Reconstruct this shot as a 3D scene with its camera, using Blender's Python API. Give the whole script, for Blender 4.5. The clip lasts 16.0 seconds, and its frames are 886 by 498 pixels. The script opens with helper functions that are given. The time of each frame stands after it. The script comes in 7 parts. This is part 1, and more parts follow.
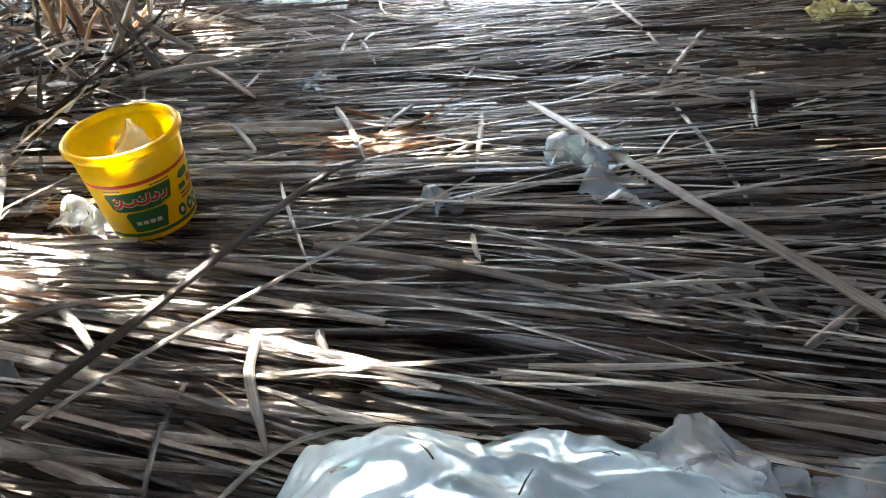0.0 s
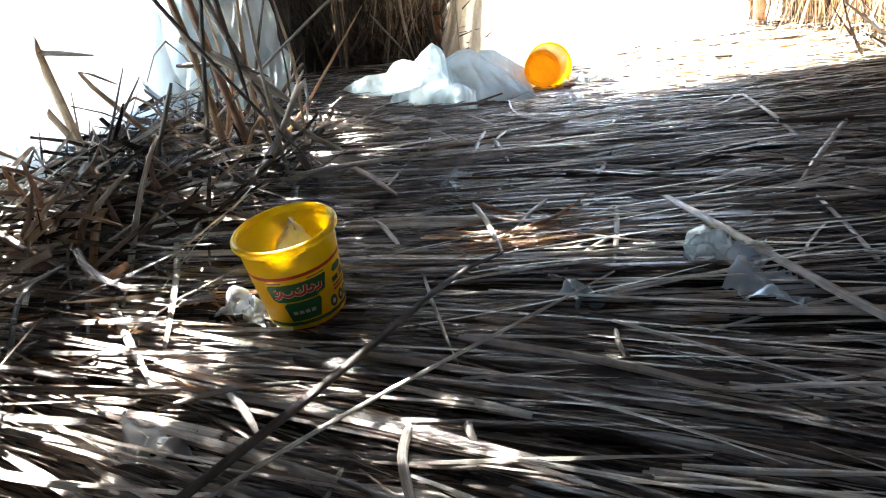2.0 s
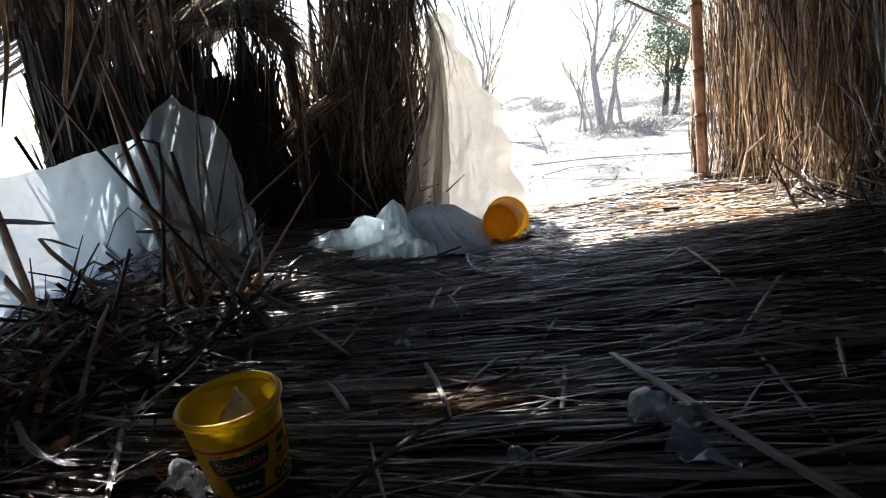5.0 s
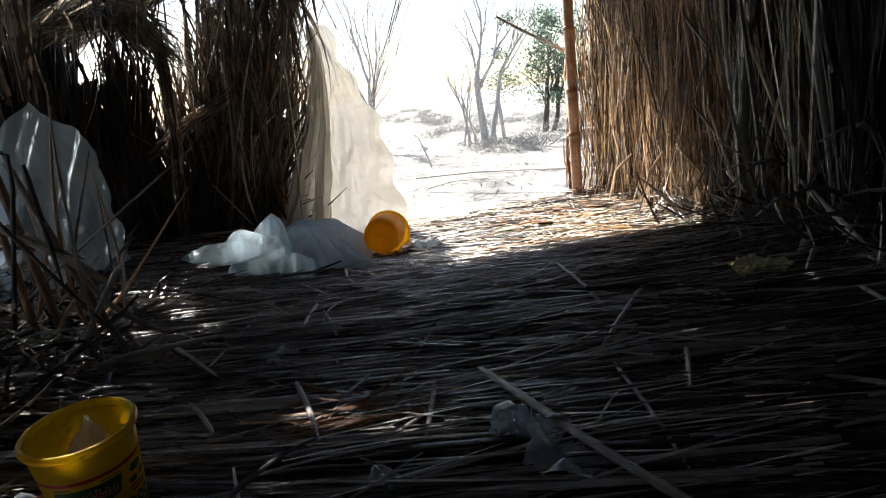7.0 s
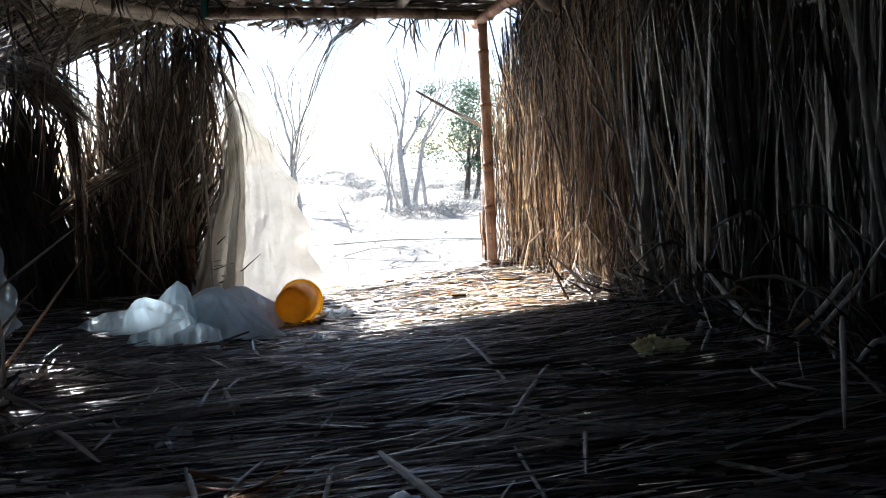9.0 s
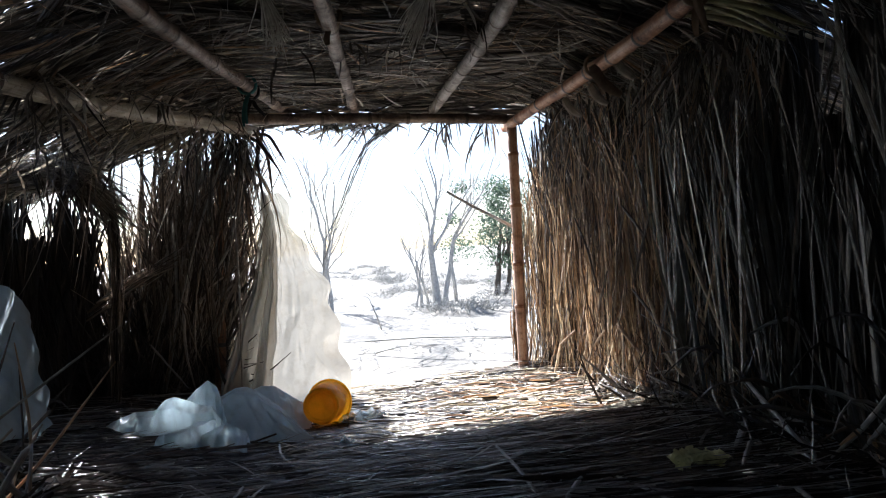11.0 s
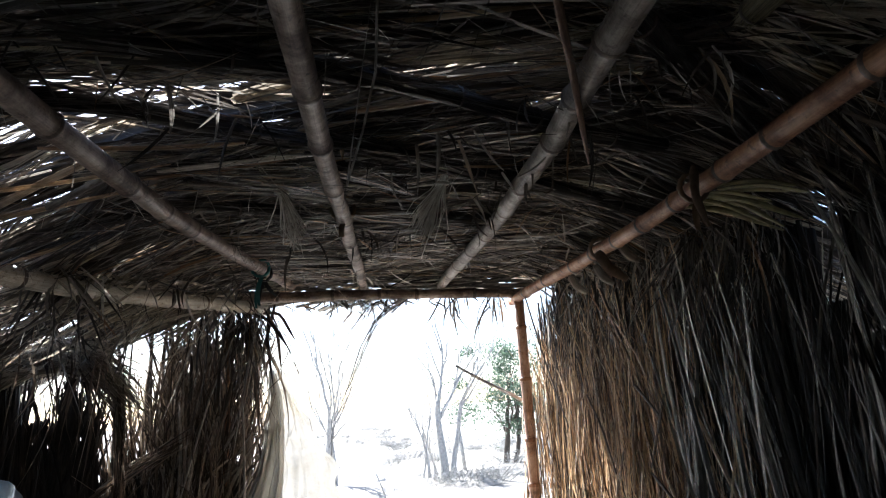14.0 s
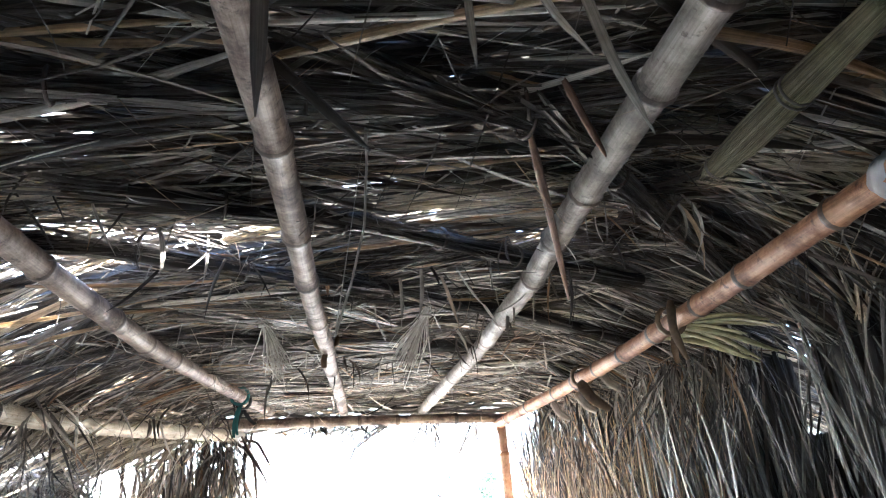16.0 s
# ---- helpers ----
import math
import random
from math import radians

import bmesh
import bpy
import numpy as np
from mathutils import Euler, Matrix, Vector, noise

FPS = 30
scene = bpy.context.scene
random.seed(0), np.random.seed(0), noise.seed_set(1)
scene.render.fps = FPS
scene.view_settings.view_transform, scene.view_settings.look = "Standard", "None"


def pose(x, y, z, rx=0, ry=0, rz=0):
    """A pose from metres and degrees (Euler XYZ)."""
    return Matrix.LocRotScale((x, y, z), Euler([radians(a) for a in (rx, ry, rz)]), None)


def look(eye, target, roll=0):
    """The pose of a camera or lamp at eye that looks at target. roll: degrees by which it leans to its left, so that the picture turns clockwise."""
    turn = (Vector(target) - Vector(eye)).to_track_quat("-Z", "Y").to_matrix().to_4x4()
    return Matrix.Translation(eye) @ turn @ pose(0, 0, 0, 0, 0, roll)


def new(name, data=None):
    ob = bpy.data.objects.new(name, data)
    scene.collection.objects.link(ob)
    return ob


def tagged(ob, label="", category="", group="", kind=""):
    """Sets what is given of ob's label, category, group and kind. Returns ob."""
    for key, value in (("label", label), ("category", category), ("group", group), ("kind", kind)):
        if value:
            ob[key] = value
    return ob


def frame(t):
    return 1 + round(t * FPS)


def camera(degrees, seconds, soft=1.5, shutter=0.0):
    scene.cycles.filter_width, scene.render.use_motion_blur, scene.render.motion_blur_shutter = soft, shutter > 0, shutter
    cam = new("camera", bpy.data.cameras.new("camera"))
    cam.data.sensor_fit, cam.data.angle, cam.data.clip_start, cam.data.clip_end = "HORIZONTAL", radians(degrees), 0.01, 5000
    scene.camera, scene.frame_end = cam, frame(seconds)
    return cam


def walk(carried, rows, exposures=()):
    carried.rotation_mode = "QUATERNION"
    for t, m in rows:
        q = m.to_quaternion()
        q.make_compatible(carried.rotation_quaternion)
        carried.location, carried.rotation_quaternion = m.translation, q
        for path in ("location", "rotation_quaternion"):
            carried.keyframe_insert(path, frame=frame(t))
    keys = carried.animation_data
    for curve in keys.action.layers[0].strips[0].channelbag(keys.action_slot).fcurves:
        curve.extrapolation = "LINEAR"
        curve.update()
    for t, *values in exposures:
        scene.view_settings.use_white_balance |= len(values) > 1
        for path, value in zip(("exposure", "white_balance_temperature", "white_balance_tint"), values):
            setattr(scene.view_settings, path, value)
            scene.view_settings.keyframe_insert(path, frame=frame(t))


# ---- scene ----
cam = camera(61.5, 16.0, soft=1.1)
EXPOSURE = [(0.0, 6.0, 6900, 10), (1.5, 5.7, 6700, 9), (2.5, 4.35, 6200, 11), (3.0, 3.6, 6000, 12), (3.5, 3.05, 5850, 12), (4.2, 2.6, 5850, 12), (6.5, 2.15, 6250, 12), (8.0, 2.45, 5750, 12),
            (9.0, 2.45, 5650, 12), (12.0, 2.15, 5600, 12), (13.5, 2.35, 5650, 12), (14.5, 3.45, 5600, 11), (15.2, 4.5, 5500, 10), (16.0, 5.6, 5450, 10)]
PATH = [
    (0, (0.084, 0.191, 0.609), (-0.004, 1.923, -0.386), -3.8),
    (0.5, (0.075, 0.176, 0.615), (-0.099, 1.918, -0.353), -4.5),
    (1, (0.065, 0.171, 0.62), (-0.186, 1.937, -0.285), -5.6),
    (1.5, (0.059, 0.167, 0.629), (-0.285, 1.953, -0.203), -6.9),
    (2, (0.049, 0.16, 0.634), (-0.341, 1.971, -0.12), -7.3),
    (2.5, (0.045, 0.154, 0.648), (-0.379, 1.988, -0.028), -7.9),
    (3, (0.047, 0.149, 0.658), (-0.361, 2.013, 0.061), -8.0),
    (3.5, (0.058, 0.146, 0.667), (-0.332, 2.035, 0.138), -7.6),
    (4, (0.059, 0.152, 0.679), (-0.288, 2.059, 0.19), -7.5),
    (4.2, (0.068, 0.152, 0.677), (-0.267, 2.07, 0.22), -7.4),
    (6.3, (0.135, 0.131, 0.696), (-0.005, 2.086, 0.299), -6.7),
    (6.5, (0.133, 0.126, 0.697), (0.033, 2.081, 0.287), -6.5),
    (7, (0.158, 0.144, 0.694), (0.161, 2.102, 0.286), -5.7),
    (7.5, (0.177, 0.157, 0.692), (0.253, 2.117, 0.301), -4.9),
    (8, (0.205, 0.161, 0.699), (0.355, 2.122, 0.338), -4.8),
    (8.5, (0.222, 0.156, 0.711), (0.422, 2.121, 0.393), -4.3),
    (9, (0.211, 0.153, 0.734), (0.432, 2.123, 0.474), -3.5),
    (11.3, (0.216, 0.155, 0.787), (0.359, 2.149, 0.816), -3.7),
    (11.5, (0.205, 0.144, 0.808), (0.357, 2.138, 0.86), -4.4),
    (12, (0.205, 0.146, 0.828), (0.361, 2.136, 0.964), -4.7),
    (12.5, (0.204, 0.142, 0.844), (0.357, 2.125, 1.057), -4.6),
    (13, (0.198, 0.131, 0.855), (0.353, 2.107, 1.122), -4.6),
    (13.5, (0.187, 0.12, 0.87), (0.346, 2.084, 1.216), -4.3),
    (14, (0.188, 0.124, 0.885), (0.359, 2.074, 1.293), -4.3),
    (14.5, (0.184, 0.092, 0.908), (0.383, 2.017, 1.413), -4.6),
    (15, (0.178, 0.09, 0.917), (0.376, 1.998, 1.481), -5.0),
    (15.5, (0.171, 0.059, 0.929), (0.394, 1.925, 1.614), -4.8),
    (16, (0.177, 0.07, 0.936), (0.417, 1.93, 1.633), -5.0),
]
walk(cam, [(t, look(eye, target, roll)) for t, eye, target, roll in PATH], EXPOSURE)

# ---- world and sun ----
SUN = Vector((-0.77, 1.65, 1.5)).normalized()
world = bpy.data.worlds.new("world")
scene.world = world
world.use_nodes = True
sky = world.node_tree.nodes.new("ShaderNodeTexSky")
sky.sky_type, sky.sun_disc = "NISHITA", False
sky.sun_elevation = math.asin(SUN.z)
sky.sun_rotation = math.atan2(SUN.x, SUN.y)
sky.air_density, sky.dust_density = 1.0, 1.0
back = world.node_tree.nodes["Background"]
back.inputs["Strength"].default_value = 0.05
world.node_tree.links.new(sky.outputs["Color"], back.inputs["Color"])
sun = new("sun", bpy.data.lights.new("sun", "SUN"))
sun.data.energy, sun.data.angle, sun.data.color = 5.0, radians(0.6), (1.0, 0.95, 0.87)
sun.matrix_world = look(SUN * 30, (0, 0, 0))


# ---- materials ----
def material(name):
    m = bpy.data.materials.new(name)
    m.use_nodes = True
    t = m.node_tree
    return m, t, t.nodes["Principled BSDF"], t.nodes["Material Output"]


def node(t, kind, **values):
    n = t.nodes.new(kind)
    for key, value in values.items():
        n.inputs[key].default_value = value
    return n


def ramp(t, fac, stops):
    r = t.nodes.new("ShaderNodeValToRGB")
    e = r.color_ramp.elements
    while len(e) < len(stops):
        e.new(0.5)
    for el, (p, c) in zip(e, stops):
        el.position, el.color = p, (*c, 1)
    t.links.new(fac, r.inputs["Fac"])
    return r.outputs["Color"]


def mixed(t, kind, fac, a, b):
    m = t.nodes.new("ShaderNodeMix")
    m.data_type, m.blend_type = "RGBA", kind
    if isinstance(fac, float):
        m.inputs["Factor"].default_value = fac
    else:
        t.links.new(fac, m.inputs["Factor"])
    for socket, v in ((m.inputs["A"], a), (m.inputs["B"], b)):
        if isinstance(v, tuple):
            socket.default_value = (*v, 1)
        else:
            t.links.new(v, socket)
    return m.outputs["Result"]


def bump(t, bsdf, height, strength, distance):
    b = node(t, "ShaderNodeBump", Strength=strength, Distance=distance)
    t.links.new(height, b.inputs["Height"])
    t.links.new(b.outputs["Normal"], bsdf.inputs["Normal"])


def see_through(t, bsdf, out, colour, share, clear=0.0):
    """Lets part of the light through: share of it scattered, clear of it straight."""
    tr = t.nodes.new("ShaderNodeBsdfTranslucent")
    if isinstance(colour, tuple):
        tr.inputs["Color"].default_value = (*colour, 1)
    else:
        t.links.new(colour, tr.inputs["Color"])
    m = node(t, "ShaderNodeMixShader", Fac=share)
    t.links.new(bsdf.outputs[0], m.inputs[1])
    t.links.new(tr.outputs[0], m.inputs[2])
    if clear:
        c = t.nodes.new("ShaderNodeBsdfTransparent")
        m2 = node(t, "ShaderNodeMixShader", Fac=clear)
        t.links.new(m.outputs[0], m2.inputs[1])
        t.links.new(c.outputs[0], m2.inputs[2])
        m = m2
    t.links.new(m.outputs[0], out.inputs["Surface"])


def leaf_material(name, stops, rough, share, by_object=False):
    m, t, p, out = material(name)
    if by_object:
        info = t.nodes.new("ShaderNodeObjectInfo")
        pick = info.outputs["Random"]
    else:
        info = t.nodes.new("ShaderNodeNewGeometry")
        pick = info.outputs["Random Per Island"]
    base = ramp(t, pick, stops)
    uv = t.nodes.new("ShaderNodeUVMap")
    mp = node(t, "ShaderNodeMapping", Scale=(3.2, 0.22, 1.0))
    t.links.new(uv.outputs[0], mp.inputs[0])
    fibre = node(t, "ShaderNodeTexNoise", Scale=2.0, Detail=5.0, Roughness=0.72)
    t.links.new(mp.outputs[0], fibre.inputs["Vector"])
    tc = t.nodes.new("ShaderNodeTexCoord")
    blot = node(t, "ShaderNodeTexNoise", Scale=22.0, Detail=5.0, Roughness=0.65)
    t.links.new(tc.outputs["Object"], blot.inputs["Vector"])
    c1 = mixed(t, "MULTIPLY", 1.0, base, ramp(t, fibre.outputs[0], [(0.34, (0.36, 0.34, 0.32)), (0.5, (1.0, 1.0, 1.0)), (0.66, (1.45, 1.45, 1.45))]))
    c2 = mixed(t, "MULTIPLY", 1.0, c1, ramp(t, blot.outputs[0], [(0.3, (0.6, 0.58, 0.56)), (0.5, (1.0, 1.0, 1.0)), (0.72, (1.3, 1.3, 1.32))]))
    t.links.new(c2, p.inputs["Base Color"])
    p.inputs["Roughness"].default_value = rough
    p.inputs["Specular IOR Level"].default_value = 0.45
    bump(t, p, fibre.outputs[0], 0.8, 0.003)
    see_through(t, p, out, c2, share)
    return m


FLOOR_STOPS = [(0.0, (0.02, 0.015, 0.012)), (0.36, (0.052, 0.039, 0.031)), (0.56, (0.13, 0.1, 0.08)), (0.75, (0.28, 0.242, 0.205)), (0.89, (0.46, 0.415, 0.36)), (0.95, (0.58, 0.54, 0.48)), (1.0, (0.2, 0.11, 0.06))]
WALL_STOPS = [(0.0, (0.03, 0.02, 0.014)), (0.42, (0.11, 0.072, 0.042)), (0.72, (0.42, 0.24, 0.115)), (0.92, (0.72, 0.465, 0.25)), (1.0, (0.42, 0.36, 0.29))]
ROOF_STOPS = [(0.0, (0.022, 0.018, 0.015)), (0.32, (0.075, 0.064, 0.053)), (0.6, (0.22, 0.196, 0.164)), (0.85, (0.52, 0.485, 0.42)), (0.94, (0.36, 0.25, 0.145)), (1.0, (0.24, 0.14, 0.075))]
BROWN_STOPS = [(0.0, (0.035, 0.026, 0.02)), (0.4, (0.11, 0.08, 0.056)), (0.75, (0.24, 0.178, 0.12)), (1.0, (0.44, 0.35, 0.245))]
LEAF_FLOOR = leaf_material("dry_leaf_grey", FLOOR_STOPS, 0.25, 0.04)
LEAF_FLOOR_ONE = leaf_material("dry_leaf_grey_single", FLOOR_STOPS, 0.25, 0.04, True)
LEAF_WALL = leaf_material("dry_leaf_tan", WALL_STOPS, 0.42, 0.18)
LEAF_WALL_ONE = leaf_material("dry_leaf_tan_single", WALL_STOPS, 0.42, 0.18, True)
# Grey leaves; the dark stops also put the wall's dim end into colour.
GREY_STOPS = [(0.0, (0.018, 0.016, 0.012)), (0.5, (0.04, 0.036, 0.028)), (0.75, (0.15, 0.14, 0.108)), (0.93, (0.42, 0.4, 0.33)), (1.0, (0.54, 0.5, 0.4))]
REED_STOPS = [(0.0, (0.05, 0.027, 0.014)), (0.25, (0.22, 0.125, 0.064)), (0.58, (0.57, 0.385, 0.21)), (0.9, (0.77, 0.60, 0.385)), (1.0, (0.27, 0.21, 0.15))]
LEAF_GREY = leaf_material("grey_glossy_leaf", GREY_STOPS, 0.24, 0.04)
LEAF_GREY_ONE = leaf_material("grey_glossy_leaf_single", GREY_STOPS, 0.24, 0.04, True)
REED = leaf_material("golden_reed", REED_STOPS, 0.36, 0.28)
REED_ONE = leaf_material("golden_reed_single", REED_STOPS, 0.36, 0.28, True)
LEAF_ROOF = leaf_material("dry_leaf_brown", ROOF_STOPS, 0.3, 0.18)
LEAF_ROOF_ONE = leaf_material("dry_leaf_brown_single", ROOF_STOPS, 0.32, 0.1, True)
# Old leaves, darkened further: shade behind the front blades is put into their colour.
LEAF_OLD_SHADED = leaf_material("old_shaded_leaf", [(0.0, (0.03, 0.024, 0.018)), (0.6, (0.06, 0.047, 0.036)), (1.0, (0.11, 0.085, 0.06))], 0.5, 0.05)
# Near black: the deep shade of gaps and the hollow, put into the colour.
LEAF_SHADE_BLACK = leaf_material("shade_black_leaf", [(0.0, (0.010, 0.008, 0.007)), (0.7, (0.022, 0.017, 0.013)), (1.0, (0.05, 0.038, 0.028))], 0.55, 0.0)
LEAF_DARK = leaf_material("dark_stem", [(0.0, (0.045, 0.035, 0.03)), (1.0, (0.10, 0.075, 0.055))], 0.55, 0.0)
LEAF_BLEACHED = leaf_material("bleached_leaf", [(0.0, (0.28, 0.25, 0.21)), (1.0, (0.45, 0.41, 0.35))], 0.45, 0.08, True)
LEAF_PALE = leaf_material("pale_grey_leaf", [(0.0, (0.5, 0.46, 0.4)), (1.0, (0.6, 0.56, 0.5))], 0.4, 0.05)
LEAF_RUST = leaf_material("rust_brown_stalk", [(0.0, (0.19, 0.10, 0.065)), (1.0, (0.28, 0.165, 0.11))], 0.5, 0.0)
LEAF_ORANGE = leaf_material("rust_orange_leaf", [(0.0, (0.22, 0.09, 0.03)), (0.6, (0.42, 0.2, 0.07)), (1.0, (0.6, 0.36, 0.16))], 0.4, 0.2)
LEAF_BROWN = leaf_material("dark_brown_leaf", BROWN_STOPS, 0.36, 0.08)
LEAF_BROWN_ONE = leaf_material("dark_brown_leaf_single", BROWN_STOPS, 0.36, 0.08, True)
LEAF_COLUMN = leaf_material("mixed_brown_leaf", [(0.0, (0.03, 0.021, 0.015)), (0.3, (0.11, 0.078, 0.054)), (0.6, (0.27, 0.2, 0.14)), (0.82, (0.48, 0.39, 0.29)), (1.0, (0.36, 0.33, 0.29))], 0.3, 0.12)
LEAF_EAVE = leaf_material("greyish_tan_leaf", [(0.0, (0.12, 0.10, 0.075)), (0.5, (0.42, 0.36, 0.27)), (1.0, (0.7, 0.63, 0.5))], 0.36, 0.38)
LEAF_TAN = leaf_material("tan_roof_leaf", [(0.0, (0.3, 0.19, 0.105)), (1.0, (0.6, 0.46, 0.3))], 0.35, 0.25, True)
LEAF_OLIVE = leaf_material("olive_leaf", [(0.0, (0.22, 0.21, 0.10)), (1.0, (0.42, 0.38, 0.22))], 0.35, 0.2, True)
STRAW = leaf_material("pale_straw", [(0.0, (0.40, 0.30, 0.17)), (0.5, (0.60, 0.51, 0.36)), (1.0, (0.74, 0.68, 0.57))], 0.4, 0.06)
BUNDLED = leaf_material("bundled_leaf", [(0.0, (0.05, 0.043, 0.037)), (0.7, (0.14, 0.122, 0.105)), (1.0, (0.27, 0.245, 0.21))], 0.32, 0.03)
BROOM = leaf_material("greenish_straw", [(0.0, (0.15, 0.13, 0.065)), (0.6, (0.34, 0.3, 0.16)), (1.0, (0.52, 0.47, 0.3))], 0.45, 0.05)
FIBRE = leaf_material("pale_fibre", [(0.0, (0.5, 0.46, 0.39)), (0.4, (0.72, 0.69, 0.62)), (1.0, (0.86, 0.84, 0.78))], 0.5, 0.12)


def soil_material(name, low, high, scale):
    m, t, p, out = material(name)
    tc = t.nodes.new("ShaderNodeTexCoord")
    a = node(t, "ShaderNodeTexNoise", Scale=scale, Detail=8.0, Roughness=0.7)
    b = node(t, "ShaderNodeTexNoise", Scale=scale * 14, Detail=6.0, Roughness=0.75)
    t.links.new(tc.outputs["Object"], a.inputs["Vector"])
    t.links.new(tc.outputs["Object"], b.inputs["Vector"])
    c = ramp(t, a.outputs[0], [(0.3, low), (0.65, high)])
    c = mixed(t, "MULTIPLY", 1.0, c, ramp(t, b.outputs[0], [(0.3, (0.6, 0.58, 0.55)), (0.6, (1.05, 1.05, 1.05))]))
    t.links.new(c, p.inputs["Base Color"])
    p.inputs["Roughness"].default_value = 0.95
    bump(t, p, b.outputs[0], 0.7, 0.02)
    return m


SOIL = soil_material("packed_soil", (0.05, 0.042, 0.035), (0.12, 0.10, 0.08), 9.0)
SAND = soil_material("pale_sandy_ground", (0.07, 0.072, 0.07), (0.5, 0.455, 0.385), 2.3)


def bamboo_material(name, low, high):
    m, t, p, out = material(name)
    tc = t.nodes.new("ShaderNodeTexCoord")
    a = node(t, "ShaderNodeTexNoise", Scale=5.0, Detail=9.0, Roughness=0.75)
    t.links.new(tc.outputs["Object"], a.inputs["Vector"])
    f = node(t, "ShaderNodeTexNoise", Scale=38.0, Detail=5.0, Roughness=0.7)
    t.links.new(tc.outputs["Object"], f.inputs["Vector"])
    uv = t.nodes.new("ShaderNodeUVMap")
    mp = node(t, "ShaderNodeMapping", Scale=(30.0, 3.0, 1.0))
    t.links.new(uv.outputs[0], mp.inputs[0])
    b = node(t, "ShaderNodeTexNoise", Scale=1.5, Detail=5.0, Roughness=0.7)
    t.links.new(mp.outputs[0], b.inputs["Vector"])
    c = ramp(t, a.outputs[0], [(0.34, tuple(0.3 * k for k in low)), (0.44, low), (0.58, high), (0.7, tuple(min(0.9, 1.25 * k) for k in high))])
    c = mixed(t, "MULTIPLY", 1.0, c, ramp(t, b.outputs[0], [(0.32, (0.6, 0.56, 0.52)), (0.6, (1.05, 1.05, 1.05))]))
    c = mixed(t, "MULTIPLY", 1.0, c, ramp(t, f.outputs[0], [(0.33, (0.35, 0.31, 0.28)), (0.43, (1.0, 1.0, 1.0))]))
    t.links.new(c, p.inputs["Base Color"])
    t.links.new(ramp(t, a.outputs[0], [(0.35, (0.75, 0.75, 0.75)), (0.65, (0.42, 0.42, 0.42))]), p.inputs["Roughness"])
    bump(t, p, f.outputs[0], 0.3, 0.003)
    return m


BAMBOO_GREY = bamboo_material("weathered_grey_bamboo", (0.16, 0.137, 0.114), (0.31, 0.28, 0.248))
BAMBOO_TAN = bamboo_material("tan_bamboo", (0.105, 0.07, 0.053), (0.30, 0.235, 0.19))
BAMBOO_RED = bamboo_material("reddish_bamboo", (0.21, 0.088, 0.04), (0.41, 0.215, 0.11))
BAMBOO_POST = bamboo_material("orange_bamboo", (0.36, 0.195, 0.12), (0.5, 0.325, 0.225))
BAMBOO_PALE = bamboo_material("pale_bamboo", (0.44, 0.40, 0.32), (0.6, 0.565, 0.48))


def plastic_film(name, colour, share, clear, rough=0.25, crinkle=0.12):
    m, t, p, out = material(name)
    tc = t.nodes.new("ShaderNodeTexCoord")
    a = node(t, "ShaderNodeTexNoise", Scale=14.0, Detail=6.0, Roughness=0.65)
    t.links.new(tc.outputs["Object"], a.inputs["Vector"])
    b = node(t, "ShaderNodeTexNoise", Scale=60.0, Detail=4.0, Roughness=0.6)
    t.links.new(tc.outputs["Object"], b.inputs["Vector"])
    c = mixed(t, "MULTIPLY", 1.0, colour, ramp(t, a.outputs[0], [(0.3, (0.88, 0.86, 0.82)), (0.5, (1.0, 1.0, 1.0))]))
    t.links.new(c, p.inputs["Base Color"])
    p.inputs["Roughness"].default_value = rough
    p.inputs["Specular IOR Level"].default_value = 0.6
    if crinkle > 0.12:
        # sharp crossing creases
        b = node(t, "ShaderNodeTexVoronoi", Scale=13.0)
        b.feature = "DISTANCE_TO_EDGE"
        warp = mixed(t, "ADD", 0.12, tc.outputs["Object"], a.outputs["Color"])
        t.links.new(warp, b.inputs["Vector"])
    bump(t, p, b.outputs[0], crinkle, 0.003 if crinkle < 0.2 else 0.02)
    see_through(t, p, out, c, share, clear)
    return m


FILM_WHITE = plastic_film("milky_plastic_film", (0.68, 0.88, 0.95), 0.1, 0.0, 0.2)
FILM_BEIGE = plastic_film("dusty_plastic_film", (0.66, 0.625, 0.55), 0.16, 0.08, 0.13, 0.3)
FILM_BLUE = plastic_film("bluish_plastic_film", (0.76, 0.89, 0.94), 0.66, 0.2, 0.12)
FILM_BAG = plastic_film("milky_bag_film", (0.84, 0.94, 0.98), 0.55, 0.03, 0.1, 0.55)
FILM_CLEAR = plastic_film("clear_plastic_film", (0.84, 0.93, 1.0), 0.2, 0.6, 0.06)
FILM_SMOKE = plastic_film("clouded_plastic_film", (0.8, 0.92, 1.0), 0.12, 0.45, 0.05, 0.3)
FILM_SHARP = plastic_film("crinkly_clear_film", (0.8, 0.87, 0.92), 0.2, 0.5, 0.06)
FILM_SHEEN = plastic_film("sheeny_plastic_film", (0.86, 0.96, 1.0), 0.2, 0.0, 0.1, 0.5)


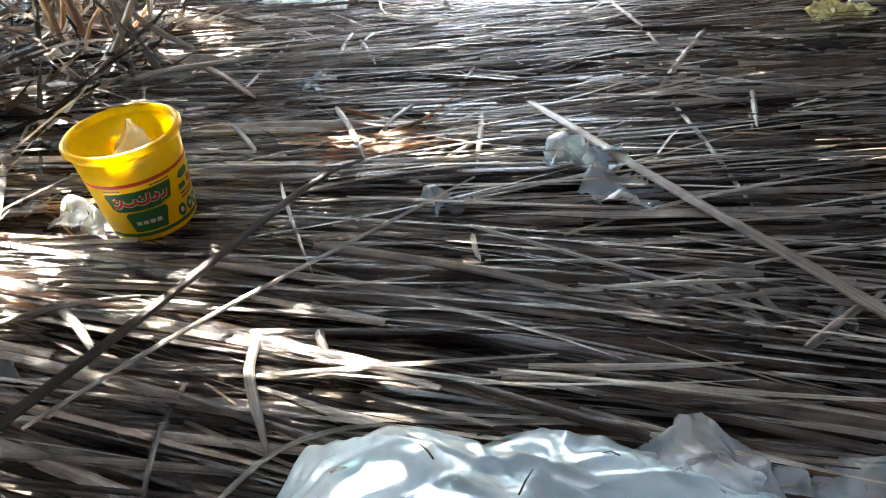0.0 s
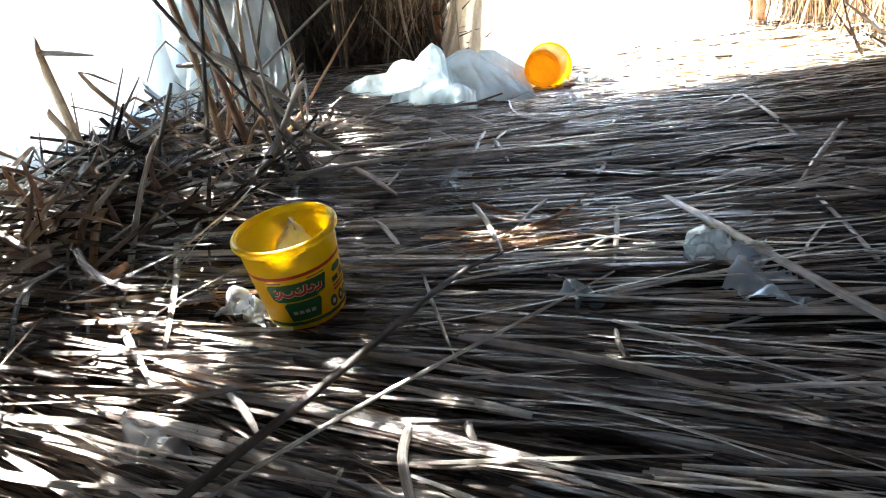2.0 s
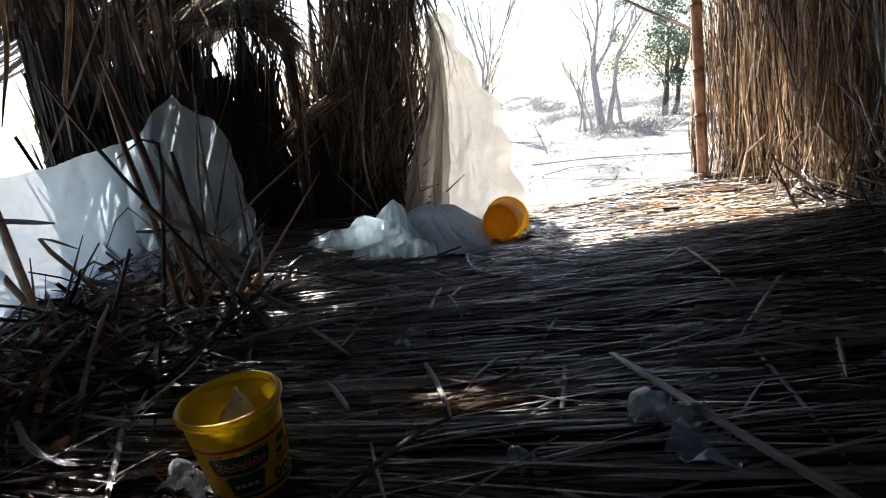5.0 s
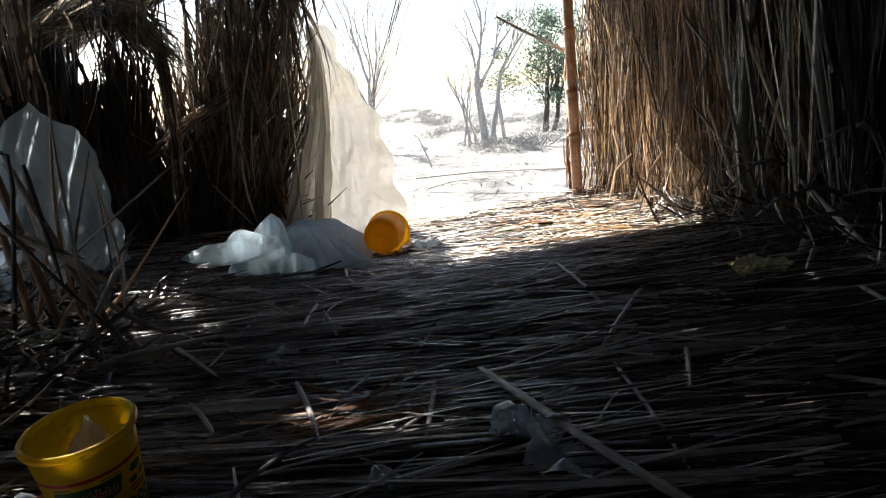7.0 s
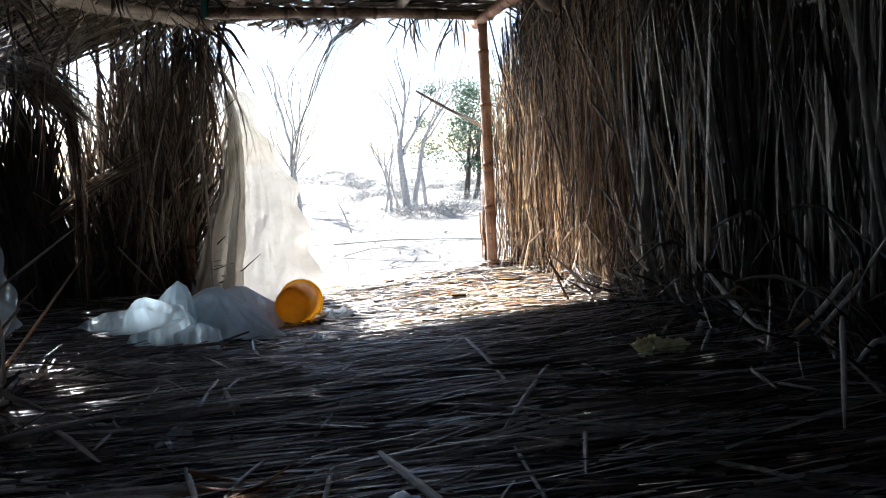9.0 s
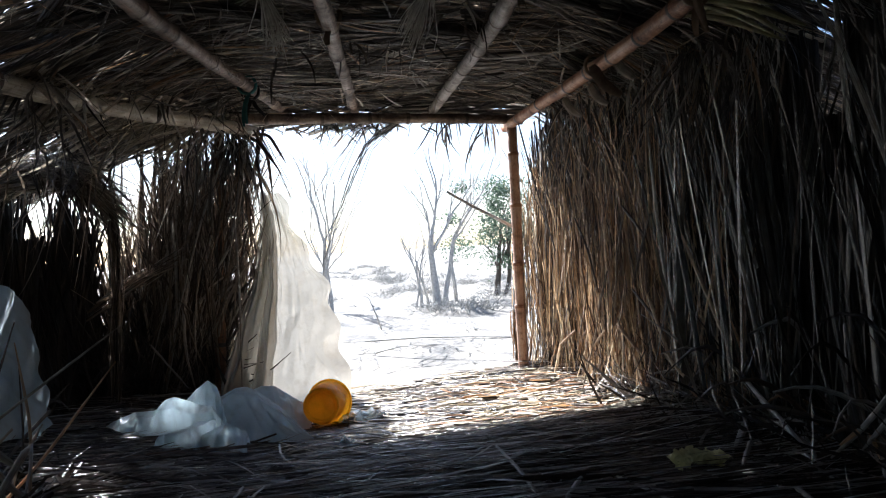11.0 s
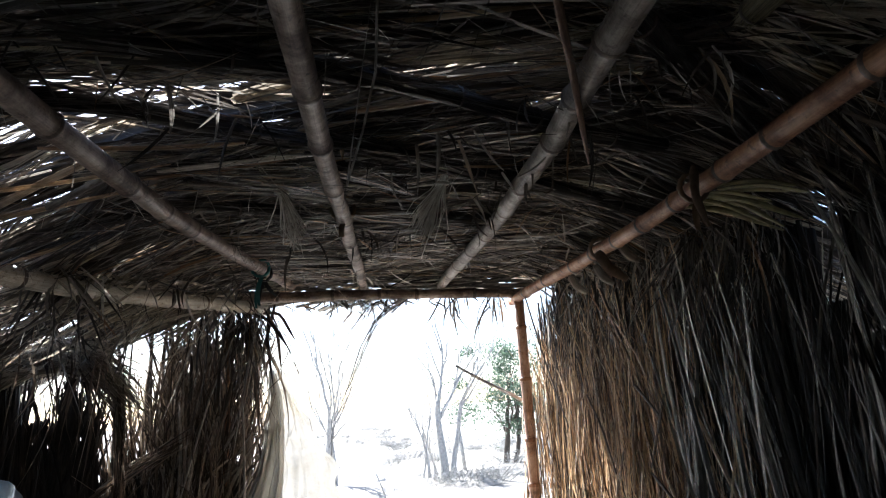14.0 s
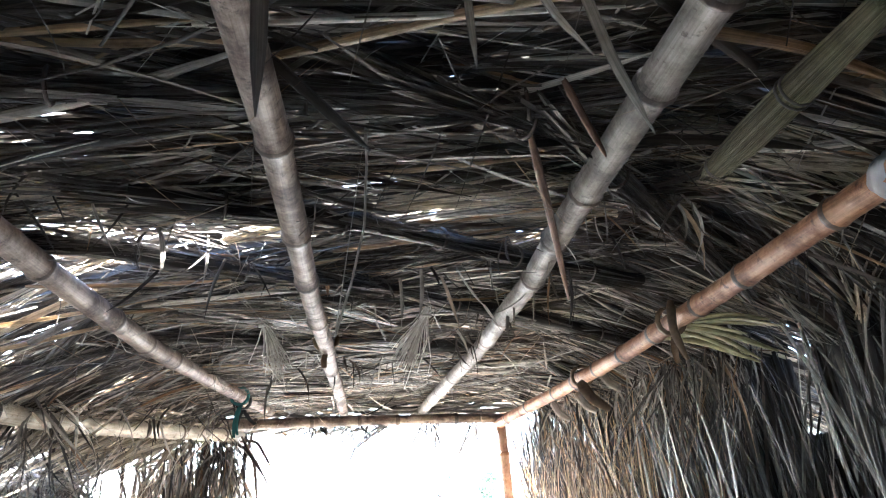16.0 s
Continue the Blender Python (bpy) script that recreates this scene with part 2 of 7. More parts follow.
def painted(name, colour, rough=0.4, share=0.0, dirt=0.85):
    m, t, p, out = material(name)
    tc = t.nodes.new("ShaderNodeTexCoord")
    a = node(t, "ShaderNodeTexNoise", Scale=30.0, Detail=6.0, Roughness=0.7)
    t.links.new(tc.outputs["Object"], a.inputs["Vector"])
    c = mixed(t, "MULTIPLY", 1.0, colour, ramp(t, a.outputs[0], [(0.3, (dirt, dirt, dirt)), (0.6, (1.0, 1.0, 1.0))]))
    t.links.new(c, p.inputs["Base Color"])
    p.inputs["Roughness"].default_value = rough
    if share:
        see_through(t, p, out, c, share)
    return m


YELLOW = painted("yellow_plastic", (0.96, 0.74, 0.015), 0.3, 0.42, 0.92)
ORANGE = painted("orange_plastic", (1.0, 0.66, 0.05), 0.35, 0.78, 0.85)
RED = painted("red_print", (0.55, 0.05, 0.02))
GREEN = painted("green_print", (0.015, 0.13, 0.04))
WHITE = painted("white_print", (0.75, 0.72, 0.62))
BROWN = painted("brown_print", (0.28, 0.12, 0.05))
WIRE = painted("grey_wire", (0.25, 0.24, 0.23), 0.4)
TEAL = painted("teal_cloth", (0.03, 0.13, 0.13), 0.9)
BLACK = painted("black_cloth", (0.02, 0.02, 0.022), 0.9)
FOAM = painted("yellowed_crumpled_foam", (0.92, 0.87, 0.46), 0.55, 0.15, 0.8)
BARK = painted("grey_bark", (0.5, 0.48, 0.45), 0.9, 0.0, 0.5)
BARK_DARK = painted("dark_bark", (0.12, 0.095, 0.075), 0.9, 0.0, 0.5)
GREENLEAF = leaf_material("green_tree_leaf", [(0.0, (0.07, 0.11, 0.075)), (0.6, (0.12, 0.17, 0.11)), (1.0, (0.2, 0.25, 0.17))], 0.5, 0.3)
DRYBUSH = leaf_material("dry_shrub_twig", [(0.0, (0.2, 0.2, 0.19)), (1.0, (0.42, 0.41, 0.38))], 0.8, 0.1)
TWIGS = leaf_material("dark_ground_twig", [(0.0, (0.03, 0.032, 0.03)), (1.0, (0.14, 0.14, 0.125))], 0.8, 0.0)
LEATHER = painted("brown_leaf_sheath", (0.24, 0.17, 0.11), 0.7, 0.1, 0.5)


# ---- geometry helpers ----
def mesh_of(name, V, F, mats=(), UV=None, smooth=False):
    me = bpy.data.meshes.new(name)
    V = np.asarray(V, dtype=np.float32).reshape(-1, 3)
    F = np.asarray(F, dtype=np.int32)
    k = F.shape[1]
    me.vertices.add(len(V))
    me.vertices.foreach_set("co", V.ravel())
    me.loops.add(F.size)
    me.loops.foreach_set("vertex_index", F.ravel())
    me.polygons.add(len(F))
    me.polygons.foreach_set("loop_start", np.arange(0, F.size, k, dtype=np.int32))
    if smooth:
        me.polygons.foreach_set("use_smooth", np.ones(len(F), dtype=bool))
    if UV is not None:
        layer = me.uv_layers.new(name="UVMap")
        layer.data.foreach_set("uv", np.asarray(UV, dtype=np.float32)[F.ravel()].ravel())
    for m in mats:
        me.materials.append(m)
    me.update(calc_edges=True)
    return me


def child(name, me, parent, label=""):
    ob = new(name, me)
    ob.parent = parent
    if label:
        ob["label"] = label
    return ob


def unit(a):
    a = np.asarray(a, float)
    return a / np.maximum(np.linalg.norm(a, axis=-1, keepdims=True), 1e-9)


def strips(C, D, N, L, W, bend=0.0, curl=0.0, K=5, fold=0.22, tip=0.25, butt=0.8):
    """Folded leaf blades: middle, way, upward side, length, width; bend sideways, curl upwards at the ends."""
    C, D = np.asarray(C, float), unit(D)
    n = len(C)
    L, W = np.broadcast_to(L, n), np.broadcast_to(W, n)
    bend, curl = np.broadcast_to(bend, n), np.broadcast_to(curl, n)
    N = np.broadcast_to(np.asarray(N, float), (n, 3))
    S = unit(np.cross(D, N))
    N = np.cross(S, D)
    s = np.linspace(-0.5, 0.5, K)
    q = 4 * s * s - 0.35
    P = (C[:, None] + D[:, None] * (s[None, :, None] * L[:, None, None])
         + S[:, None] * (q[None, :, None] * (bend * L)[:, None, None])
         + N[:, None] * (q[None, :, None] * (curl * L)[:, None, None]))
    w = np.interp(s, [-0.5, -0.3, 0.1, 0.5], [butt, 1.0, 0.95, tip])
    w = w[None, :, None] * W[:, None, None] / 2
    V = np.stack([P - S[:, None] * w, P + N[:, None] * w * fold * 2, P + S[:, None] * w], axis=2)
    base = (np.arange(n) * K * 3)[:, None, None]
    k = (np.arange(K - 1) * 3)[None, :, None]
    j = np.arange(2)[None, None, :]
    a = base + k + j
    F = np.stack([a, a + 1, a + 4, a + 3], axis=-1).reshape(-1, 4)
    u = np.broadcast_to(np.array([0.0, 0.5, 1.0])[None, None], (n, K, 3)) + np.arange(n)[:, None, None] * 1.37
    v = np.broadcast_to(((s + 0.5)[None, :] * L[:, None])[:, :, None] * 4, (n, K, 3))
    return V.reshape(-1, 3), F, np.stack([u, v], axis=-1).reshape(-1, 2)


def joined(name, lots, mat):
    V, F, U, off = [], [], [], 0
    for v, f, u in lots:
        V.append(v), F.append(f + off), U.append(u)
        off += len(v)
    return mesh_of(name, np.concatenate(V), np.concatenate(F), [mat], np.concatenate(U))


def tube(points, radii, sides=8, cap=True):
    """A tapered tube along points, as vertices, quads and uv."""
    P = np.asarray(points, float)
    n = len(P)
    r = np.broadcast_to(radii, n)
    T = unit(np.gradient(P, axis=0))
    ref = np.array([0.0, 0, 1]) if abs(T[0][2]) < 0.9 else np.array([1.0, 0, 0])
    A = unit(np.cross(T, ref))
    B = np.cross(T, A)
    ang = np.linspace(0, 2 * np.pi, sides, endpoint=False)
    V = P[:, None] + (A[:, None] * np.cos(ang)[None, :, None] + B[:, None] * np.sin(ang)[None, :, None]) * r[:, None, None]
    V = V.reshape(-1, 3)
    F = []
    for i in range(n - 1):
        for j in range(sides):
            k = (j + 1) % sides
            F.append((i * sides + j, i * sides + k, (i + 1) * sides + k, (i + 1) * sides + j))
    along = np.concatenate([[0], np.cumsum(np.linalg.norm(np.diff(P, axis=0), axis=1))])
    U = np.stack([np.tile(np.arange(sides) / sides, n), np.repeat(along, sides)], axis=-1)
    if cap:
        for row, flip in ((0, False), (n - 1, True)):
            c = len(V)
            V = np.vstack([V, P[row][None]])
            U = np.vstack([U, [[0.5, along[row]]]])
            for j in range(0, sides, 2):
                q = (c, row * sides + (j + 2) % sides, row * sides + j + 1, row * sides + j)
                F.append(q[::-1] if flip else q)
    return V, np.array(F), U


def add(name, me, label, category, group="", kind=""):
    return tagged(new(name, me), label, category, group, kind)


def smoothstep(a, b, x):
    t = np.clip((np.asarray(x, float) - a) / (b - a), 0, 1)
    return t * t * (3 - 2 * t)


# ---- ground and floor ----
def floor_z(x, y):
    x, y = np.asarray(x, float), np.asarray(y, float)
    rise = 0.07 * smoothstep(0.9, 1.6, x) + 0.12 * smoothstep(-0.85, -1.35, x) * smoothstep(3.2, 2.6, y)
    rise = rise - 0.145 * smoothstep(2.7, 4.1, y) * (1 - 0.65 * smoothstep(0.2, 0.95, x)) * smoothstep(-1.2, -0.45, x)
    wave = 0.012 * np.sin(3.1 * x + 1.7 * y) + 0.01 * np.sin(5.3 * y - 2.2 * x + 1)
    return rise + wave


def sheet_grid(name, xs, ys, zf, mat):
    X, Y = np.meshgrid(xs, ys, indexing="ij")
    V = np.stack([X, Y, zf(X, Y)], axis=-1).reshape(-1, 3)
    a = (np.arange(len(xs) - 1)[:, None] * len(ys) + np.arange(len(ys) - 1)[None]).ravel()
    F = np.stack([a, a + len(ys), a + len(ys) + 1, a + 1], axis=-1)
    return mesh_of(name, V, F, [mat], smooth=True)


def spread(lo, hi, inner, n):
    t = np.linspace(-1, 1, n)
    return np.unique(np.concatenate([np.linspace(-inner, inner, n), np.sign(t) * inner * (abs(hi) / inner) ** np.abs(t)]))


def ground_z(x, y):
    out = smoothstep(5.2, 8.0, y)
    return -0.2 + out * (0.18 + 0.05 * np.sin(0.9 * x + 0.4 * y) + 0.03 * np.sin(2.1 * y - 1.3 * x))


ground = add("ground", sheet_grid("ground", spread(-900, 900, 24, 90), spread(-900, 900, 24, 90) + 6, ground_z, SAND),
             "pale dry sandy ground with litter outside the hut", "ground", kind="structure")
floor = add("floor", sheet_grid("floor", np.linspace(-1.75, 1.85, 60), np.linspace(-0.8, 4.95, 90),
                                lambda x, y: floor_z(x, y) - 0.03, SOIL),
            "dark packed soil floor of the hut under loose leaves", "floor", kind="structure")

rng = np.random.default_rng(11)


def lay_angle(x, y):
    """The way in which the floor leaves lie, in degrees from the x axis."""
    return -17 * smoothstep(1.5, 0.85, y) + 3 * smoothstep(1.5, 2.0, y) + 8 * smoothstep(0.4, 1.4, x) * smoothstep(1.7, 3.0, y) - 5 * smoothstep(-0.2, -1.0, x)


def pressed(x, y, a, L):
    """How far a leaf is pushed down where the yellow tub stands on it."""
    dx, dy = -0.50 - x, 1.31 - y
    on = (np.abs(dy * np.cos(a) - dx * np.sin(a)) < 0.13) & (np.abs(dx * np.cos(a) + dy * np.sin(a)) < L / 2 + 0.1)
    return np.where(on, 0.045, 0.0)


def floor_leaves(n, x0, x1, y0, y1, z0, z1, scatter, lmin, lmax, wmin, wmax):
    x, y = rng.uniform(x0, x1, n), rng.uniform(y0, y1, n)
    a = np.radians(lay_angle(x, y) + rng.normal(0, scatter, n))
    flip = np.where(rng.random(n) < 0.5, 1, -1)
    D = np.stack([np.cos(a) * flip, np.sin(a) * flip, rng.normal(0, 0.012, n)], axis=-1)
    z = floor_z(x, y) + rng.uniform(z0, z1, n)
    L = rng.uniform(lmin, lmax, n)
    z = z - pressed(x, y, a, L)
    tilt = rng.normal(-0.1, 0.5, n)
    N = np.stack([0 * x, np.sin(tilt), np.cos(tilt)], axis=-1)
    W = wmin + (wmax - wmin) * rng.random(n) ** 1.7
    # bare soil shows near the back of the floor
    keep = (y > 0.76 + 0.05 * np.sin(7 * x)) | (rng.random(n) < 0.1)
    x, y, z, D, N, L, W = x[keep], y[keep], z[keep], D[keep], N[keep], L[keep], W[keep]
    n = len(x)
    return np.stack([x, y, z], axis=-1), D, N, L, W, rng.normal(0, 0.022, n), rng.normal(0.0, 0.012, n)


lots = []
for args in ((3400, -1.5, 1.7, 0.1, 2.6, -0.03, -0.008, 4, 0.8, 1.6, 0.010, 0.024), (2700, -1.5, 1.7, 0.1, 2.6, -0.012, 0.016, 6, 0.5, 1.4, 0.007, 0.021),
             (1300, -1.5, 1.7, 0.1, 2.6, 0.012, 0.038, 9, 0.25, 1.0, 0.004, 0.017), (3000, -1.5, 1.7, 2.4, 4.95, -0.03, -0.008, 6, 0.5, 1.2, 0.009, 0.023),
             (2600, -1.5, 1.7, 2.4, 4.95, -0.01, 0.018, 10, 0.25, 0.9, 0.006, 0.018), (1000, -1.5, 1.7, 2.4, 4.95, 0.012, 0.04, 16, 0.12, 0.6, 0.004, 0.014),
             (1500, -1.3, 1.5, 0.5, 2.7, 0.012, 0.034, 6, 0.35, 1.1, 0.0025, 0.007), (500, -1.5, 1.7, -0.75, 0.2, -0.02, 0.02, 8, 0.5, 1.0, 0.01, 0.024), (450, -1.4, 1.6, 0.3, 4.8, 0.02, 0.045, 30, 0.10, 0.4, 0.003, 0.010)):
    C, D, N, L, W, b, c = floor_leaves(*args)
    lots.append(strips(C, D, N, L, W, b, c, 7, 0.2))
n = 1100
x, y = rng.uniform(-1.2, 1.6, n), rng.uniform(1.5, 4.8, n)
a = np.radians(rng.normal(0, 38, n))
lots.append(strips(np.stack([x, y, floor_z(x, y) + rng.uniform(0.02, 0.045, n)], -1), np.stack([np.cos(a), np.sin(a), rng.normal(0, 0.08, n)], -1),
                   unit(np.stack([rng.normal(0, 0.4, n), rng.normal(0, 0.4, n), np.ones(n)], -1)), rng.uniform(0.08, 0.35, n), rng.uniform(0.004, 0.014, n), rng.normal(0, 0.05, n), rng.normal(0, 0.04, n), 6, 0.1))
# short pale bits strewn inside the doorway
n = 700
x, y = rng.uniform(-0.1, 1.45, n), rng.uniform(3.2, 5.0, n)
a = np.radians(rng.normal(12, 26, n))
lots.append(strips(np.stack([x, y, floor_z(x, y) + rng.uniform(0.01, 0.03, n)], -1), np.stack([np.cos(a), np.sin(a), rng.normal(0, 0.05, n)], -1),
                   unit(np.stack([rng.normal(0, 0.3, n), rng.normal(0, 0.3, n), np.ones(n)], -1)), rng.uniform(0.08, 0.35, n), rng.uniform(0.006, 0.02, n)))
# pale straw; the brightness of the sunlit doorway floor is partly its colour
n = 1500
x, y = rng.uniform(-0.2, 1.45, n), rng.uniform(3.3, 5.0, n)
a = np.radians(rng.normal(14, 22, n))
pale = [strips(np.stack([x, y, floor_z(x, y) + rng.uniform(0.015, 0.035, n)], -1), np.stack([np.cos(a), np.sin(a), rng.normal(0, 0.05, n)], -1),
               unit(np.stack([rng.normal(0, 0.3, n), rng.normal(0.2, 0.3, n), np.ones(n)], -1)), rng.uniform(0.06, 0.4, n), rng.uniform(0.006, 0.026, n))]
# rust-coloured shreds; the first two groups put warm sun patches into colour
n, k = 190, np.arange(190)
x = np.where(k < 100, rng.normal(-0.95, 0.16, n), np.where(k < 130, rng.normal(-0.08, 0.07, n), rng.uniform(0.4, 1.25, n)))
y = np.where(k < 100, rng.normal(1.30, 0.18, n), np.where(k < 130, rng.normal(1.66, 0.06, n), rng.uniform(3.3, 4.5, n)))
a = np.radians(np.where(k < 100, rng.normal(20, 40, n), rng.normal(8, 16, n)))
rusty = [strips(np.stack([x, y, floor_z(x, y) + rng.uniform(0.03, 0.055, n)], -1), np.stack([np.cos(a), np.sin(a), rng.normal(0, 0.08, n)], -1),
                unit(np.stack([rng.normal(0, 0.4, n), rng.normal(0, 0.4, n), np.ones(n)], -1)), rng.uniform(0.12, 0.4, n), rng.uniform(0.005, 0.014, n), rng.normal(0, 0.06, n), rng.normal(0, 0.05, n), 6, 0.25)]
child("rusty_litter", joined("rusty_litter", rusty, LEAF_ORANGE), floor, "rust-orange dry leaf shreds, some coloured for warm sun patches")["kind"] = "stuff"
child("straw_litter", joined("straw_litter", pale, STRAW), floor, "pale trodden straw inside the doorway, lightened for the sun patch")["kind"] = "stuff"
child("leaf_litter", joined("leaf_litter", lots, LEAF_FLOOR), floor, "thick layer of dry grey-brown leaf blades")["kind"] = "stuff"

# the leaves that lie nearest, each a piece of its own
KINDS = 14


def leaf_kinds(name, mat, lmin, lmax, wmin, wmax, seed):
    r = np.random.default_rng(seed)
    made = []
    for i in range(KINDS):
        V, F, U = strips([(0, 0, 0)], [(1, 0, 0)], (0, 0, 1), r.uniform(lmin, lmax), r.uniform(wmin, wmax), r.normal(0, 0.025), r.normal(0, 0.012), 7, 0.2)
        made.append(mesh_of(name, V, F, [mat], U))
    return made


def frame_of(c, d, up):
    d = Vector(d).normalized()
    s = Vector(up).cross(d).normalized()
    u = d.cross(s)
    m = Matrix((d, s, u)).transposed().to_4x4()
    m.translation = c
    return m


kinds = leaf_kinds("leaf_blade", LEAF_FLOOR_ONE, 0.6, 1.4, 0.009, 0.022, 5)
for i in range(280):
    x, y = rng.uniform(-1.0, 1.1), 0.45 + 2.0 * rng.random() ** 1.3
    if y < 0.8 and -0.7 < x < 0.15:
        y += 0.6
    a = radians(float(lay_angle(x, y)) + rng.normal(0, 5)) + (math.pi if rng.random() < 0.5 else 0)
    ob = child("leaf_blade", kinds[i % KINDS], floor)
    ob.matrix_basis = frame_of((x, y, float(floor_z(x, y)) + rng.uniform(0.012, 0.04) - float(pressed(x, y, a, 1.0))), (math.cos(a), math.sin(a), rng.normal(0, 0.01)), (0, rng.normal(0, 0.45), 1))


# ---- thatch walls ----
def along(line, u):
    P = np.asarray(line, float)
    seg = np.linalg.norm(np.diff(P, axis=0), axis=1)
    s = np.concatenate([[0], np.cumsum(seg)])
    x, y = np.interp(u * s[-1], s, P[:, 0]), np.interp(u * s[-1], s, P[:, 1])
    e = 1e-3
    dx = np.interp((u + e) * s[-1], s, P[:, 0]) - np.interp((u - e) * s[-1], s, P[:, 0])
    dy = np.interp((u + e) * s[-1], s, P[:, 1]) - np.interp((u - e) * s[-1], s, P[:, 1])
    t = unit(np.stack([dx, dy], -1))
    return x, y, t, s[-1]


def wall_blades(line, n, low, high, lean, depth, wmin, wmax, r, lmin=0.9, lmax=1.6, splay=0.0, gap=None, wild=1.0, hole=None, tilt=0.0):
    """Upright blades along a line on the plan; inward is to the line's left."""
    u = r.random(n)
    x, y, t, total = along(line, u)
    nx, ny = -t[:, 1], t[:, 0]
    off = r.uniform(-depth, depth, n)
    L = r.uniform(lmin, lmax, n)
    z0 = low + np.maximum(0.01, high - L - low) * r.random(n) ** 2.2
    a = np.radians(r.normal(tilt, lean, n))
    D = np.stack([t[:, 0] * np.sin(a) + nx * r.normal(-splay, 0.035, n), t[:, 1] * np.sin(a) + ny * r.normal(-splay, 0.035, n), np.cos(a)], -1)
    C = np.stack([x + nx * off, y + ny * off, z0 + L / 2], -1)
    if gap:
        # daylight shows where the blades stop short of the roof
        k = (y > gap[0]) & (y < gap[1])
        C[:, 2] -= np.where(k, np.maximum(0, C[:, 2] + L / 2 - gap[2]), 0)
    if hole:
        # blades stop short below a hole, but for a few
        hx, hy, hz, wide, tall = hole
        k = (np.hypot(x - hx, y - hy) < wide) & (C[:, 2] + L / 2 > hz - tall) & (r.random(n) < 0.9)
        base = C[:, 2] - L / 2
        top = np.where(k, np.minimum(C[:, 2] + L / 2, hz - tall * r.uniform(0.5, 1.0, n)), C[:, 2] + L / 2)
        base = np.where(k, np.minimum(base, top - 0.1), base)
        L = top - base
        C[:, 2] = (top + base) / 2
    roll = r.normal(0, 0.7, n)
    N = np.stack([nx * np.cos(roll) + t[:, 0] * np.sin(roll), ny * np.cos(roll) + t[:, 1] * np.sin(roll), 0 * x], -1)
    flip = np.where(r.random(n) < 0.75, 1.0, -1.0)[:, None]
    return C, D * flip, N, L, wmin + (wmax - wmin) * r.random(n) ** 1.5, r.normal(0, 0.015 * wild, n), r.normal(0, 0.02 * wild, n)


def thatch_wall(name, label, line, outer, inner, seed, mat, one, pieces, **kw):
    r = np.random.default_rng(seed)
    o = dict(low=0.0, high=1.62, lean=5, depth=0.06, wmin=0.010, wmax=0.028, gap=None, lmin=0.9, lmax=1.6, wild=1.0, hole=None, old=LEAF_OLD_SHADED)
    o.update(kw)
    # old blades close at the back, coloured for shade; a looser layer in front
    C, D, N, L, W, b, c = wall_blades(line, outer, o["low"] - 0.03, o["high"], o["lean"], 0.03, 0.014, 0.03, r, o["lmin"], o["lmax"], gap=o["gap"], hole=o["hole"])
    x, y, t, _ = along(line, r.random(1))
    C[:, 0] += t[0][1] * o["depth"]
    C[:, 1] -= t[0][0] * o["depth"]
    wall = add(name, joined(name, [strips(C, D, N, L, W, b, c)], o["old"]), label, "wall", kind="structure")
    C, D, N, L, W, b, c = wall_blades(line, inner, o["low"], o["high"], o["lean"] * 1.4, o["depth"], o["wmin"], o["wmax"], r, o["lmin"] * 0.6, o["lmax"] * 0.95, 0.02, o["gap"], o["wild"], o["hole"])
    child("leaf_thatch", joined("leaf_thatch", [strips(C, D, N, L, W, b, c, 6, 0.15)], mat), wall)["kind"] = "stuff"
    if pieces:
        made = leaf_kinds("leaf_blade", one, 0.7, 1.5, o["wmin"] + 0.003, o["wmax"] + 0.003, seed)
        C, D, N, L, W, b, c = wall_blades(line, pieces, o["low"], o["high"], min(9, o["lean"] * 1.4), 0.01, 0.01, 0.02, r, 1.0, 1.3, 0.0)
        u = r.uniform(0.1, 0.9, pieces)
        x, y, t, _ = along(line, u)
        for i in range(pieces):
            off = o["depth"] * r.uniform(0.5, 1.3)
            if o["gap"] and o["gap"][0] - 0.05 < y[i] < o["gap"][1] + 0.05:
                continue
            p = (x[i] - t[i][1] * off, y[i] + t[i][0] * off, o["low"] + r.uniform(0.4, 0.9))
            ob = child("leaf_blade", made[i % KINDS], wall)
            ob.matrix_basis = frame_of(p, D[i], (-t[i][1] + r.normal(0, 0.7), t[i][0] + r.normal(0, 0.7), 0))
    return wall


RIGHT_LINE = [(1.74, -0.75), (1.70, 1.0), (1.64, 2.0), (1.55, 2.8), (1.43, 3.5), (1.29, 4.4), (1.17, 4.85), (1.14, 4.99)]
LONG_LINE, DOOR_LINE, MIX_LINE = RIGHT_LINE[:4] + [(1.48, 3.2)], [(1.42, 3.5), (1.29, 4.4), (1.17, 4.85), (1.15, 4.97)], [(1.56, 2.7), (1.43, 3.5), (1.33, 4.1)]
# its near-black back layer paints the shade between the blades
wall_right = thatch_wall("wall_right", "upright dry reed leaves forming the hut wall, tan by the doorway and grey further in", RIGHT_LINE, 3200, 110, 21, LEAF_COLUMN, LEAF_GREY_ONE, 0, old=LEAF_SHADE_BLACK,
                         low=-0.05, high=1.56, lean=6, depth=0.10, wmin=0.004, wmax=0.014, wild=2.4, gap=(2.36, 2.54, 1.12))


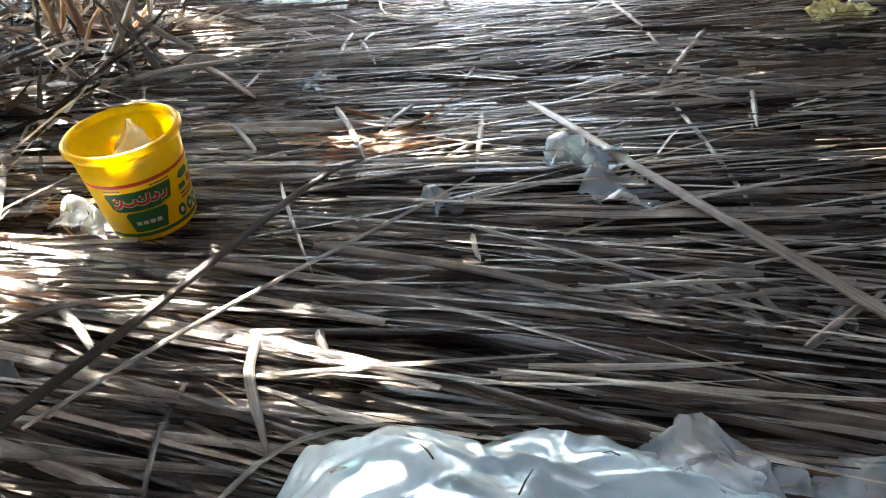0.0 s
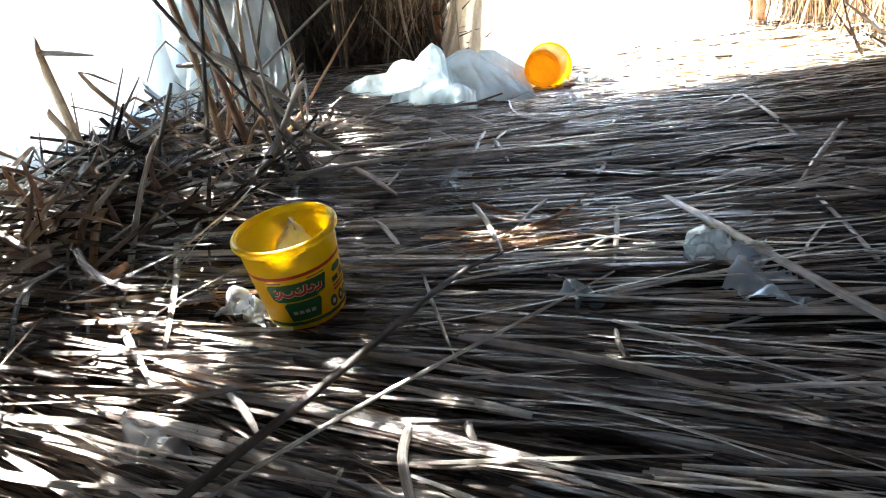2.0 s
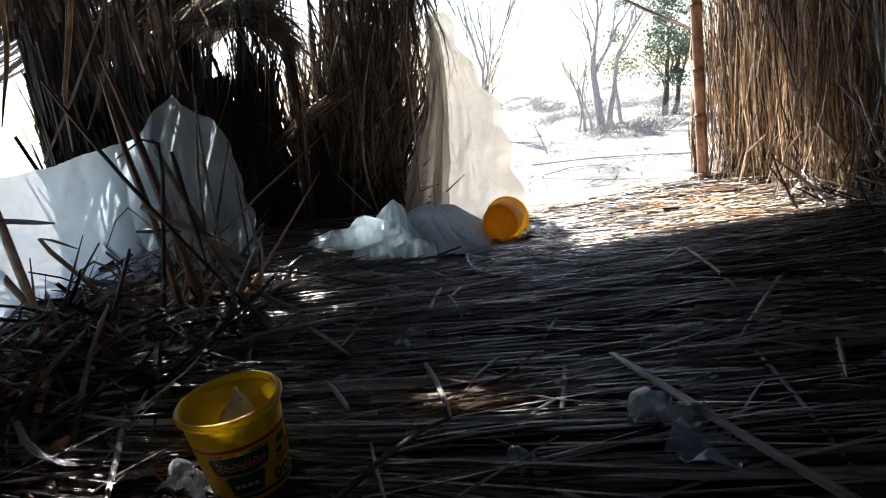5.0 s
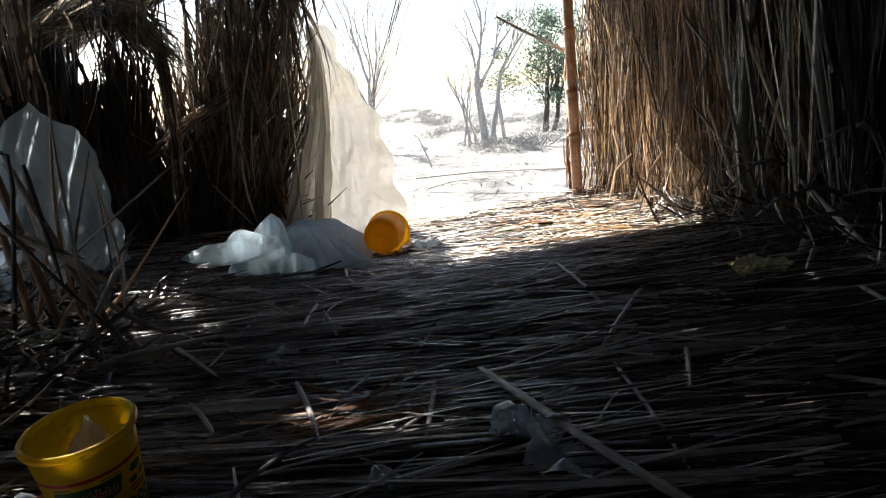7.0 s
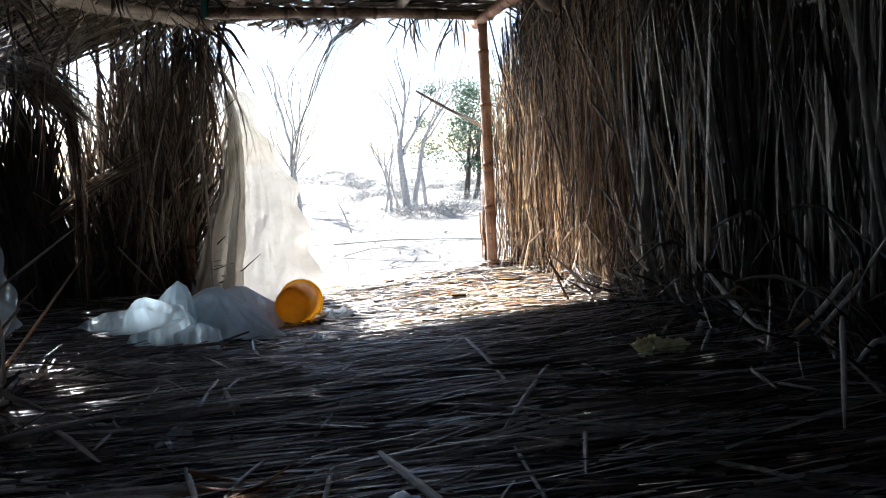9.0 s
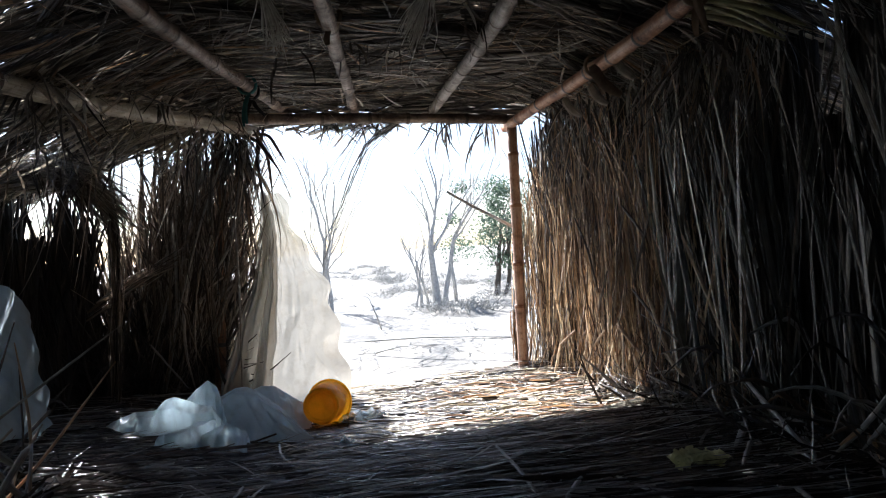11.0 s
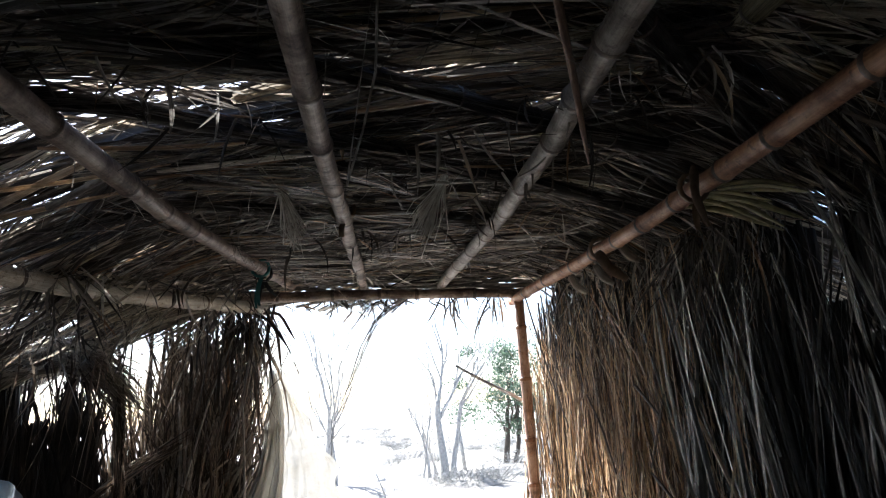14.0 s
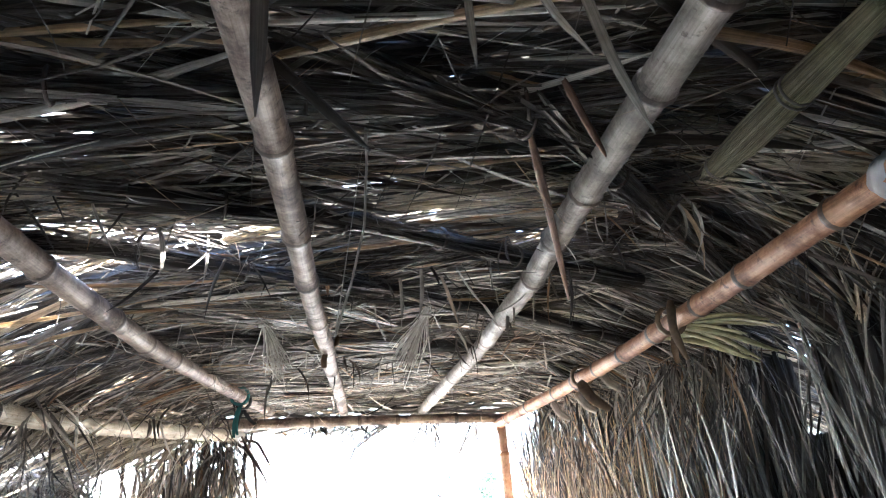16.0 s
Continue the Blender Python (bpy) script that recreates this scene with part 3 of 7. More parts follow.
def wall_layer(name, label, line, n, mat, seed, to=None, **kw):
    r = np.random.default_rng(seed)
    o = dict(low=0.02, high=1.5, lean=7, depth=0.1, wmin=0.005, wmax=0.012, lmin=0.6, lmax=1.4, splay=0.02, gap=None, wild=2.0, fold=0.35, tilt=0.0)
    o.update(kw)
    fold = o.pop("fold")
    C, D, N, L, W, b, c = wall_blades(line, n, o["low"], o["high"], o["lean"], o["depth"], o["wmin"], o["wmax"], r, o["lmin"], o["lmax"], o["splay"], o["gap"], o["wild"], None, o["tilt"])
    child(name, joined(name, [strips(C, D, N, L, W, b, c, 6, fold, 0.3)], mat), to or wall_right, label)["kind"] = "stuff"


GAP, FAR_GAP = (2.2, 2.38, 1.15), (2.36, 2.56, 1.12)
OUTER = [(x + 0.10, y) for x, y in LONG_LINE]
# these leaves shut the eave; the shade there is in their near-black colour
wall_layer("eave_blades", "near-black leaves closing the gap under the eave", OUTER, 1100, LEAF_SHADE_BLACK, 213, low=0.95, high=1.66, lmin=0.45, lmax=0.7, wmin=0.014, wmax=0.03, lean=6, depth=0.03, gap=FAR_GAP)
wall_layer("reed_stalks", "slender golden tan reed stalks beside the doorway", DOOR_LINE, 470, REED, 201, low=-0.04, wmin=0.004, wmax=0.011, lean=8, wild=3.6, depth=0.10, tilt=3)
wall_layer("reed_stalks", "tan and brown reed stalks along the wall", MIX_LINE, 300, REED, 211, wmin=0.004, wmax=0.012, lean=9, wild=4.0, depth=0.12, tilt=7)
wall_layer("brown_stalks", "brown leaf blades among the reeds", MIX_LINE[1:] + DOOR_LINE[1:3], 100, LEAF_COLUMN, 212, wmin=0.004, wmax=0.014, lean=12, wild=3.5, depth=0.12)
wall_layer("reed_stubs", "short broken tan reed ends at the wall foot", DOOR_LINE, 90, REED, 202, low=-0.04, high=0.5, lmin=0.12, lmax=0.4, lean=20, depth=0.09)
wall_layer("dark_stalks", "dark leaning stalks across the tan reeds", DOOR_LINE, 80, LEAF_DARK, 203, wmin=0.005, wmax=0.010, lean=9, tilt=14, lmin=0.5, lmax=1.3)
# grey blades, coloured darker as the wall dims away from the doorway
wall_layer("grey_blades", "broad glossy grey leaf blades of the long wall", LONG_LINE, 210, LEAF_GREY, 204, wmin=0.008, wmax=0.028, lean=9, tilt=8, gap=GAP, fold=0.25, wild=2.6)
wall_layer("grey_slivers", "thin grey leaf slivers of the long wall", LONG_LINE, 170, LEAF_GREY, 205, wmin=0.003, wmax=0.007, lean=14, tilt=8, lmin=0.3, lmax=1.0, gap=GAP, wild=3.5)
wall_layer("brown_blades", "dull brown leaf blades of the long wall", LONG_LINE, 260, LEAF_OLD_SHADED, 206, wmin=0.006, wmax=0.018, lean=9, gap=GAP, wild=2.6)
made = leaf_kinds("leaf_blade", LEAF_GREY_ONE, 0.6, 1.4, 0.011, 0.03, 207)
r7 = np.random.default_rng(208)
for i in range(150):
    x, y, t, _ = along(LONG_LINE, np.array([r7.uniform(0.3, 1.0)]))
    x, y, t, off = float(x[0]), float(y[0]), t[0], r7.uniform(0.05, 0.15)
    if GAP[0] - 0.06 < y < GAP[1] + 0.06:
        continue
    a = radians(r7.normal(8, 10))
    flip = 1 if r7.random() < 0.75 else -1
    ob = child("leaf_blade", made[i % KINDS], wall_right)
    ob.matrix_basis = frame_of((x - t[1] * off, y + t[0] * off, r7.uniform(0.42, 0.95)), (t[0] * math.sin(a) * flip, t[1] * math.sin(a) * flip, math.cos(a) * flip), (-t[1] + r7.normal(0, 0.6), t[0] + r7.normal(0, 0.6), 0))
made = leaf_kinds("reed", REED_ONE, 0.5, 1.3, 0.006, 0.012, 209)
for i in range(60):
    x, y, t, _ = along(DOOR_LINE, np.array([r7.uniform(0.02, 0.95)]))
    a, off = radians(r7.normal(4, 7)), r7.uniform(0.05, 0.12)
    ob = child("reed", made[i % KINDS], wall_right)
    ob.matrix_basis = frame_of((float(x[0]) - t[0][1] * off, float(y[0]) + t[0][0] * off, r7.uniform(0.4, 0.85)), (t[0][0] * math.sin(a), t[0][1] * math.sin(a), math.cos(a)), (-t[0][1] + r7.normal(0, 0.6), t[0][0] + r7.normal(0, 0.6), 0))
FRONT_LINE = [(-0.78, 4.82), (-0.9, 4.85), (-1.15, 4.83)]
wall_front = thatch_wall("wall_front", "shaggy brown thatch column beside the doorway", FRONT_LINE, 190, 240, 22, LEAF_BROWN, LEAF_BROWN_ONE, 30, low=-0.17,
                         high=1.62, lean=9, depth=0.10, wmin=0.005, wmax=0.016, lmin=0.7, lmax=1.4, wild=4.0)
CORNER_LINE = [(-1.15, 4.83), (-1.44, 4.78)]
wall_corner = thatch_wall("wall_corner", "thin shaggy thatch with daylight between the leaves", CORNER_LINE, 36, 190, 28, LEAF_COLUMN, LEAF_BROWN_ONE, 12, low=-0.17,
                          high=1.56, lean=11, depth=0.07, wmin=0.004, wmax=0.012, lmin=0.6, lmax=1.2, wild=4.0)


# shade at the foot of the corner, given as near-black leaf colour
wall_layer("low_thatch", "dark matted leaves at the foot of the corner", [(-1.1, 4.80), (-1.5, 4.74)], 170, LEAF_SHADE_BLACK, 214, wall_corner, low=-0.17, high=0.8, lmin=0.4, lmax=0.78, wmin=0.008, wmax=0.02, lean=10, depth=0.05)


def column_blades(n, r, wmin, wmax, z0, z1, lmin, lmax, wild):
    """Thatch hung from the eave that bulges at half height and draws in at its foot."""
    top = r.uniform(z0, z1, n)
    L = r.uniform(lmin, lmax, n)
    low = np.maximum(-0.14, top - L)
    L = top - low
    u = r.random(n)
    zs = [0.0, 0.12, 0.47, 0.7, 1.0, 1.35, 1.5]
    right, left = [-0.86, -0.79, -0.64, -0.575, -0.60, -0.55, -0.5], [-1.30, -1.28, -1.24, -1.2, -1.16, -1.12, -1.1]
    y_front = [4.74, 4.70, 4.62, 4.60, 4.60, 4.62, 4.66]

    def at(z):
        a, b = np.interp(z, zs, left), np.interp(z, zs, right)
        y = np.interp(z, zs, y_front) + 0.16 * (2 * u - 1) ** 2
        return np.stack([a + (b - a) * u, y, z], -1)
    A, B, M = at(low), at(top), at((low + top) / 2)
    back = r.uniform(-0.03, 0.1, n)
    C = M + np.stack([r.normal(0, 0.012, n), back, 0 * u], -1)
    D = B - A + np.stack([r.normal(0, 0.2, n) * L, r.normal(0, 0.08, n) * L, 0 * u], -1)
    N = unit(np.stack([r.normal(0, 0.6, n), -np.ones(n), 0 * u], -1))
    return C, -D, N, L, wmin + (wmax - wmin) * r.random(n) ** 1.6, r.normal(0, 0.02 * wild, n), r.normal(0, 0.012 * wild, n)


rc = np.random.default_rng(221)
child("hung_thatch", joined("hung_thatch", [strips(*column_blades(470, rc, 0.005, 0.021, 0.5, 1.56, 0.3, 1.2, 4.6), 7, 0.3), strips(*column_blades(420, rc, 0.002, 0.006, 0.3, 1.5, 0.15, 0.7, 6.0), 7, 0.2)], LEAF_COLUMN),
      wall_front, "brown and tan blades hanging in a bulging column")["kind"] = "stuff"
LEFT_LINE = [(-1.44, 4.80), (-1.72, 4.66), (-1.76, 4.4), (-1.77, 3.7), (-1.74, 3.0), (-1.52, 2.72)]
# the hollow's shade is put into near-black leaves, back and front
wall_left = thatch_wall("wall_left", "ragged thatch of a hollow, coloured near black for its shade, with holes of daylight", LEFT_LINE, 2500, 160, 23, LEAF_SHADE_BLACK, LEAF_BROWN_ONE, 0, old=LEAF_SHADE_BLACK, low=-0.14,
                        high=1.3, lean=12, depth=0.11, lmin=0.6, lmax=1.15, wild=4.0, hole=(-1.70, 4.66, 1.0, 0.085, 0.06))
RAG_LINE = [(-1.48, 3.4), (-1.5, 2.6)]
thatch_wall("wall_gap", "sparse hanging thatch beside the side opening", RAG_LINE, 18, 26, 26, LEAF_BROWN, LEAF_BROWN_ONE, 8,
                       low=0.8, high=1.45, lean=14, depth=0.1, lmin=0.35, lmax=0.65)
# unseen thatch, added over the side opening to thin out the sun
HEAD_LINE = [(-1.5, 2.8), (-1.5, 1.85)]
wall_head = thatch_wall("wall_head", "unseen loose thatch added above the side opening to break up the sun", HEAD_LINE, 120, 60, 27, LEAF_BROWN, LEAF_BROWN_ONE, 0, low=1.05, high=1.5, lean=14, depth=0.06, lmin=0.25, lmax=0.5)
SIDE_LINE = [(-1.5, 1.80), (-1.55, -0.75)]
wall_side = thatch_wall("wall_side", "shaggy brown thatch behind the side opening", SIDE_LINE, 1700, 200, 24, LEAF_ROOF, LEAF_ROOF_ONE, 0, high=1.5)
BACK_LINE = [(-1.55, -0.75), (1.75, -0.75)]
wall_back = thatch_wall("wall_back", "dense upright thatch closing the back of the hut", BACK_LINE, 3000, 200, 25, LEAF_ROOF, LEAF_ROOF_ONE, 0, high=1.75)


# ---- roof ----
def roof_z(x):
    x = np.asarray(x, float)
    return 1.70 - 0.38 * np.maximum(0, -x - 0.55) ** 1.15 - 0.55 * np.maximum(0, x - 1.05) ** 1.2


HOLES = [(0.5, -0.25, 0.7, 0.23), (1.7, 2.45, 0.09, 0.05), (-1.15, 2.74, 0.06, 0.03), (-0.83, 2.36, 0.10, 0.075), (-0.53, 1.96, 0.11, 0.085), (-0.27, 2.03, 0.12, 0.08), (0.07, 1.98, 0.08, 0.05), (0.24, 1.885, 0.11, 0.048), (0.42, 1.90, 0.16, 0.055), (-0.55, 2.17, 0.08, 0.045), (-0.76, 2.1, 0.07, 0.05), (0.98, 1.33, 0.12, 0.03), (0.56, 1.09, 0.05, 0.016),
         (0.16, 1.78, 0.07, 0.025), (0.3, 1.68, 0.06, 0.02), (-0.1, 2.2, 0.08, 0.03), (-0.62, 2.28, 0.1, 0.04), (0.75, 2.12, 0.1, 0.03),
         (-0.86, 3.34, 0.05, 0.05), (-1.45, 2.35, 0.1, 0.09), (-1.36, 2.57, 0.06, 0.04), (-0.96, 2.80, 0.05, 0.028), (-1.0, 2.66, 0.06, 0.028), (-0.75, 2.87, 0.06, 0.035), (-1.27, 3.3, 0.06, 0.035),
         (-0.58, 2.84, 0.06, 0.035), (-1.27, 2.98, 0.06, 0.03), (-1.35, 3.1, 0.08, 0.04), (-0.22, 3.47, 0.04, 0.018), (-0.55, 4.45, 0.04, 0.02),
         (-0.7, 4.8, 0.05, 0.02), (-1.3, 2.7, 0.11, 0.045), (-1.42, 2.75, 0.09, 0.05), (-1.66, 3.45, 0.15, 0.09), (-1.45, 3.3, 0.09, 0.045), (-1.5, 3.66, 0.11, 0.05), (-1.42, 3.92, 0.11, 0.055), (-1.55, 4.15, 0.14, 0.08), (-1.74, 2.0, 0.13, 0.14), (-1.74, 2.6, 0.14, 0.2), (-1.62, 2.35, 0.12, 0.15), (-1.40, 2.9, 0.11, 0.04), (-1.45, 3.15, 0.09, 0.04), (-1.45, 2.6, 0.12, 0.05)]


def drift(x, y):
    """The way in which the roof leaves lie, in degrees from the x axis."""
    return 11 * np.sin(2.3 * x + 1.9 * y + 0.5) + 9 * np.sin(4.4 * y - 1.7 * x + 2.0)


def sag(x, y):
    return 0.022 * np.sin(3.7 * x + 2 * y) * np.sin(5.6 * y - 1.3 * x) + 0.016 * np.sin(12 * y + 2.5 * x + 1.2 * np.sin(3 * x))


def trimmed(x, y, a, L):
    """Where a blade would cross a gap in the roof it ends before it."""
    lo, hi = np.full(len(x), -0.5), np.full(len(x), 0.5)
    for hx, hy, rx, ry in HOLES:
        s = ((hx - x) * np.cos(a) + (hy - y) * np.sin(a)) / L
        miss = np.abs(-(hx - x) * np.sin(a) + (hy - y) * np.cos(a)) < ry
        k = miss & (s > lo - rx / L) & (s < hi + rx / L)
        right = k & (s < (lo + hi) / 2)
        left = k & ~right
        lo[right] = np.maximum(lo, s + rx / L)[right]
        hi[left] = np.minimum(hi, s - rx / L)[left]
    keep = (hi - lo) * L > 0.06
    mid = (lo + hi) / 2
    return (x + np.cos(a) * mid * L)[keep], (y + np.sin(a) * mid * L)[keep], ((hi - lo) * L)[keep], a[keep], keep


def roof_blades(n, y0, y1, d0, d1, scatter, lmin, lmax, wmin, wmax, r, pitch=0.02):
    x, y = r.uniform(-1.75, 1.85, n), r.uniform(y0, y1, n)
    L = r.uniform(lmin, lmax, n)
    a = np.radians(drift(x, y) + r.normal(0, scatter, n))
    x, y, L, a, keep = trimmed(x, y, a, L)
    m = len(x)
    slope = (roof_z(x + 0.05) - roof_z(x - 0.05)) / 0.1
    flip = np.where(r.random(m) < 0.5, 1, -1)
    D = np.stack([np.cos(a) * flip, np.sin(a) * flip, (slope * np.cos(a) + r.normal(0, pitch, m)) * flip], -1)
    z = roof_z(x) + sag(x, y) + r.uniform(d0, d1, m)
    tilt = r.normal(0, 0.7, m)
    N = np.stack([0 * x, np.sin(tilt), -np.cos(tilt)], -1)
    return np.stack([x, y, z], -1), D, N, L, wmin + (wmax - wmin) * r.random(m) ** 1.6, r.normal(0, 0.03, m), r.normal(0, 0.025, m)


def fronds(n, y0, y1, d0, d1, turn, r):
    """Whole palm leaves: fans of blades that spread from one point, lying under the roof."""
    C, D, N, L, W = [], [], [], [], []
    for i in range(n):
        ox, oy = r.uniform(-1.75, 1.85), r.uniform(y0, y1)
        head = drift(ox, oy) + r.normal(0, turn) + (180 if r.random() < 0.5 else 0)
        m = int(r.integers(9, 24))
        a = np.radians(head + np.linspace(-1, 1, m) * r.uniform(5, 20) + r.normal(0, 1.5, m))
        ln = r.uniform(0.35, 0.85) * r.uniform(0.6, 1.0, m)
        x, y, ln, a, keep = trimmed(ox + np.cos(a) * ln / 2, oy + np.sin(a) * ln / 2, a, ln)
        m = len(x)
        slope = (roof_z(x + 0.05) - roof_z(x - 0.05)) / 0.1
        dz = r.normal(-0.03, 0.03) + r.normal(0, 0.02, m)
        D.append(np.stack([np.cos(a), np.sin(a), slope * np.cos(a) + dz], -1))
        C.append(np.stack([x, y, roof_z(x) + sag(x, y) + r.uniform(d0, d1) + r.normal(0, 0.006, m)], -1))
        tilt = r.normal(0, 0.8) + r.normal(0, 0.3, m)
        N.append(np.stack([0 * x, np.sin(tilt), -np.cos(tilt)], -1))
        L.append(ln)
        W.append(r.uniform(0.005, 0.016) * r.uniform(0.6, 1.0, m))
    C, D, N, L, W = (np.concatenate(v) for v in (C, D, N, L, W))
    return C, D, N, L, W, r.normal(0, 0.03, len(L)), r.normal(0, 0.03, len(L))


r2 = np.random.default_rng(31)
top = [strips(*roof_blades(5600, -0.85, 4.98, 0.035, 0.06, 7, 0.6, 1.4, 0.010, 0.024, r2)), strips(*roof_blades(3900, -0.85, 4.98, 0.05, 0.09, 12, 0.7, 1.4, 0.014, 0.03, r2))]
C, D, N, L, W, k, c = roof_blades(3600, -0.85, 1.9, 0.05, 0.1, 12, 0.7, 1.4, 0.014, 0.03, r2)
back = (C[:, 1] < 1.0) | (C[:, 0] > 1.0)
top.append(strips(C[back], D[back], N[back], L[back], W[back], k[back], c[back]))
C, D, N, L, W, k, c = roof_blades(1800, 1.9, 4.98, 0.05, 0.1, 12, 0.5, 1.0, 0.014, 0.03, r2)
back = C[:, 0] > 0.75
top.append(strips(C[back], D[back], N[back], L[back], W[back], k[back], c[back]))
# upper layers take the darkened leaf, which colours the roof's gaps as shaded
roof = add("ceiling", joined("ceiling", top, LEAF_OLD_SHADED), "low thatched ceiling of dry brown palm leaves with gaps", "ceiling", kind="structure")
loose = [strips(*roof_blades(900, -0.8, 4.95, -0.01, 0.035, 10, 0.4, 1.2, 0.005, 0.018, r2), 6, 0.3), strips(*roof_blades(700, -0.8, 4.95, -0.025, 0.03, 28, 0.2, 0.8, 0.004, 0.014, r2, 0.08), 6, 0.3),
         strips(*roof_blades(2600, -0.8, 4.95, -0.04, 0.02, 36, 0.08, 0.45, 0.0015, 0.005, r2, 0.2), 6, 0.1), strips(*fronds(115, -0.8, 4.95, -0.015, 0.02, 20, r2), 6, 0.3),
         strips(*fronds(46, 2.6, 4.9, -0.04, -0.005, 26, r2), 6, 0.3), strips(*roof_blades(500, 2.4, 4.95, -0.07, -0.01, 50, 0.1, 0.4, 0.003, 0.012, r2, 0.3), 6, 0.12)]
child("leaf_thatch", joined("leaf_thatch", loose, LEAF_ROOF), roof)["kind"] = "stuff"
r12 = np.random.default_rng(231)
child("tan_fans", joined("tan_fans", [strips(*fronds(44, 1.2, 3.3, -0.008, 0.02, 14, r12), 6, 0.3), strips(*roof_blades(90, 1.3, 4.6, -0.01, 0.02, 16, 0.3, 0.8, 0.008, 0.022, r12), 6, 0.3)], LEAF_EAVE), roof, "tan palm fans among the grey roof leaves")["kind"] = "stuff"
# dark blades low under the near roof put its dimness into leaf colour
child("dark_blades", joined("dark_blades", [strips(*roof_blades(380, -0.5, 1.75, -0.05, 0.0, 24, 0.3, 1.0, 0.006, 0.026, r12, 0.05), 6, 0.3), strips(*fronds(24, 2.3, 4.0, -0.02, 0.0, 24, r12), 6, 0.3)], LEAF_OLD_SHADED), roof, "blades darkened for the dim near roof, hanging low under it")["kind"] = "stuff"
child("loose_fibres", joined("loose_fibres", [strips(*roof_blades(800, 0.3, 4.6, -0.1, -0.03, 60, 0.1, 0.35, 0.0015, 0.004, r12, 0.7), 7, 0.1)], LEAF_ROOF), roof, "thin curling fibres hanging under the roof")["kind"] = "stuff"
# the thatch that closes the roof above the lintel
n = 260
x = r2.uniform(-0.9, 1.35, n)
a = np.radians(r2.normal(0, 8, n))
gable = [strips(np.stack([x, r2.uniform(4.88, 5.0, n), r2.uniform(1.6, 1.86, n)], -1), np.stack([np.cos(a), r2.normal(0, 0.08, n), np.sin(a)], -1),
                unit(np.stack([r2.normal(0, 0.3, n), -np.ones(n), r2.normal(0, 0.5, n)], -1)), r2.uniform(0.3, 0.9, n), r2.uniform(0.01, 0.028, n), r2.normal(0, 0.03, n), 0.0)]
child("leaf_verge", joined("leaf_verge", gable, LEAF_ROOF), roof)["kind"] = "stuff"


# ---- bamboo frame ----
def bamboo(name, label, line, r0, r1, step, mat, seed, bow=0.006, category="bamboo pole"):
    """A pole through the points of line, with swollen nodes; each node's dark ring is a part."""
    rr = random.Random(seed)
    P = [Vector(p) for p in line]
    run = [0.0]
    for p, q in zip(P, P[1:]):
        run.append(run[-1] + (q - p).length)
    total = run[-1]
    side = (P[-1] - P[0]).cross(Vector((0, 0, 1)))
    side = side.normalized() if side.length > 0.01 else Vector((1, 0, 0))
    phase = rr.uniform(0, 6)

    def raw(s):
        s = min(max(s, 0), total)
        i = max(k for k in range(len(run) - 1) if run[k] <= s + 1e-9)
        return P[i].lerp(P[i + 1], (s - run[i]) / (run[i + 1] - run[i]))

    def at(t):
        s = t * total
        p = (raw(s - 0.35) + raw(s - 0.18) + raw(s) + raw(s + 0.18) + raw(s + 0.35)) / 5 if 0.35 < s < total - 0.35 else raw(s)
        k = sum(1 for c in cuts if c <= t)
        a, b = (marks[k], marks[k + 1])
        f = (t - a) / max(1e-6, b - a)
        jog = jogs[k].lerp(jogs[k + 1], min(1, max(0, f)))
        return p + side * (bow * math.sin(9 * t + phase) + jog.x) + Vector((0, 0, bow * math.sin(7 * t + phase * 2) + jog.y))
    cuts, s = [], rr.uniform(0.05, step)
    while s < total - 0.03:
        cuts.append(s / total)
        s += step * rr.uniform(0.7, 1.3)
    marks = [0.0] + cuts + [1.0]
    jogs = [Vector((rr.uniform(-0.9, 0.9) * bow, rr.uniform(-0.9, 0.9) * bow, 0)) for c in marks] + [Vector()]
    marks.append(1.001)
    ts, rs = [0.0], [1.0]
    for c in cuts:
        for e, k in ((-0.06, 1.0), (-0.022, 1.03), (-0.009, 1.10), (-0.002, 1.13), (0.002, 1.05), (0.006, 0.98), (0.05, 0.95)):
            t = c + e / total
            if ts[-1] < t < 1:
                ts.append(t), rs.append(k)
    ts.append(1.0), rs.append(1.0)
    V, F, U = tube([at(t) for t in ts], [(r0 + (r1 - r0) * t) * k for t, k in zip(ts, rs)], 14)
    pole = add(name, mesh_of(name, V, F, [mat], U, True), label, category, "bamboo frame of the hut")
    for c in cuts:
        e = 0.009 / total
        rad = (r0 + (r1 - r0) * c) * 1.12
        V, F, U = tube([at(c - e * 1.6), at(c - e * 0.4), at(c + e * 0.3), at(c + e)], [rad * 0.985, rad * 1.04, rad * 1.035, rad * 0.90], 14, False)
        child("node_ring", mesh_of("node_ring", V, F, [BAMBOO_RED if mat is BAMBOO_POST else BAMBOO_DARK], U, True), pole)
    return pole


BAMBOO_DARK = bamboo_material("dark_bamboo_node", (0.05, 0.036, 0.028), (0.13, 0.09, 0.065))
bamboo("roof_pole", "weathered brown bamboo pole under the thatch", [(-0.60, -0.7, 1.60), (-0.57, 1.8, 1.61), (-0.54, 2.9, 1.62), (-0.47, 3.9, 1.65), (-0.37, 4.98, 1.70)], 0.037, 0.031, 0.43, BAMBOO_TAN, 1)
bamboo("roof_pole", "slender greyish bamboo pole under the thatch", [(0.0, -0.7, 1.61), (0.03, 1.1, 1.62), (0.055, 2.4, 1.63), (0.065, 4.98, 1.67)], 0.035, 0.029, 0.42, BAMBOO_TAN, 2)
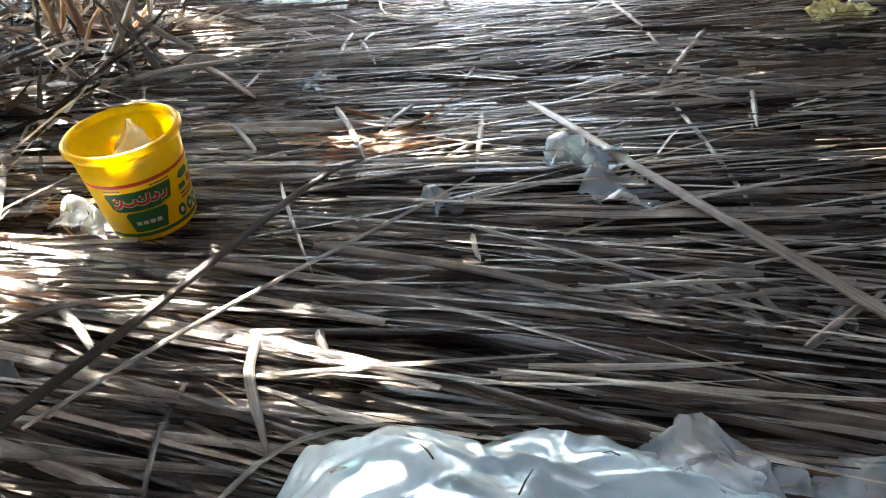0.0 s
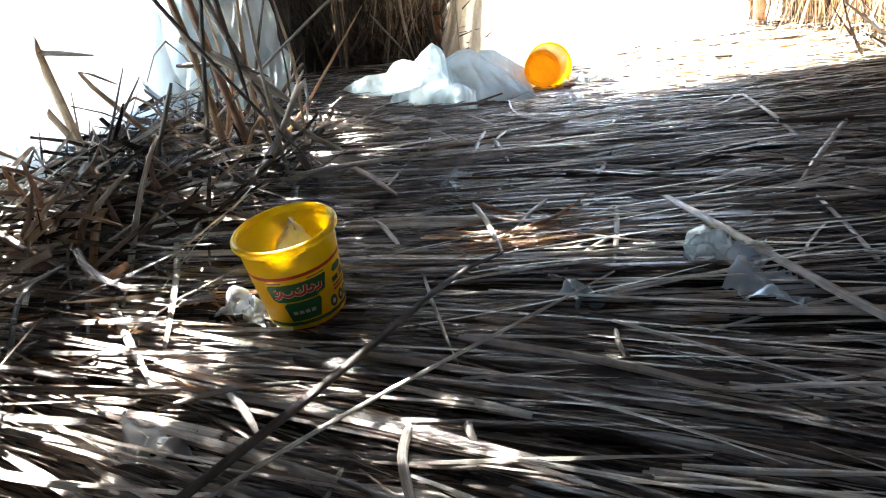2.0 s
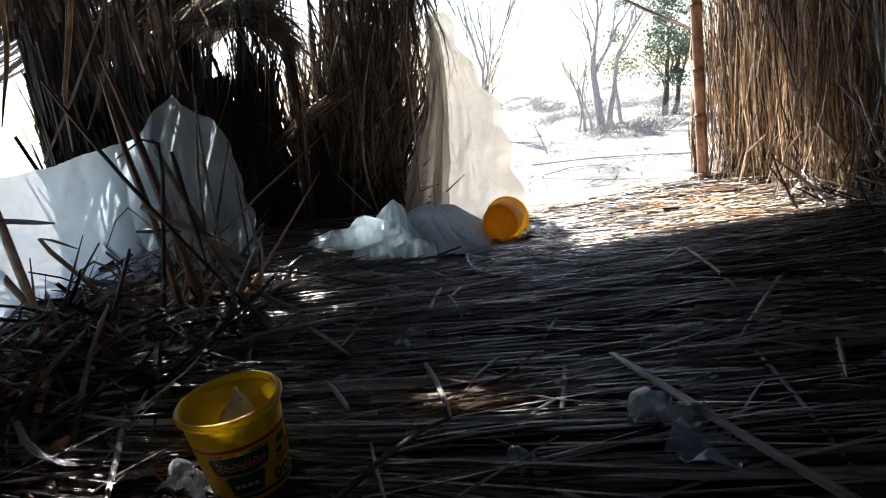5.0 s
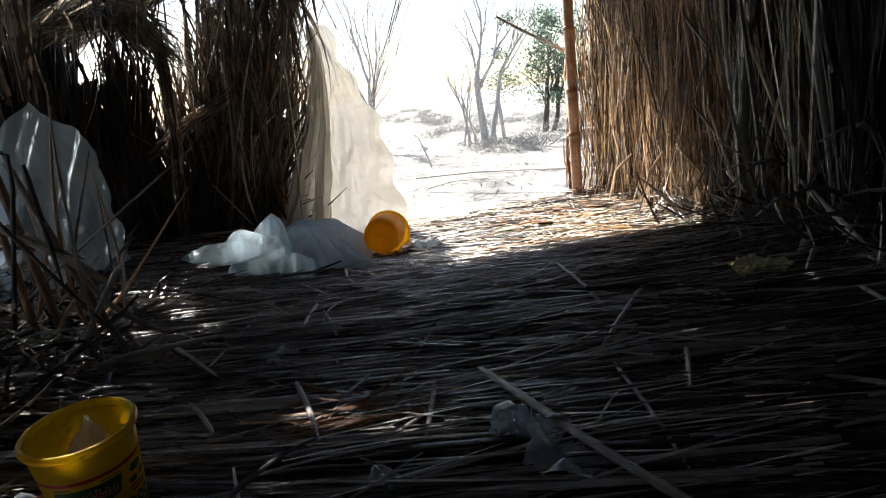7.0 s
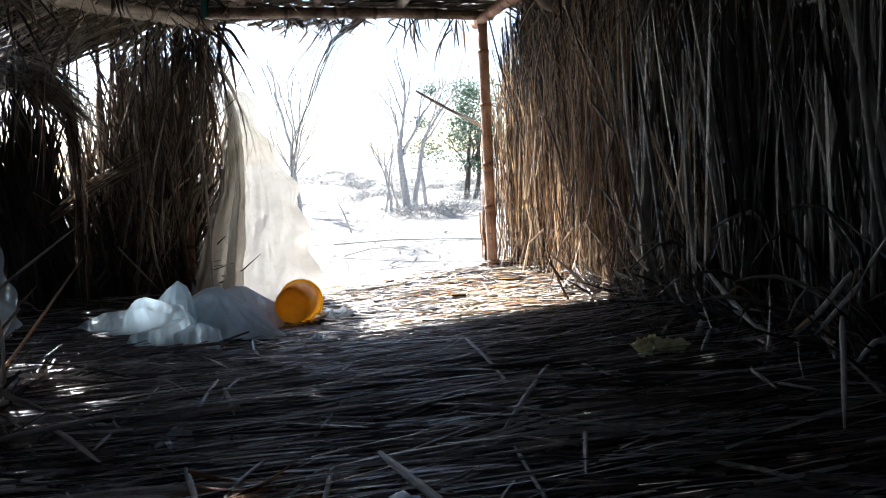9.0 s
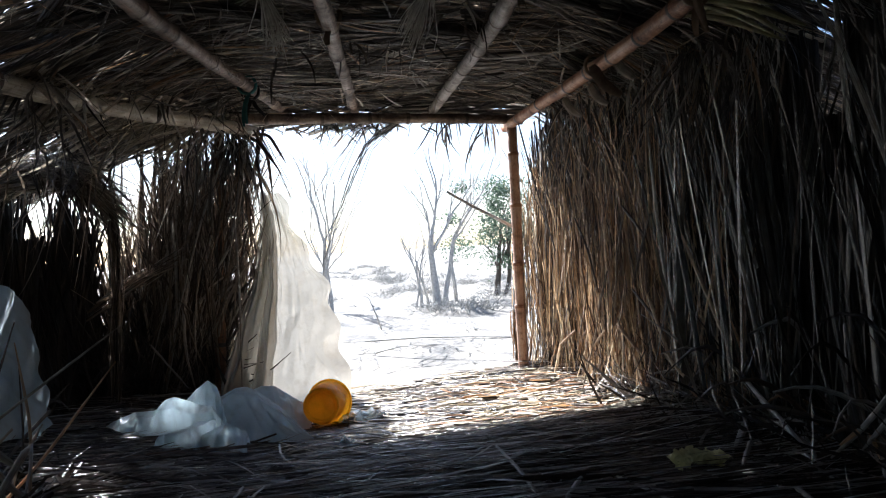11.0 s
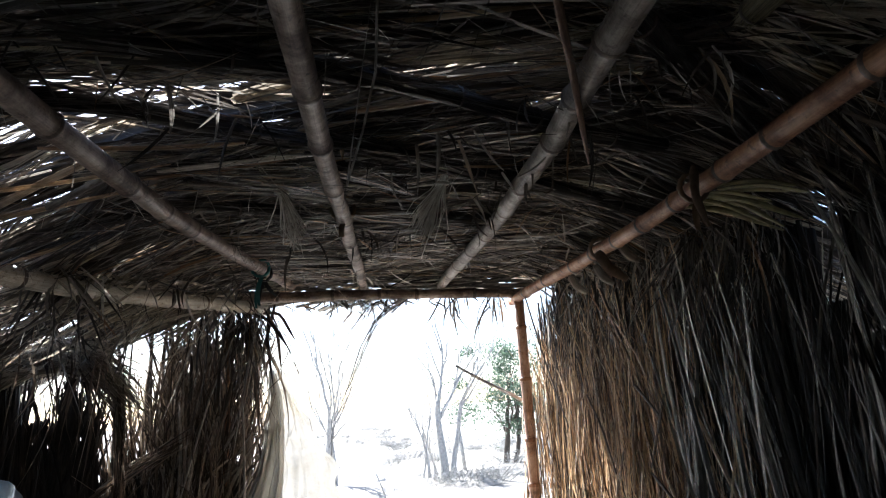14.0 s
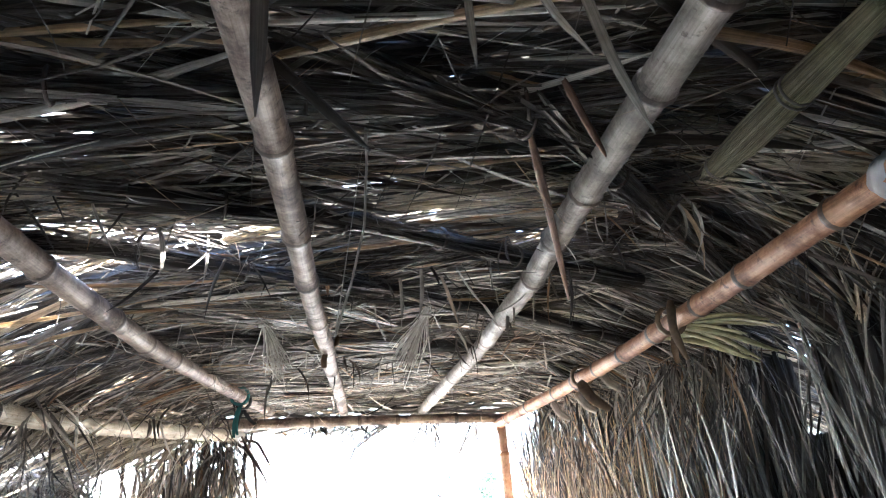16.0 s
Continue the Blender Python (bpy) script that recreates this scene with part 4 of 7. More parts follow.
bamboo("roof_pole", "smooth grey bamboo pole under the thatch", [(0.72, -0.7, 1.62), (0.715, 1.5, 1.625), (0.722, 2.1, 1.625), (0.695, 3.1, 1.63), (0.57, 4.98, 1.64)], 0.039, 0.031, 0.36, BAMBOO_GREY, 3)
bamboo("roof_pole", "reddish brown bamboo pole along the wall top", [(1.24, -0.7, 1.51), (1.235, 1.5, 1.51), (1.235, 2.3, 1.512), (1.215, 3.0, 1.512), (1.05, 4.98, 1.525)], 0.036, 0.031, 0.36, BAMBOO_RED, 4, 0.004)
bamboo("eave_pole", "pale tan bamboo pole at the low eave", [(-1.42, 1.6, 1.44), (-1.14, 2.95, 1.465), (-1.0, 3.55, 1.475), (-0.53, 4.74, 1.53)], 0.042, 0.036, 0.42, BAMBOO_PALE, 5)
bamboo("lintel", "reddish bamboo pole across the top of the doorway", [(-0.74, 4.76, 1.625), (0.2, 4.82, 1.595), (1.14, 4.86, 1.55)], 0.034, 0.03, 0.34, BAMBOO_TAN, 6, 0.004)
bamboo("door_post", "orange-brown bamboo post at the doorway", [(1.053, 4.84, -0.12), (1.066, 4.84, 1.52)], 0.035, 0.032, 0.36, BAMBOO_POST, 7, 0.003)
bamboo("door_post", "reddish bamboo post half buried in thatch", [(-0.82, 4.74, -0.12), (-0.73, 4.70, 1.58)], 0.034, 0.03, 0.4, BAMBOO_RED, 8, 0.003)


def bundle(name, label, pts, radius, n, mat, seed, ties=0, wmin=0.004, wmax=0.012, core=False):
    """A long bundle of blades tied along a line, with string round it."""
    r = np.random.default_rng(seed)
    P = np.asarray(pts, float)
    s = np.concatenate([[0], np.cumsum(np.linalg.norm(np.diff(P, axis=0), axis=1))])
    u = r.random(n) * s[-1]
    C = np.stack([np.interp(u, s, P[:, i]) for i in range(3)], -1)
    e = 0.02
    D = unit(np.stack([np.interp(u + e, s, P[:, i]) - np.interp(u - e, s, P[:, i]) for i in range(3)], -1)) + r.normal(0, 0.04, (n, 3))
    off = unit(r.normal(0, 1, (n, 3))) * radius * r.random((n, 1)) ** 0.6
    lots = [strips(C + off, D, unit(r.normal(0, 1, (n, 3))), r.uniform(0.25, 0.6, n) * min(1, s[-1]), r.uniform(wmin, wmax, n), r.normal(0, 0.02, n), r.normal(0, 0.02, n))]
    ob = tagged(new(name), label, "thatch bundle", "thatch bundles under the roof")
    child("leaves", joined("leaves", lots, mat), ob)["kind"] = "stuff"
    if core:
        # near-black core, so the spaces between the blades stay dark
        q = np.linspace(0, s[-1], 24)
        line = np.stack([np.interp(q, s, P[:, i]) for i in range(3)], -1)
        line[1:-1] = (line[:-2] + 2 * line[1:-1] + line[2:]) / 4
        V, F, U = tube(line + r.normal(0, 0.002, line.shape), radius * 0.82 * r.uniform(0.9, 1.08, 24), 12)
        child("core", mesh_of("core", V, F, [LEAF_SHADE_BLACK], U, True), ob)
    for i in range(ties):
        t = s[-1] * (i + 0.7) / (ties + 0.4)
        c = np.array([np.interp(t, s, P[:, k]) for k in range(3)])
        d = unit(np.array([np.interp(t + e, s, P[:, k]) - np.interp(t - e, s, P[:, k]) for k in range(3)]))
        A = unit(np.cross(d, (0, 0.1, 1)))
        B = np.cross(d, A)
        ring = [c + (A * math.cos(q) + B * math.sin(q)) * radius * 1.08 for q in np.linspace(0, 2 * math.pi, 13)]
        V, F, U = tube(ring, 0.004, 5, False)
        child("string", mesh_of("string", V, F, [LEAF_DARK], U), ob, "dark string tied round")
    return ob


CROSS = "dark bundle of blades tied across the poles"
bundle("thatch_bundle", CROSS, [(-1.1, 1.62, 1.61), (-0.56, 1.82, 1.655), (-0.44, 1.90, 1.66), (-0.2, 2.06, 1.66), (-0.06, 2.17, 1.66), (0.13, 2.25, 1.66), (0.31, 2.34, 1.66)], 0.028, 330, BUNDLED, 41, 5, core=True)
bundle("thatch_bundle", CROSS, [(-0.3, 1.58, 1.66), (0.09, 1.75, 1.66), (0.2, 1.79, 1.66), (0.35, 1.88, 1.66), (0.53, 2.01, 1.66), (0.73, 2.15, 1.66), (1.1, 2.3, 1.63)], 0.028, 330, BUNDLED, 42, 5, core=True)
bundle("thatch_bundle", "brown bundle of blades tied slantwise under the roof", [(0.30, 1.2, 1.675), (0.49, 1.30, 1.66), (0.64, 1.38, 1.66), (0.82, 1.61, 1.655), (1.06, 1.87, 1.645), (1.44, 2.25, 1.54)], 0.03, 360, BUNDLED, 43, 4)
bundle("thatch_bundle", CROSS, [(0.05, 2.2, 1.662), (0.31, 2.36, 1.665), (0.51, 2.56, 1.665), (0.74, 2.70, 1.665), (1.01, 2.88, 1.64), (1.38, 2.90, 1.53)], 0.028, 300, BUNDLED, 44, 4, core=True)
bundle("thatch_bundle", CROSS, [(-0.6, 1.15, 1.67), (0.16, 1.24, 1.675), (0.48, 1.28, 1.675), (0.8, 1.2, 1.68)], 0.03, 300, BUNDLED, 45, 3)
bundle("thatch_bundle", CROSS, [(-1.0, 2.75, 1.59), (-0.5, 2.8, 1.665), (0.15, 3.15, 1.675), (0.7, 3.3, 1.68)], 0.028, 300, BUNDLED, 49, 4, core=True)


def broom():
    """A hand broom of fine stalks: a tied bundle that opens a little towards its cut end."""
    r = np.random.default_rng(46)
    a, b_ = np.array([1.0, 0.98, 1.63]), np.array([0.95, 1.46, 1.60])
    d = b_ - a
    A = unit(np.cross(d, (0, 0, 1)))
    B = unit(np.cross(d, A))
    lots = []
    for i in range(230):
        q, s = r.uniform(0, 6.28), r.random() ** 0.5
        o = A * math.cos(q) + B * math.sin(q)
        f = [o * s * w for w in (0.024, 0.030, 0.033, 0.034, 0.024)]
        e = r.uniform(0.86, 1.03)
        lots.append(tube([a + f[0] - d * 0.1, a + d * 0.18 + f[1], a + d * 0.33 + f[2], a + d * 0.68 + f[3], a + d * e + f[4] + r.normal(0, 0.004, 3)], [0.0013, 0.0013, 0.0012, 0.0011, 0.0007], 3, False))
    ob = tagged(new("straw_broom"), "greenish straw hand broom tucked under the roof", "broom")
    child("bristles", joined("bristles", lots, BROOM), ob)["kind"] = "stuff"
    for t, w in ((0.36, 0.034), (0.39, 0.034), (0.93, 0.026)):
        ring = [a + d * t + (A * math.cos(q) + B * math.sin(q)) * w for q in np.linspace(0, 2 * math.pi, 17)]
        V, F, U = tube(ring, 0.003, 6, False)
        child("binding", mesh_of("binding", V, F, [BUNDLED], U, True), ob, "dark twisted leaf binding")


broom()


def tuft(label, base, tip, n, spread_, seed, loop=False):
    """Hanging tuft of pale fibres below a knot."""
    r = np.random.default_rng(seed)
    base, tip = np.array(base), np.array(tip)
    d = tip - base
    lots = []
    for i in range(n):
        e = d + r.normal(0, spread_, 3)
        q = r.normal(0, spread_ * 0.9, 3)
        pts = [base + r.normal(0, 0.006, 3), base + e * 0.35 + q * 0.4, base + e * 0.7 + q, base + e * r.uniform(0.8, 1.05) + (q if not loop else -q)]
        V, F, U = tube(pts, [0.0024, 0.0024, 0.002, 0.0014], 4, False)
        lots.append((V, F, U))
    ob = add("fibre_tuft", joined("fibre_tuft", lots, FIBRE), label, "fibre tuft", "tufts hanging from the ceiling")
    ring = [base + d * 0.12 + np.array([math.cos(q), math.sin(q), 0.2 * math.sin(q)]) * 0.022 for q in np.linspace(0, 2 * math.pi, 11)]
    V, F, U = tube(ring, 0.006, 5, False)
    child("knot", mesh_of("knot", V, F, [FIBRE], U), ob)


tuft("bushy tuft of pale plant fibre hanging from the ceiling", (0.43, 2.6, 1.66), (0.345, 2.80, 1.51), 70, 0.021, 51)
tuft("looped tuft of pale string hanging from the ceiling", (-0.14, 2.62, 1.66), (-0.11, 2.80, 1.51), 46, 0.024, 52, True)


# ---- single leaves and stems ----
def blade(name, label, pts, w, mat, category="leaf", group="", up=(0, 0, 1), fold=0.25, tip=0.3, flat=True):
    """One leaf blade along the given points."""
    P = np.asarray(pts, float)
    s = np.concatenate([[0], np.cumsum(np.linalg.norm(np.diff(P, axis=0), axis=1))])
    K = 9
    u = np.linspace(0, s[-1], K)
    Q = np.stack([np.interp(u, s, P[:, i]) for i in range(3)], -1)
    if len(P) > 2:
        Q[1:-1] = (Q[:-2] + 2 * Q[1:-1] + Q[2:]) / 4
    T = unit(np.gradient(Q, axis=0))
    S = unit(np.cross(T, np.asarray(up, float)))
    N = np.cross(S, T)
    k = np.interp(np.linspace(0, 1, K), [0, 0.1, 0.7, 1], [0.6, 1, 0.9, tip])[:, None] * w / 2
    th = 0.0012
    top_ = np.stack([Q - S * k, Q + N * (k * fold * 2 + th), Q + S * k], 1)
    low_ = np.stack([Q - S * k - N * th, Q + N * (k * fold * 2 - th), Q + S * k - N * th], 1)
    V = np.concatenate([top_, low_], 1).reshape(-1, 3)
    F = []
    ring = [0, 1, 2, 5, 4, 3]
    for i in range(K - 1):
        for a_, b_ in zip(ring, ring[1:] + ring[:1]):
            F.append((i * 6 + a_, i * 6 + b_, (i + 1) * 6 + b_, (i + 1) * 6 + a_))
    U = np.stack([np.tile([0, 0.5, 1, 0, 0.5, 1], K), np.repeat(u * 4, 6)], -1)
    return add(name, mesh_of(name, V, F, [mat], U), label, category, group)


def stem(name, label, pts, r0, r1, mat, category="stem", group=""):
    V, F, U = tube(pts, np.linspace(r0, r1, len(pts)), 7)
    return add(name, mesh_of(name, V, F, [mat], U, True), label, category, group)


LOOSE = "loose leaves on the floor"
STRAY = "stray pale leaf blade lying across the floor leaves"
blade("leaf_stalk", "long dark brown leaf stalk lying across the floor leaves", [(-0.47, 0.70, 0.075), (-0.386, 0.873, 0.08), (-0.316, 1.037, 0.082), (-0.17, 1.435, 0.08), (-0.12, 1.505, 0.06)], 0.016, LEAF_DARK, "stalk", LOOSE, fold=0.5)
blade("leaf_stalk", "thin grey leaf stalk lying across the floor leaves", [(-0.42, 0.79, 0.06), (-0.351, 0.867, 0.072), (-0.248, 0.987, 0.078), (-0.125, 1.12, 0.078), (0.087, 1.382, 0.068)], 0.0095, LEAF_PALE, "stalk", LOOSE, fold=0.2)
blade("leaf_stalk", "thin bent leaf stalk beside the plastic sheet", [(-0.175, 0.686, 0.055), (-0.133, 0.741, 0.065), (-0.068, 0.773, 0.065), (-0.009, 0.785, 0.055)], 0.008, LEAF_BLEACHED, "stalk", LOOSE)
blade("long_leaf", "long flat greyish leaf blade lying slantwise", [(0.221, 1.831, 0.045), (0.327, 1.527, 0.06), (0.415, 1.303, 0.062), (0.522, 1.093, 0.06), (0.60, 0.935, 0.05)], 0.026, LEAF_BLEACHED, "leaf", LOOSE, tip=1.0, fold=0.12)
PALE = [((-0.23, 1.87), (-0.12, 1.51), 0.014), ((-0.05, 1.89), (-0.12, 1.62), 0.012), ((0.11, 1.81), (0.09, 1.46), 0.013), ((0.09, 1.6), (0.0, 1.43), 0.012), ((0.08, 1.19), (0.09, 1.12), 0.009),
        ((0.79, 2.43), (0.5, 1.86), 0.018), ((0.57, 2.78), (0.63, 2.21), 0.016), ((0.88, 2.38), (0.97, 2.12), 0.014), ((0.54, 1.83), (0.54, 1.27), 0.011), ((0.72, 1.87), (0.65, 1.62), 0.012),
        ((0.43, 2.05), (0.52, 1.94), 0.012), ((-0.28, 2.58), (-0.28, 2.23), 0.014), ((-0.24, 2.46), (-0.17, 2.21), 0.014), ((-0.21, 2.56), (-0.23, 2.35), 0.012), ((-0.12, 0.96), (-0.1, 0.91), 0.012),
        ((0.39, 1.07), (0.45, 0.98), 0.019), ((0.44, 1.07), (0.48, 0.98), 0.016), ((0.47, 0.91), (0.64, 1.05), 0.014), ((0.51, 1.0), (0.55, 0.99), 0.015), ((-0.57, 1.01), (-0.39, 1.06), 0.014),
        ((-0.5, 1.04), (-0.4, 0.93), 0.014), ((0.02, 1.64), (0.11, 1.84), 0.012), ((0.06, 2.02), (0.1, 2.19), 0.016), ((1.31, 2.46), (1.53, 2.8), 0.018), ((1.57, 2.6), (1.38, 2.13), 0.02),
        ((-0.16, 1.17), (0.28, 1.02), 0.022), ((-0.31, 1.13), (0.27, 0.97), 0.02), ((-0.79, 2.56), (-1.13, 2.78), 0.018), ((-1.1, 2.97), (-0.83, 2.63), 0.016), ((1.46, 2.71), (1.26, 2.4), 0.016),
        ((1.4, 2.3), (1.39, 2.13), 0.02), ((1.44, 1.94), (1.62, 2.2), 0.014), ((1.56, 1.9), (1.43, 1.91), 0.013), ((-0.88, 2.42), (-0.59, 1.97), 0.016), ((0.74, 1.61), (0.94, 1.53), 0.016),
        ((1.42, 3.6), (1.28, 3.39), 0.02), ((-0.36, 1.61), (-0.47, 1.8), 0.013), ((-0.48, 2.0), (-0.46, 2.55), 0.012)]
for i, (p, q, w) in enumerate(PALE):
    rr = random.Random(i)
    zs = [float(floor_z(*p)), float(floor_z(*q))]
    m = ((p[0] + q[0]) / 2 + rr.uniform(-0.005, 0.005), (p[1] + q[1]) / 2, (zs[0] + zs[1]) / 2 + rr.uniform(0.04, 0.052))
    blade("stray_leaf", STRAY, [(*p, zs[0] + 0.042), m, (*q, zs[1] + 0.038)], w, LEAF_BLEACHED, "leaf", LOOSE)
blade("curled_leaf", "thin curled pale leaf lying on the floor leaves", [(-0.20, 0.96, 0.05), (-0.19, 0.87, 0.065), (-0.14, 0.75, 0.05)], 0.014, LEAF_BLEACHED, "leaf", LOOSE)

for pts, w in (([(-0.82, 1.55, 0.34), (-0.85, 1.55, 0.3), (-0.9, 1.55, 0.21), (-0.94, 1.55, 0.12), (-0.90, 1.44, 0.07), (-0.86, 1.34, 0.05)], 0.017), ([(-0.88, 1.34, 0.07), (-0.74, 1.17, 0.08), (-0.62, 1.04, 0.06)], 0.016), ([(-0.90, 1.66, 0.10), (-0.77, 1.41, 0.085), (-0.70, 1.25, 0.075), (-0.66, 1.14, 0.055)], 0.014),
               ([(-1.2, 1.63, 0.07), (-1.12, 1.70, 0.09), (-0.95, 1.67, 0.07)], 0.013), ([(-1.45, 1.9, 0.1), (-1.32, 1.94, 0.11), (-1.09, 1.86, 0.08)], 0.014), ([(-0.89, 1.24, 0.06), (-0.92, 1.40, 0.08), (-0.96, 1.5, 0.09)], 0.011),
               ([(-1.03, 1.25, 0.06), (-0.93, 1.26, 0.07), (-0.80, 1.27, 0.06)], 0.015), ([(-1.1, 1.5, 0.06), (-0.95, 1.38, 0.09), (-0.84, 1.2, 0.06)], 0.012), ([(-0.72, 1.9, 0.05), (-0.62, 1.84, 0.07), (-0.5, 1.83, 0.05)], 0.012)):
    blade("pale_leaf", "pale bleached leaf curving over the broken stalks", pts, w, LEAF_PALE, "leaf", LOOSE, up=(0.2, -0.5, 1), fold=0.2, tip=0.4)

for line, w in (([(0.872, 2.347), (0.947, 2.038)], 0.016), ([(0.637, 1.984), (0.787, 1.782)], 0.014), ([(0.915, 1.568), (1.0, 1.472), (1.053, 1.334)], 0.022), ([(0.722, 1.846), (0.637, 1.568)], 0.013), ([(1.23, 1.99), (1.2, 1.82)], 0.02), ([(1.33, 2.42), (1.27, 2.32), (1.2, 2.22)], 0.018), ([(1.23, 1.86), (1.27, 1.74)], 0.016)):
    blade("stray_leaf", STRAY, [(x, y, float(floor_z(x, y)) + (0.055 if i != 1 else 0.065)) for i, (x, y) in enumerate(line)], w, LEAF_BLEACHED, "leaf", LOOSE)
for pts, w in (([(1.45, 2.76, 0.27), (1.43, 2.58, 0.22), (1.40, 2.24, 0.13)], 0.022), ([(1.47, 1.92, 0.36), (1.45, 2.02, 0.24), (1.42, 2.14, 0.12)], 0.02), ([(1.47, 1.88, 0.34), (1.44, 2.03, 0.17)], 0.018), ([(1.40, 1.86, 0.26), (1.33, 1.75, 0.18), (1.2, 1.56, 0.1)], 0.018)):
    blade("stray_leaf", "pale broken leaf leaning from the wall foot to the floor", pts, w, LEAF_BLEACHED, "leaf", LOOSE, up=(-1, -0.3, 0.5))
# pale split slivers that stand a little proud of the mat
r13 = np.random.default_rng(241)
n = 420
x, y = r13.uniform(-0.1, 1.55, n), r13.uniform(0.75, 3.3, n)
a = np.radians(lay_angle(x, y) + r13.normal(5, 10, n))
lots = [strips(np.stack([x, y, floor_z(x, y) + r13.uniform(0.04, 0.058, n)], -1), np.stack([np.cos(a), np.sin(a), r13.normal(0, 0.035, n)], -1), unit(np.stack([0 * x, r13.normal(0.1, 0.35, n), 1 + 0 * x], -1)),
               r13.uniform(0.12, 0.6, n), r13.uniform(0.003, 0.011, n), r13.normal(0, 0.02, n), r13.normal(0, 0.012, n), 6, 0.25)]
add("leaf_slivers", joined("leaf_slivers", lots, LEAF_PALE), "pale split leaf slivers on the floor mat", "leaves", kind="stuff")

# heap of broken leaf stalks by the side opening
HEAP = "broken leaf stalks heaped by the side opening"
STUB = "broken upright dry leaf stalk in the heap"
r4 = np.random.default_rng(61)
TONES = (LEAF_ROOF_ONE, LEAF_WALL_ONE, LEAF_FLOOR_ONE, LEAF_ROOF_ONE, LEAF_BLEACHED)
for i, (pts, w, mt) in enumerate([
        ([(-0.86, 2.1, 0.03), (-0.93, 2.1, 0.36), (-1.0, 2.1, 0.72), (-1.05, 2.1, 0.9)], 0.026, LEAF_RUST), ([(-0.95, 2.1, 0.03), (-0.98, 2.1, 0.38), (-1.04, 2.1, 0.66), (-1.06, 2.1, 0.85)], 0.024, LEAF_ROOF_ONE),
        ([(-0.68, 2.05, 0.05), (-0.80, 2.1, 0.26), (-0.88, 2.1, 0.46), (-0.95, 2.1, 0.66)], 0.022, LEAF_ROOF_ONE), ([(-0.62, 2.1, 0.14), (-0.74, 2.1, 0.2), (-0.86, 2.1, 0.4), (-0.95, 2.1, 0.63)], 0.016, LEAF_FLOOR_ONE),
        ([(-0.80, 2.12, 0.03), (-0.85, 2.1, 0.3), (-0.84, 2.1, 0.55), (-0.80, 2.1, 0.76)], 0.012, LEAF_ROOF_ONE), ([(-0.74, 2.0, 0.04), (-0.77, 2.02, 0.3), (-0.79, 2.05, 0.62), (-0.80, 2.1, 0.82)], 0.01, LEAF_BLEACHED),
        ([(-0.98, 2.1, 0.25), (-0.75, 2.1, 0.42), (-0.46, 2.1, 0.62)], 0.008, LEAF_BLEACHED), ([(-1.2, 2.05, 0.85), (-1.05, 2.05, 0.6), (-0.86, 2.05, 0.33), (-0.66, 2.0, 0.12)], 0.012, LEAF_DARK),
        ([(-1.02, 2.1, 0.48), (-0.86, 2.1, 0.38), (-0.72, 2.1, 0.27)], 0.03, LEAF_ROOF_ONE), ([(-1.05, 2.1, 0.41), (-0.88, 2.1, 0.4), (-0.78, 2.08, 0.36)], 0.014, LEAF_DARK),
        ([(-0.90, 2.1, 0.62), (-0.88, 2.1, 0.45), (-0.84, 2.06, 0.3)], 0.016, LEAF_DARK), ([(-1.40, 2.0, 0.58), (-1.36, 2.0, 0.35), (-1.24, 1.9, 0.08)], 0.03, LEAF_WALL_ONE),
        ([(-1.46, 2.0, 0.50), (-1.36, 2.0, 0.49), (-1.22, 2.0, 0.47)], 0.016, LEAF_DARK), ([(-1.48, 2.0, 0.44), (-1.28, 1.95, 0.2), (-1.1, 1.85, 0.03)], 0.022, LEAF_ROOF_ONE),
        ([(-1.02, 2.0, 0.38), (-1.1, 1.98, 0.2), (-1.16, 1.92, 0.05)], 0.014, LEAF_ROOF_ONE), ([(-1.15, 1.95, 0.02), (-1.08, 1.72, 0.06), (-1.03, 1.6, 0.02)], 0.03, LEAF_BLEACHED),
        ([(-0.62, 2.1, 0.10), (-0.5, 1.95, 0.10), (-0.42, 1.88, 0.07)], 0.018, LEAF_FLOOR_ONE), ([(-1.02, 1.6, 0.05), (-0.88, 1.42, 0.03)], 0.02, LEAF_BLEACHED), ([(-0.96, 1.83, 0.05), (-0.92, 1.62, 0.07), (-0.86, 1.45, 0.03)], 0.014, LEAF_BLEACHED)]):
    blade("leaf_stalk", STUB, pts, w, mt, "stalk", HEAP, up=(0.2, -1, 0.3), fold=0.3)
for i in range(36):
    # stalks standing in two clumps, some snapped over
    left = i % 2
    bx, by = (r4.normal(-1.46, 0.07), r4.normal(1.9, 0.12)) if left else (r4.normal(-0.98, 0.09), r4.normal(2.25, 0.12))
    h = r4.uniform(0.18, 0.44) if left else r4.uniform(0.25, 0.72)
    s = r4.normal(0.1 if left else -0.1, 0.5)
    top_ = np.array([bx + s * h, by + r4.normal(0.05, 0.15) * h, h])
    low_ = np.array([bx, by, 0.02])
    pts = [low_, (low_ + top_) / 2 + r4.normal(0, 0.02, 3), top_]
    if i % 3 == 0:
        pts.append(top_ + np.array([r4.uniform(-0.16, 0.12), r4.normal(0, 0.06), -r4.uniform(0.02, 0.14)]))
    blade("leaf_stalk", STUB, pts, r4.uniform(0.007, 0.02), TONES[i % 5], "stalk", HEAP, up=(r4.normal(0, 0.5), -1, r4.normal(0, 0.3)), fold=0.25)
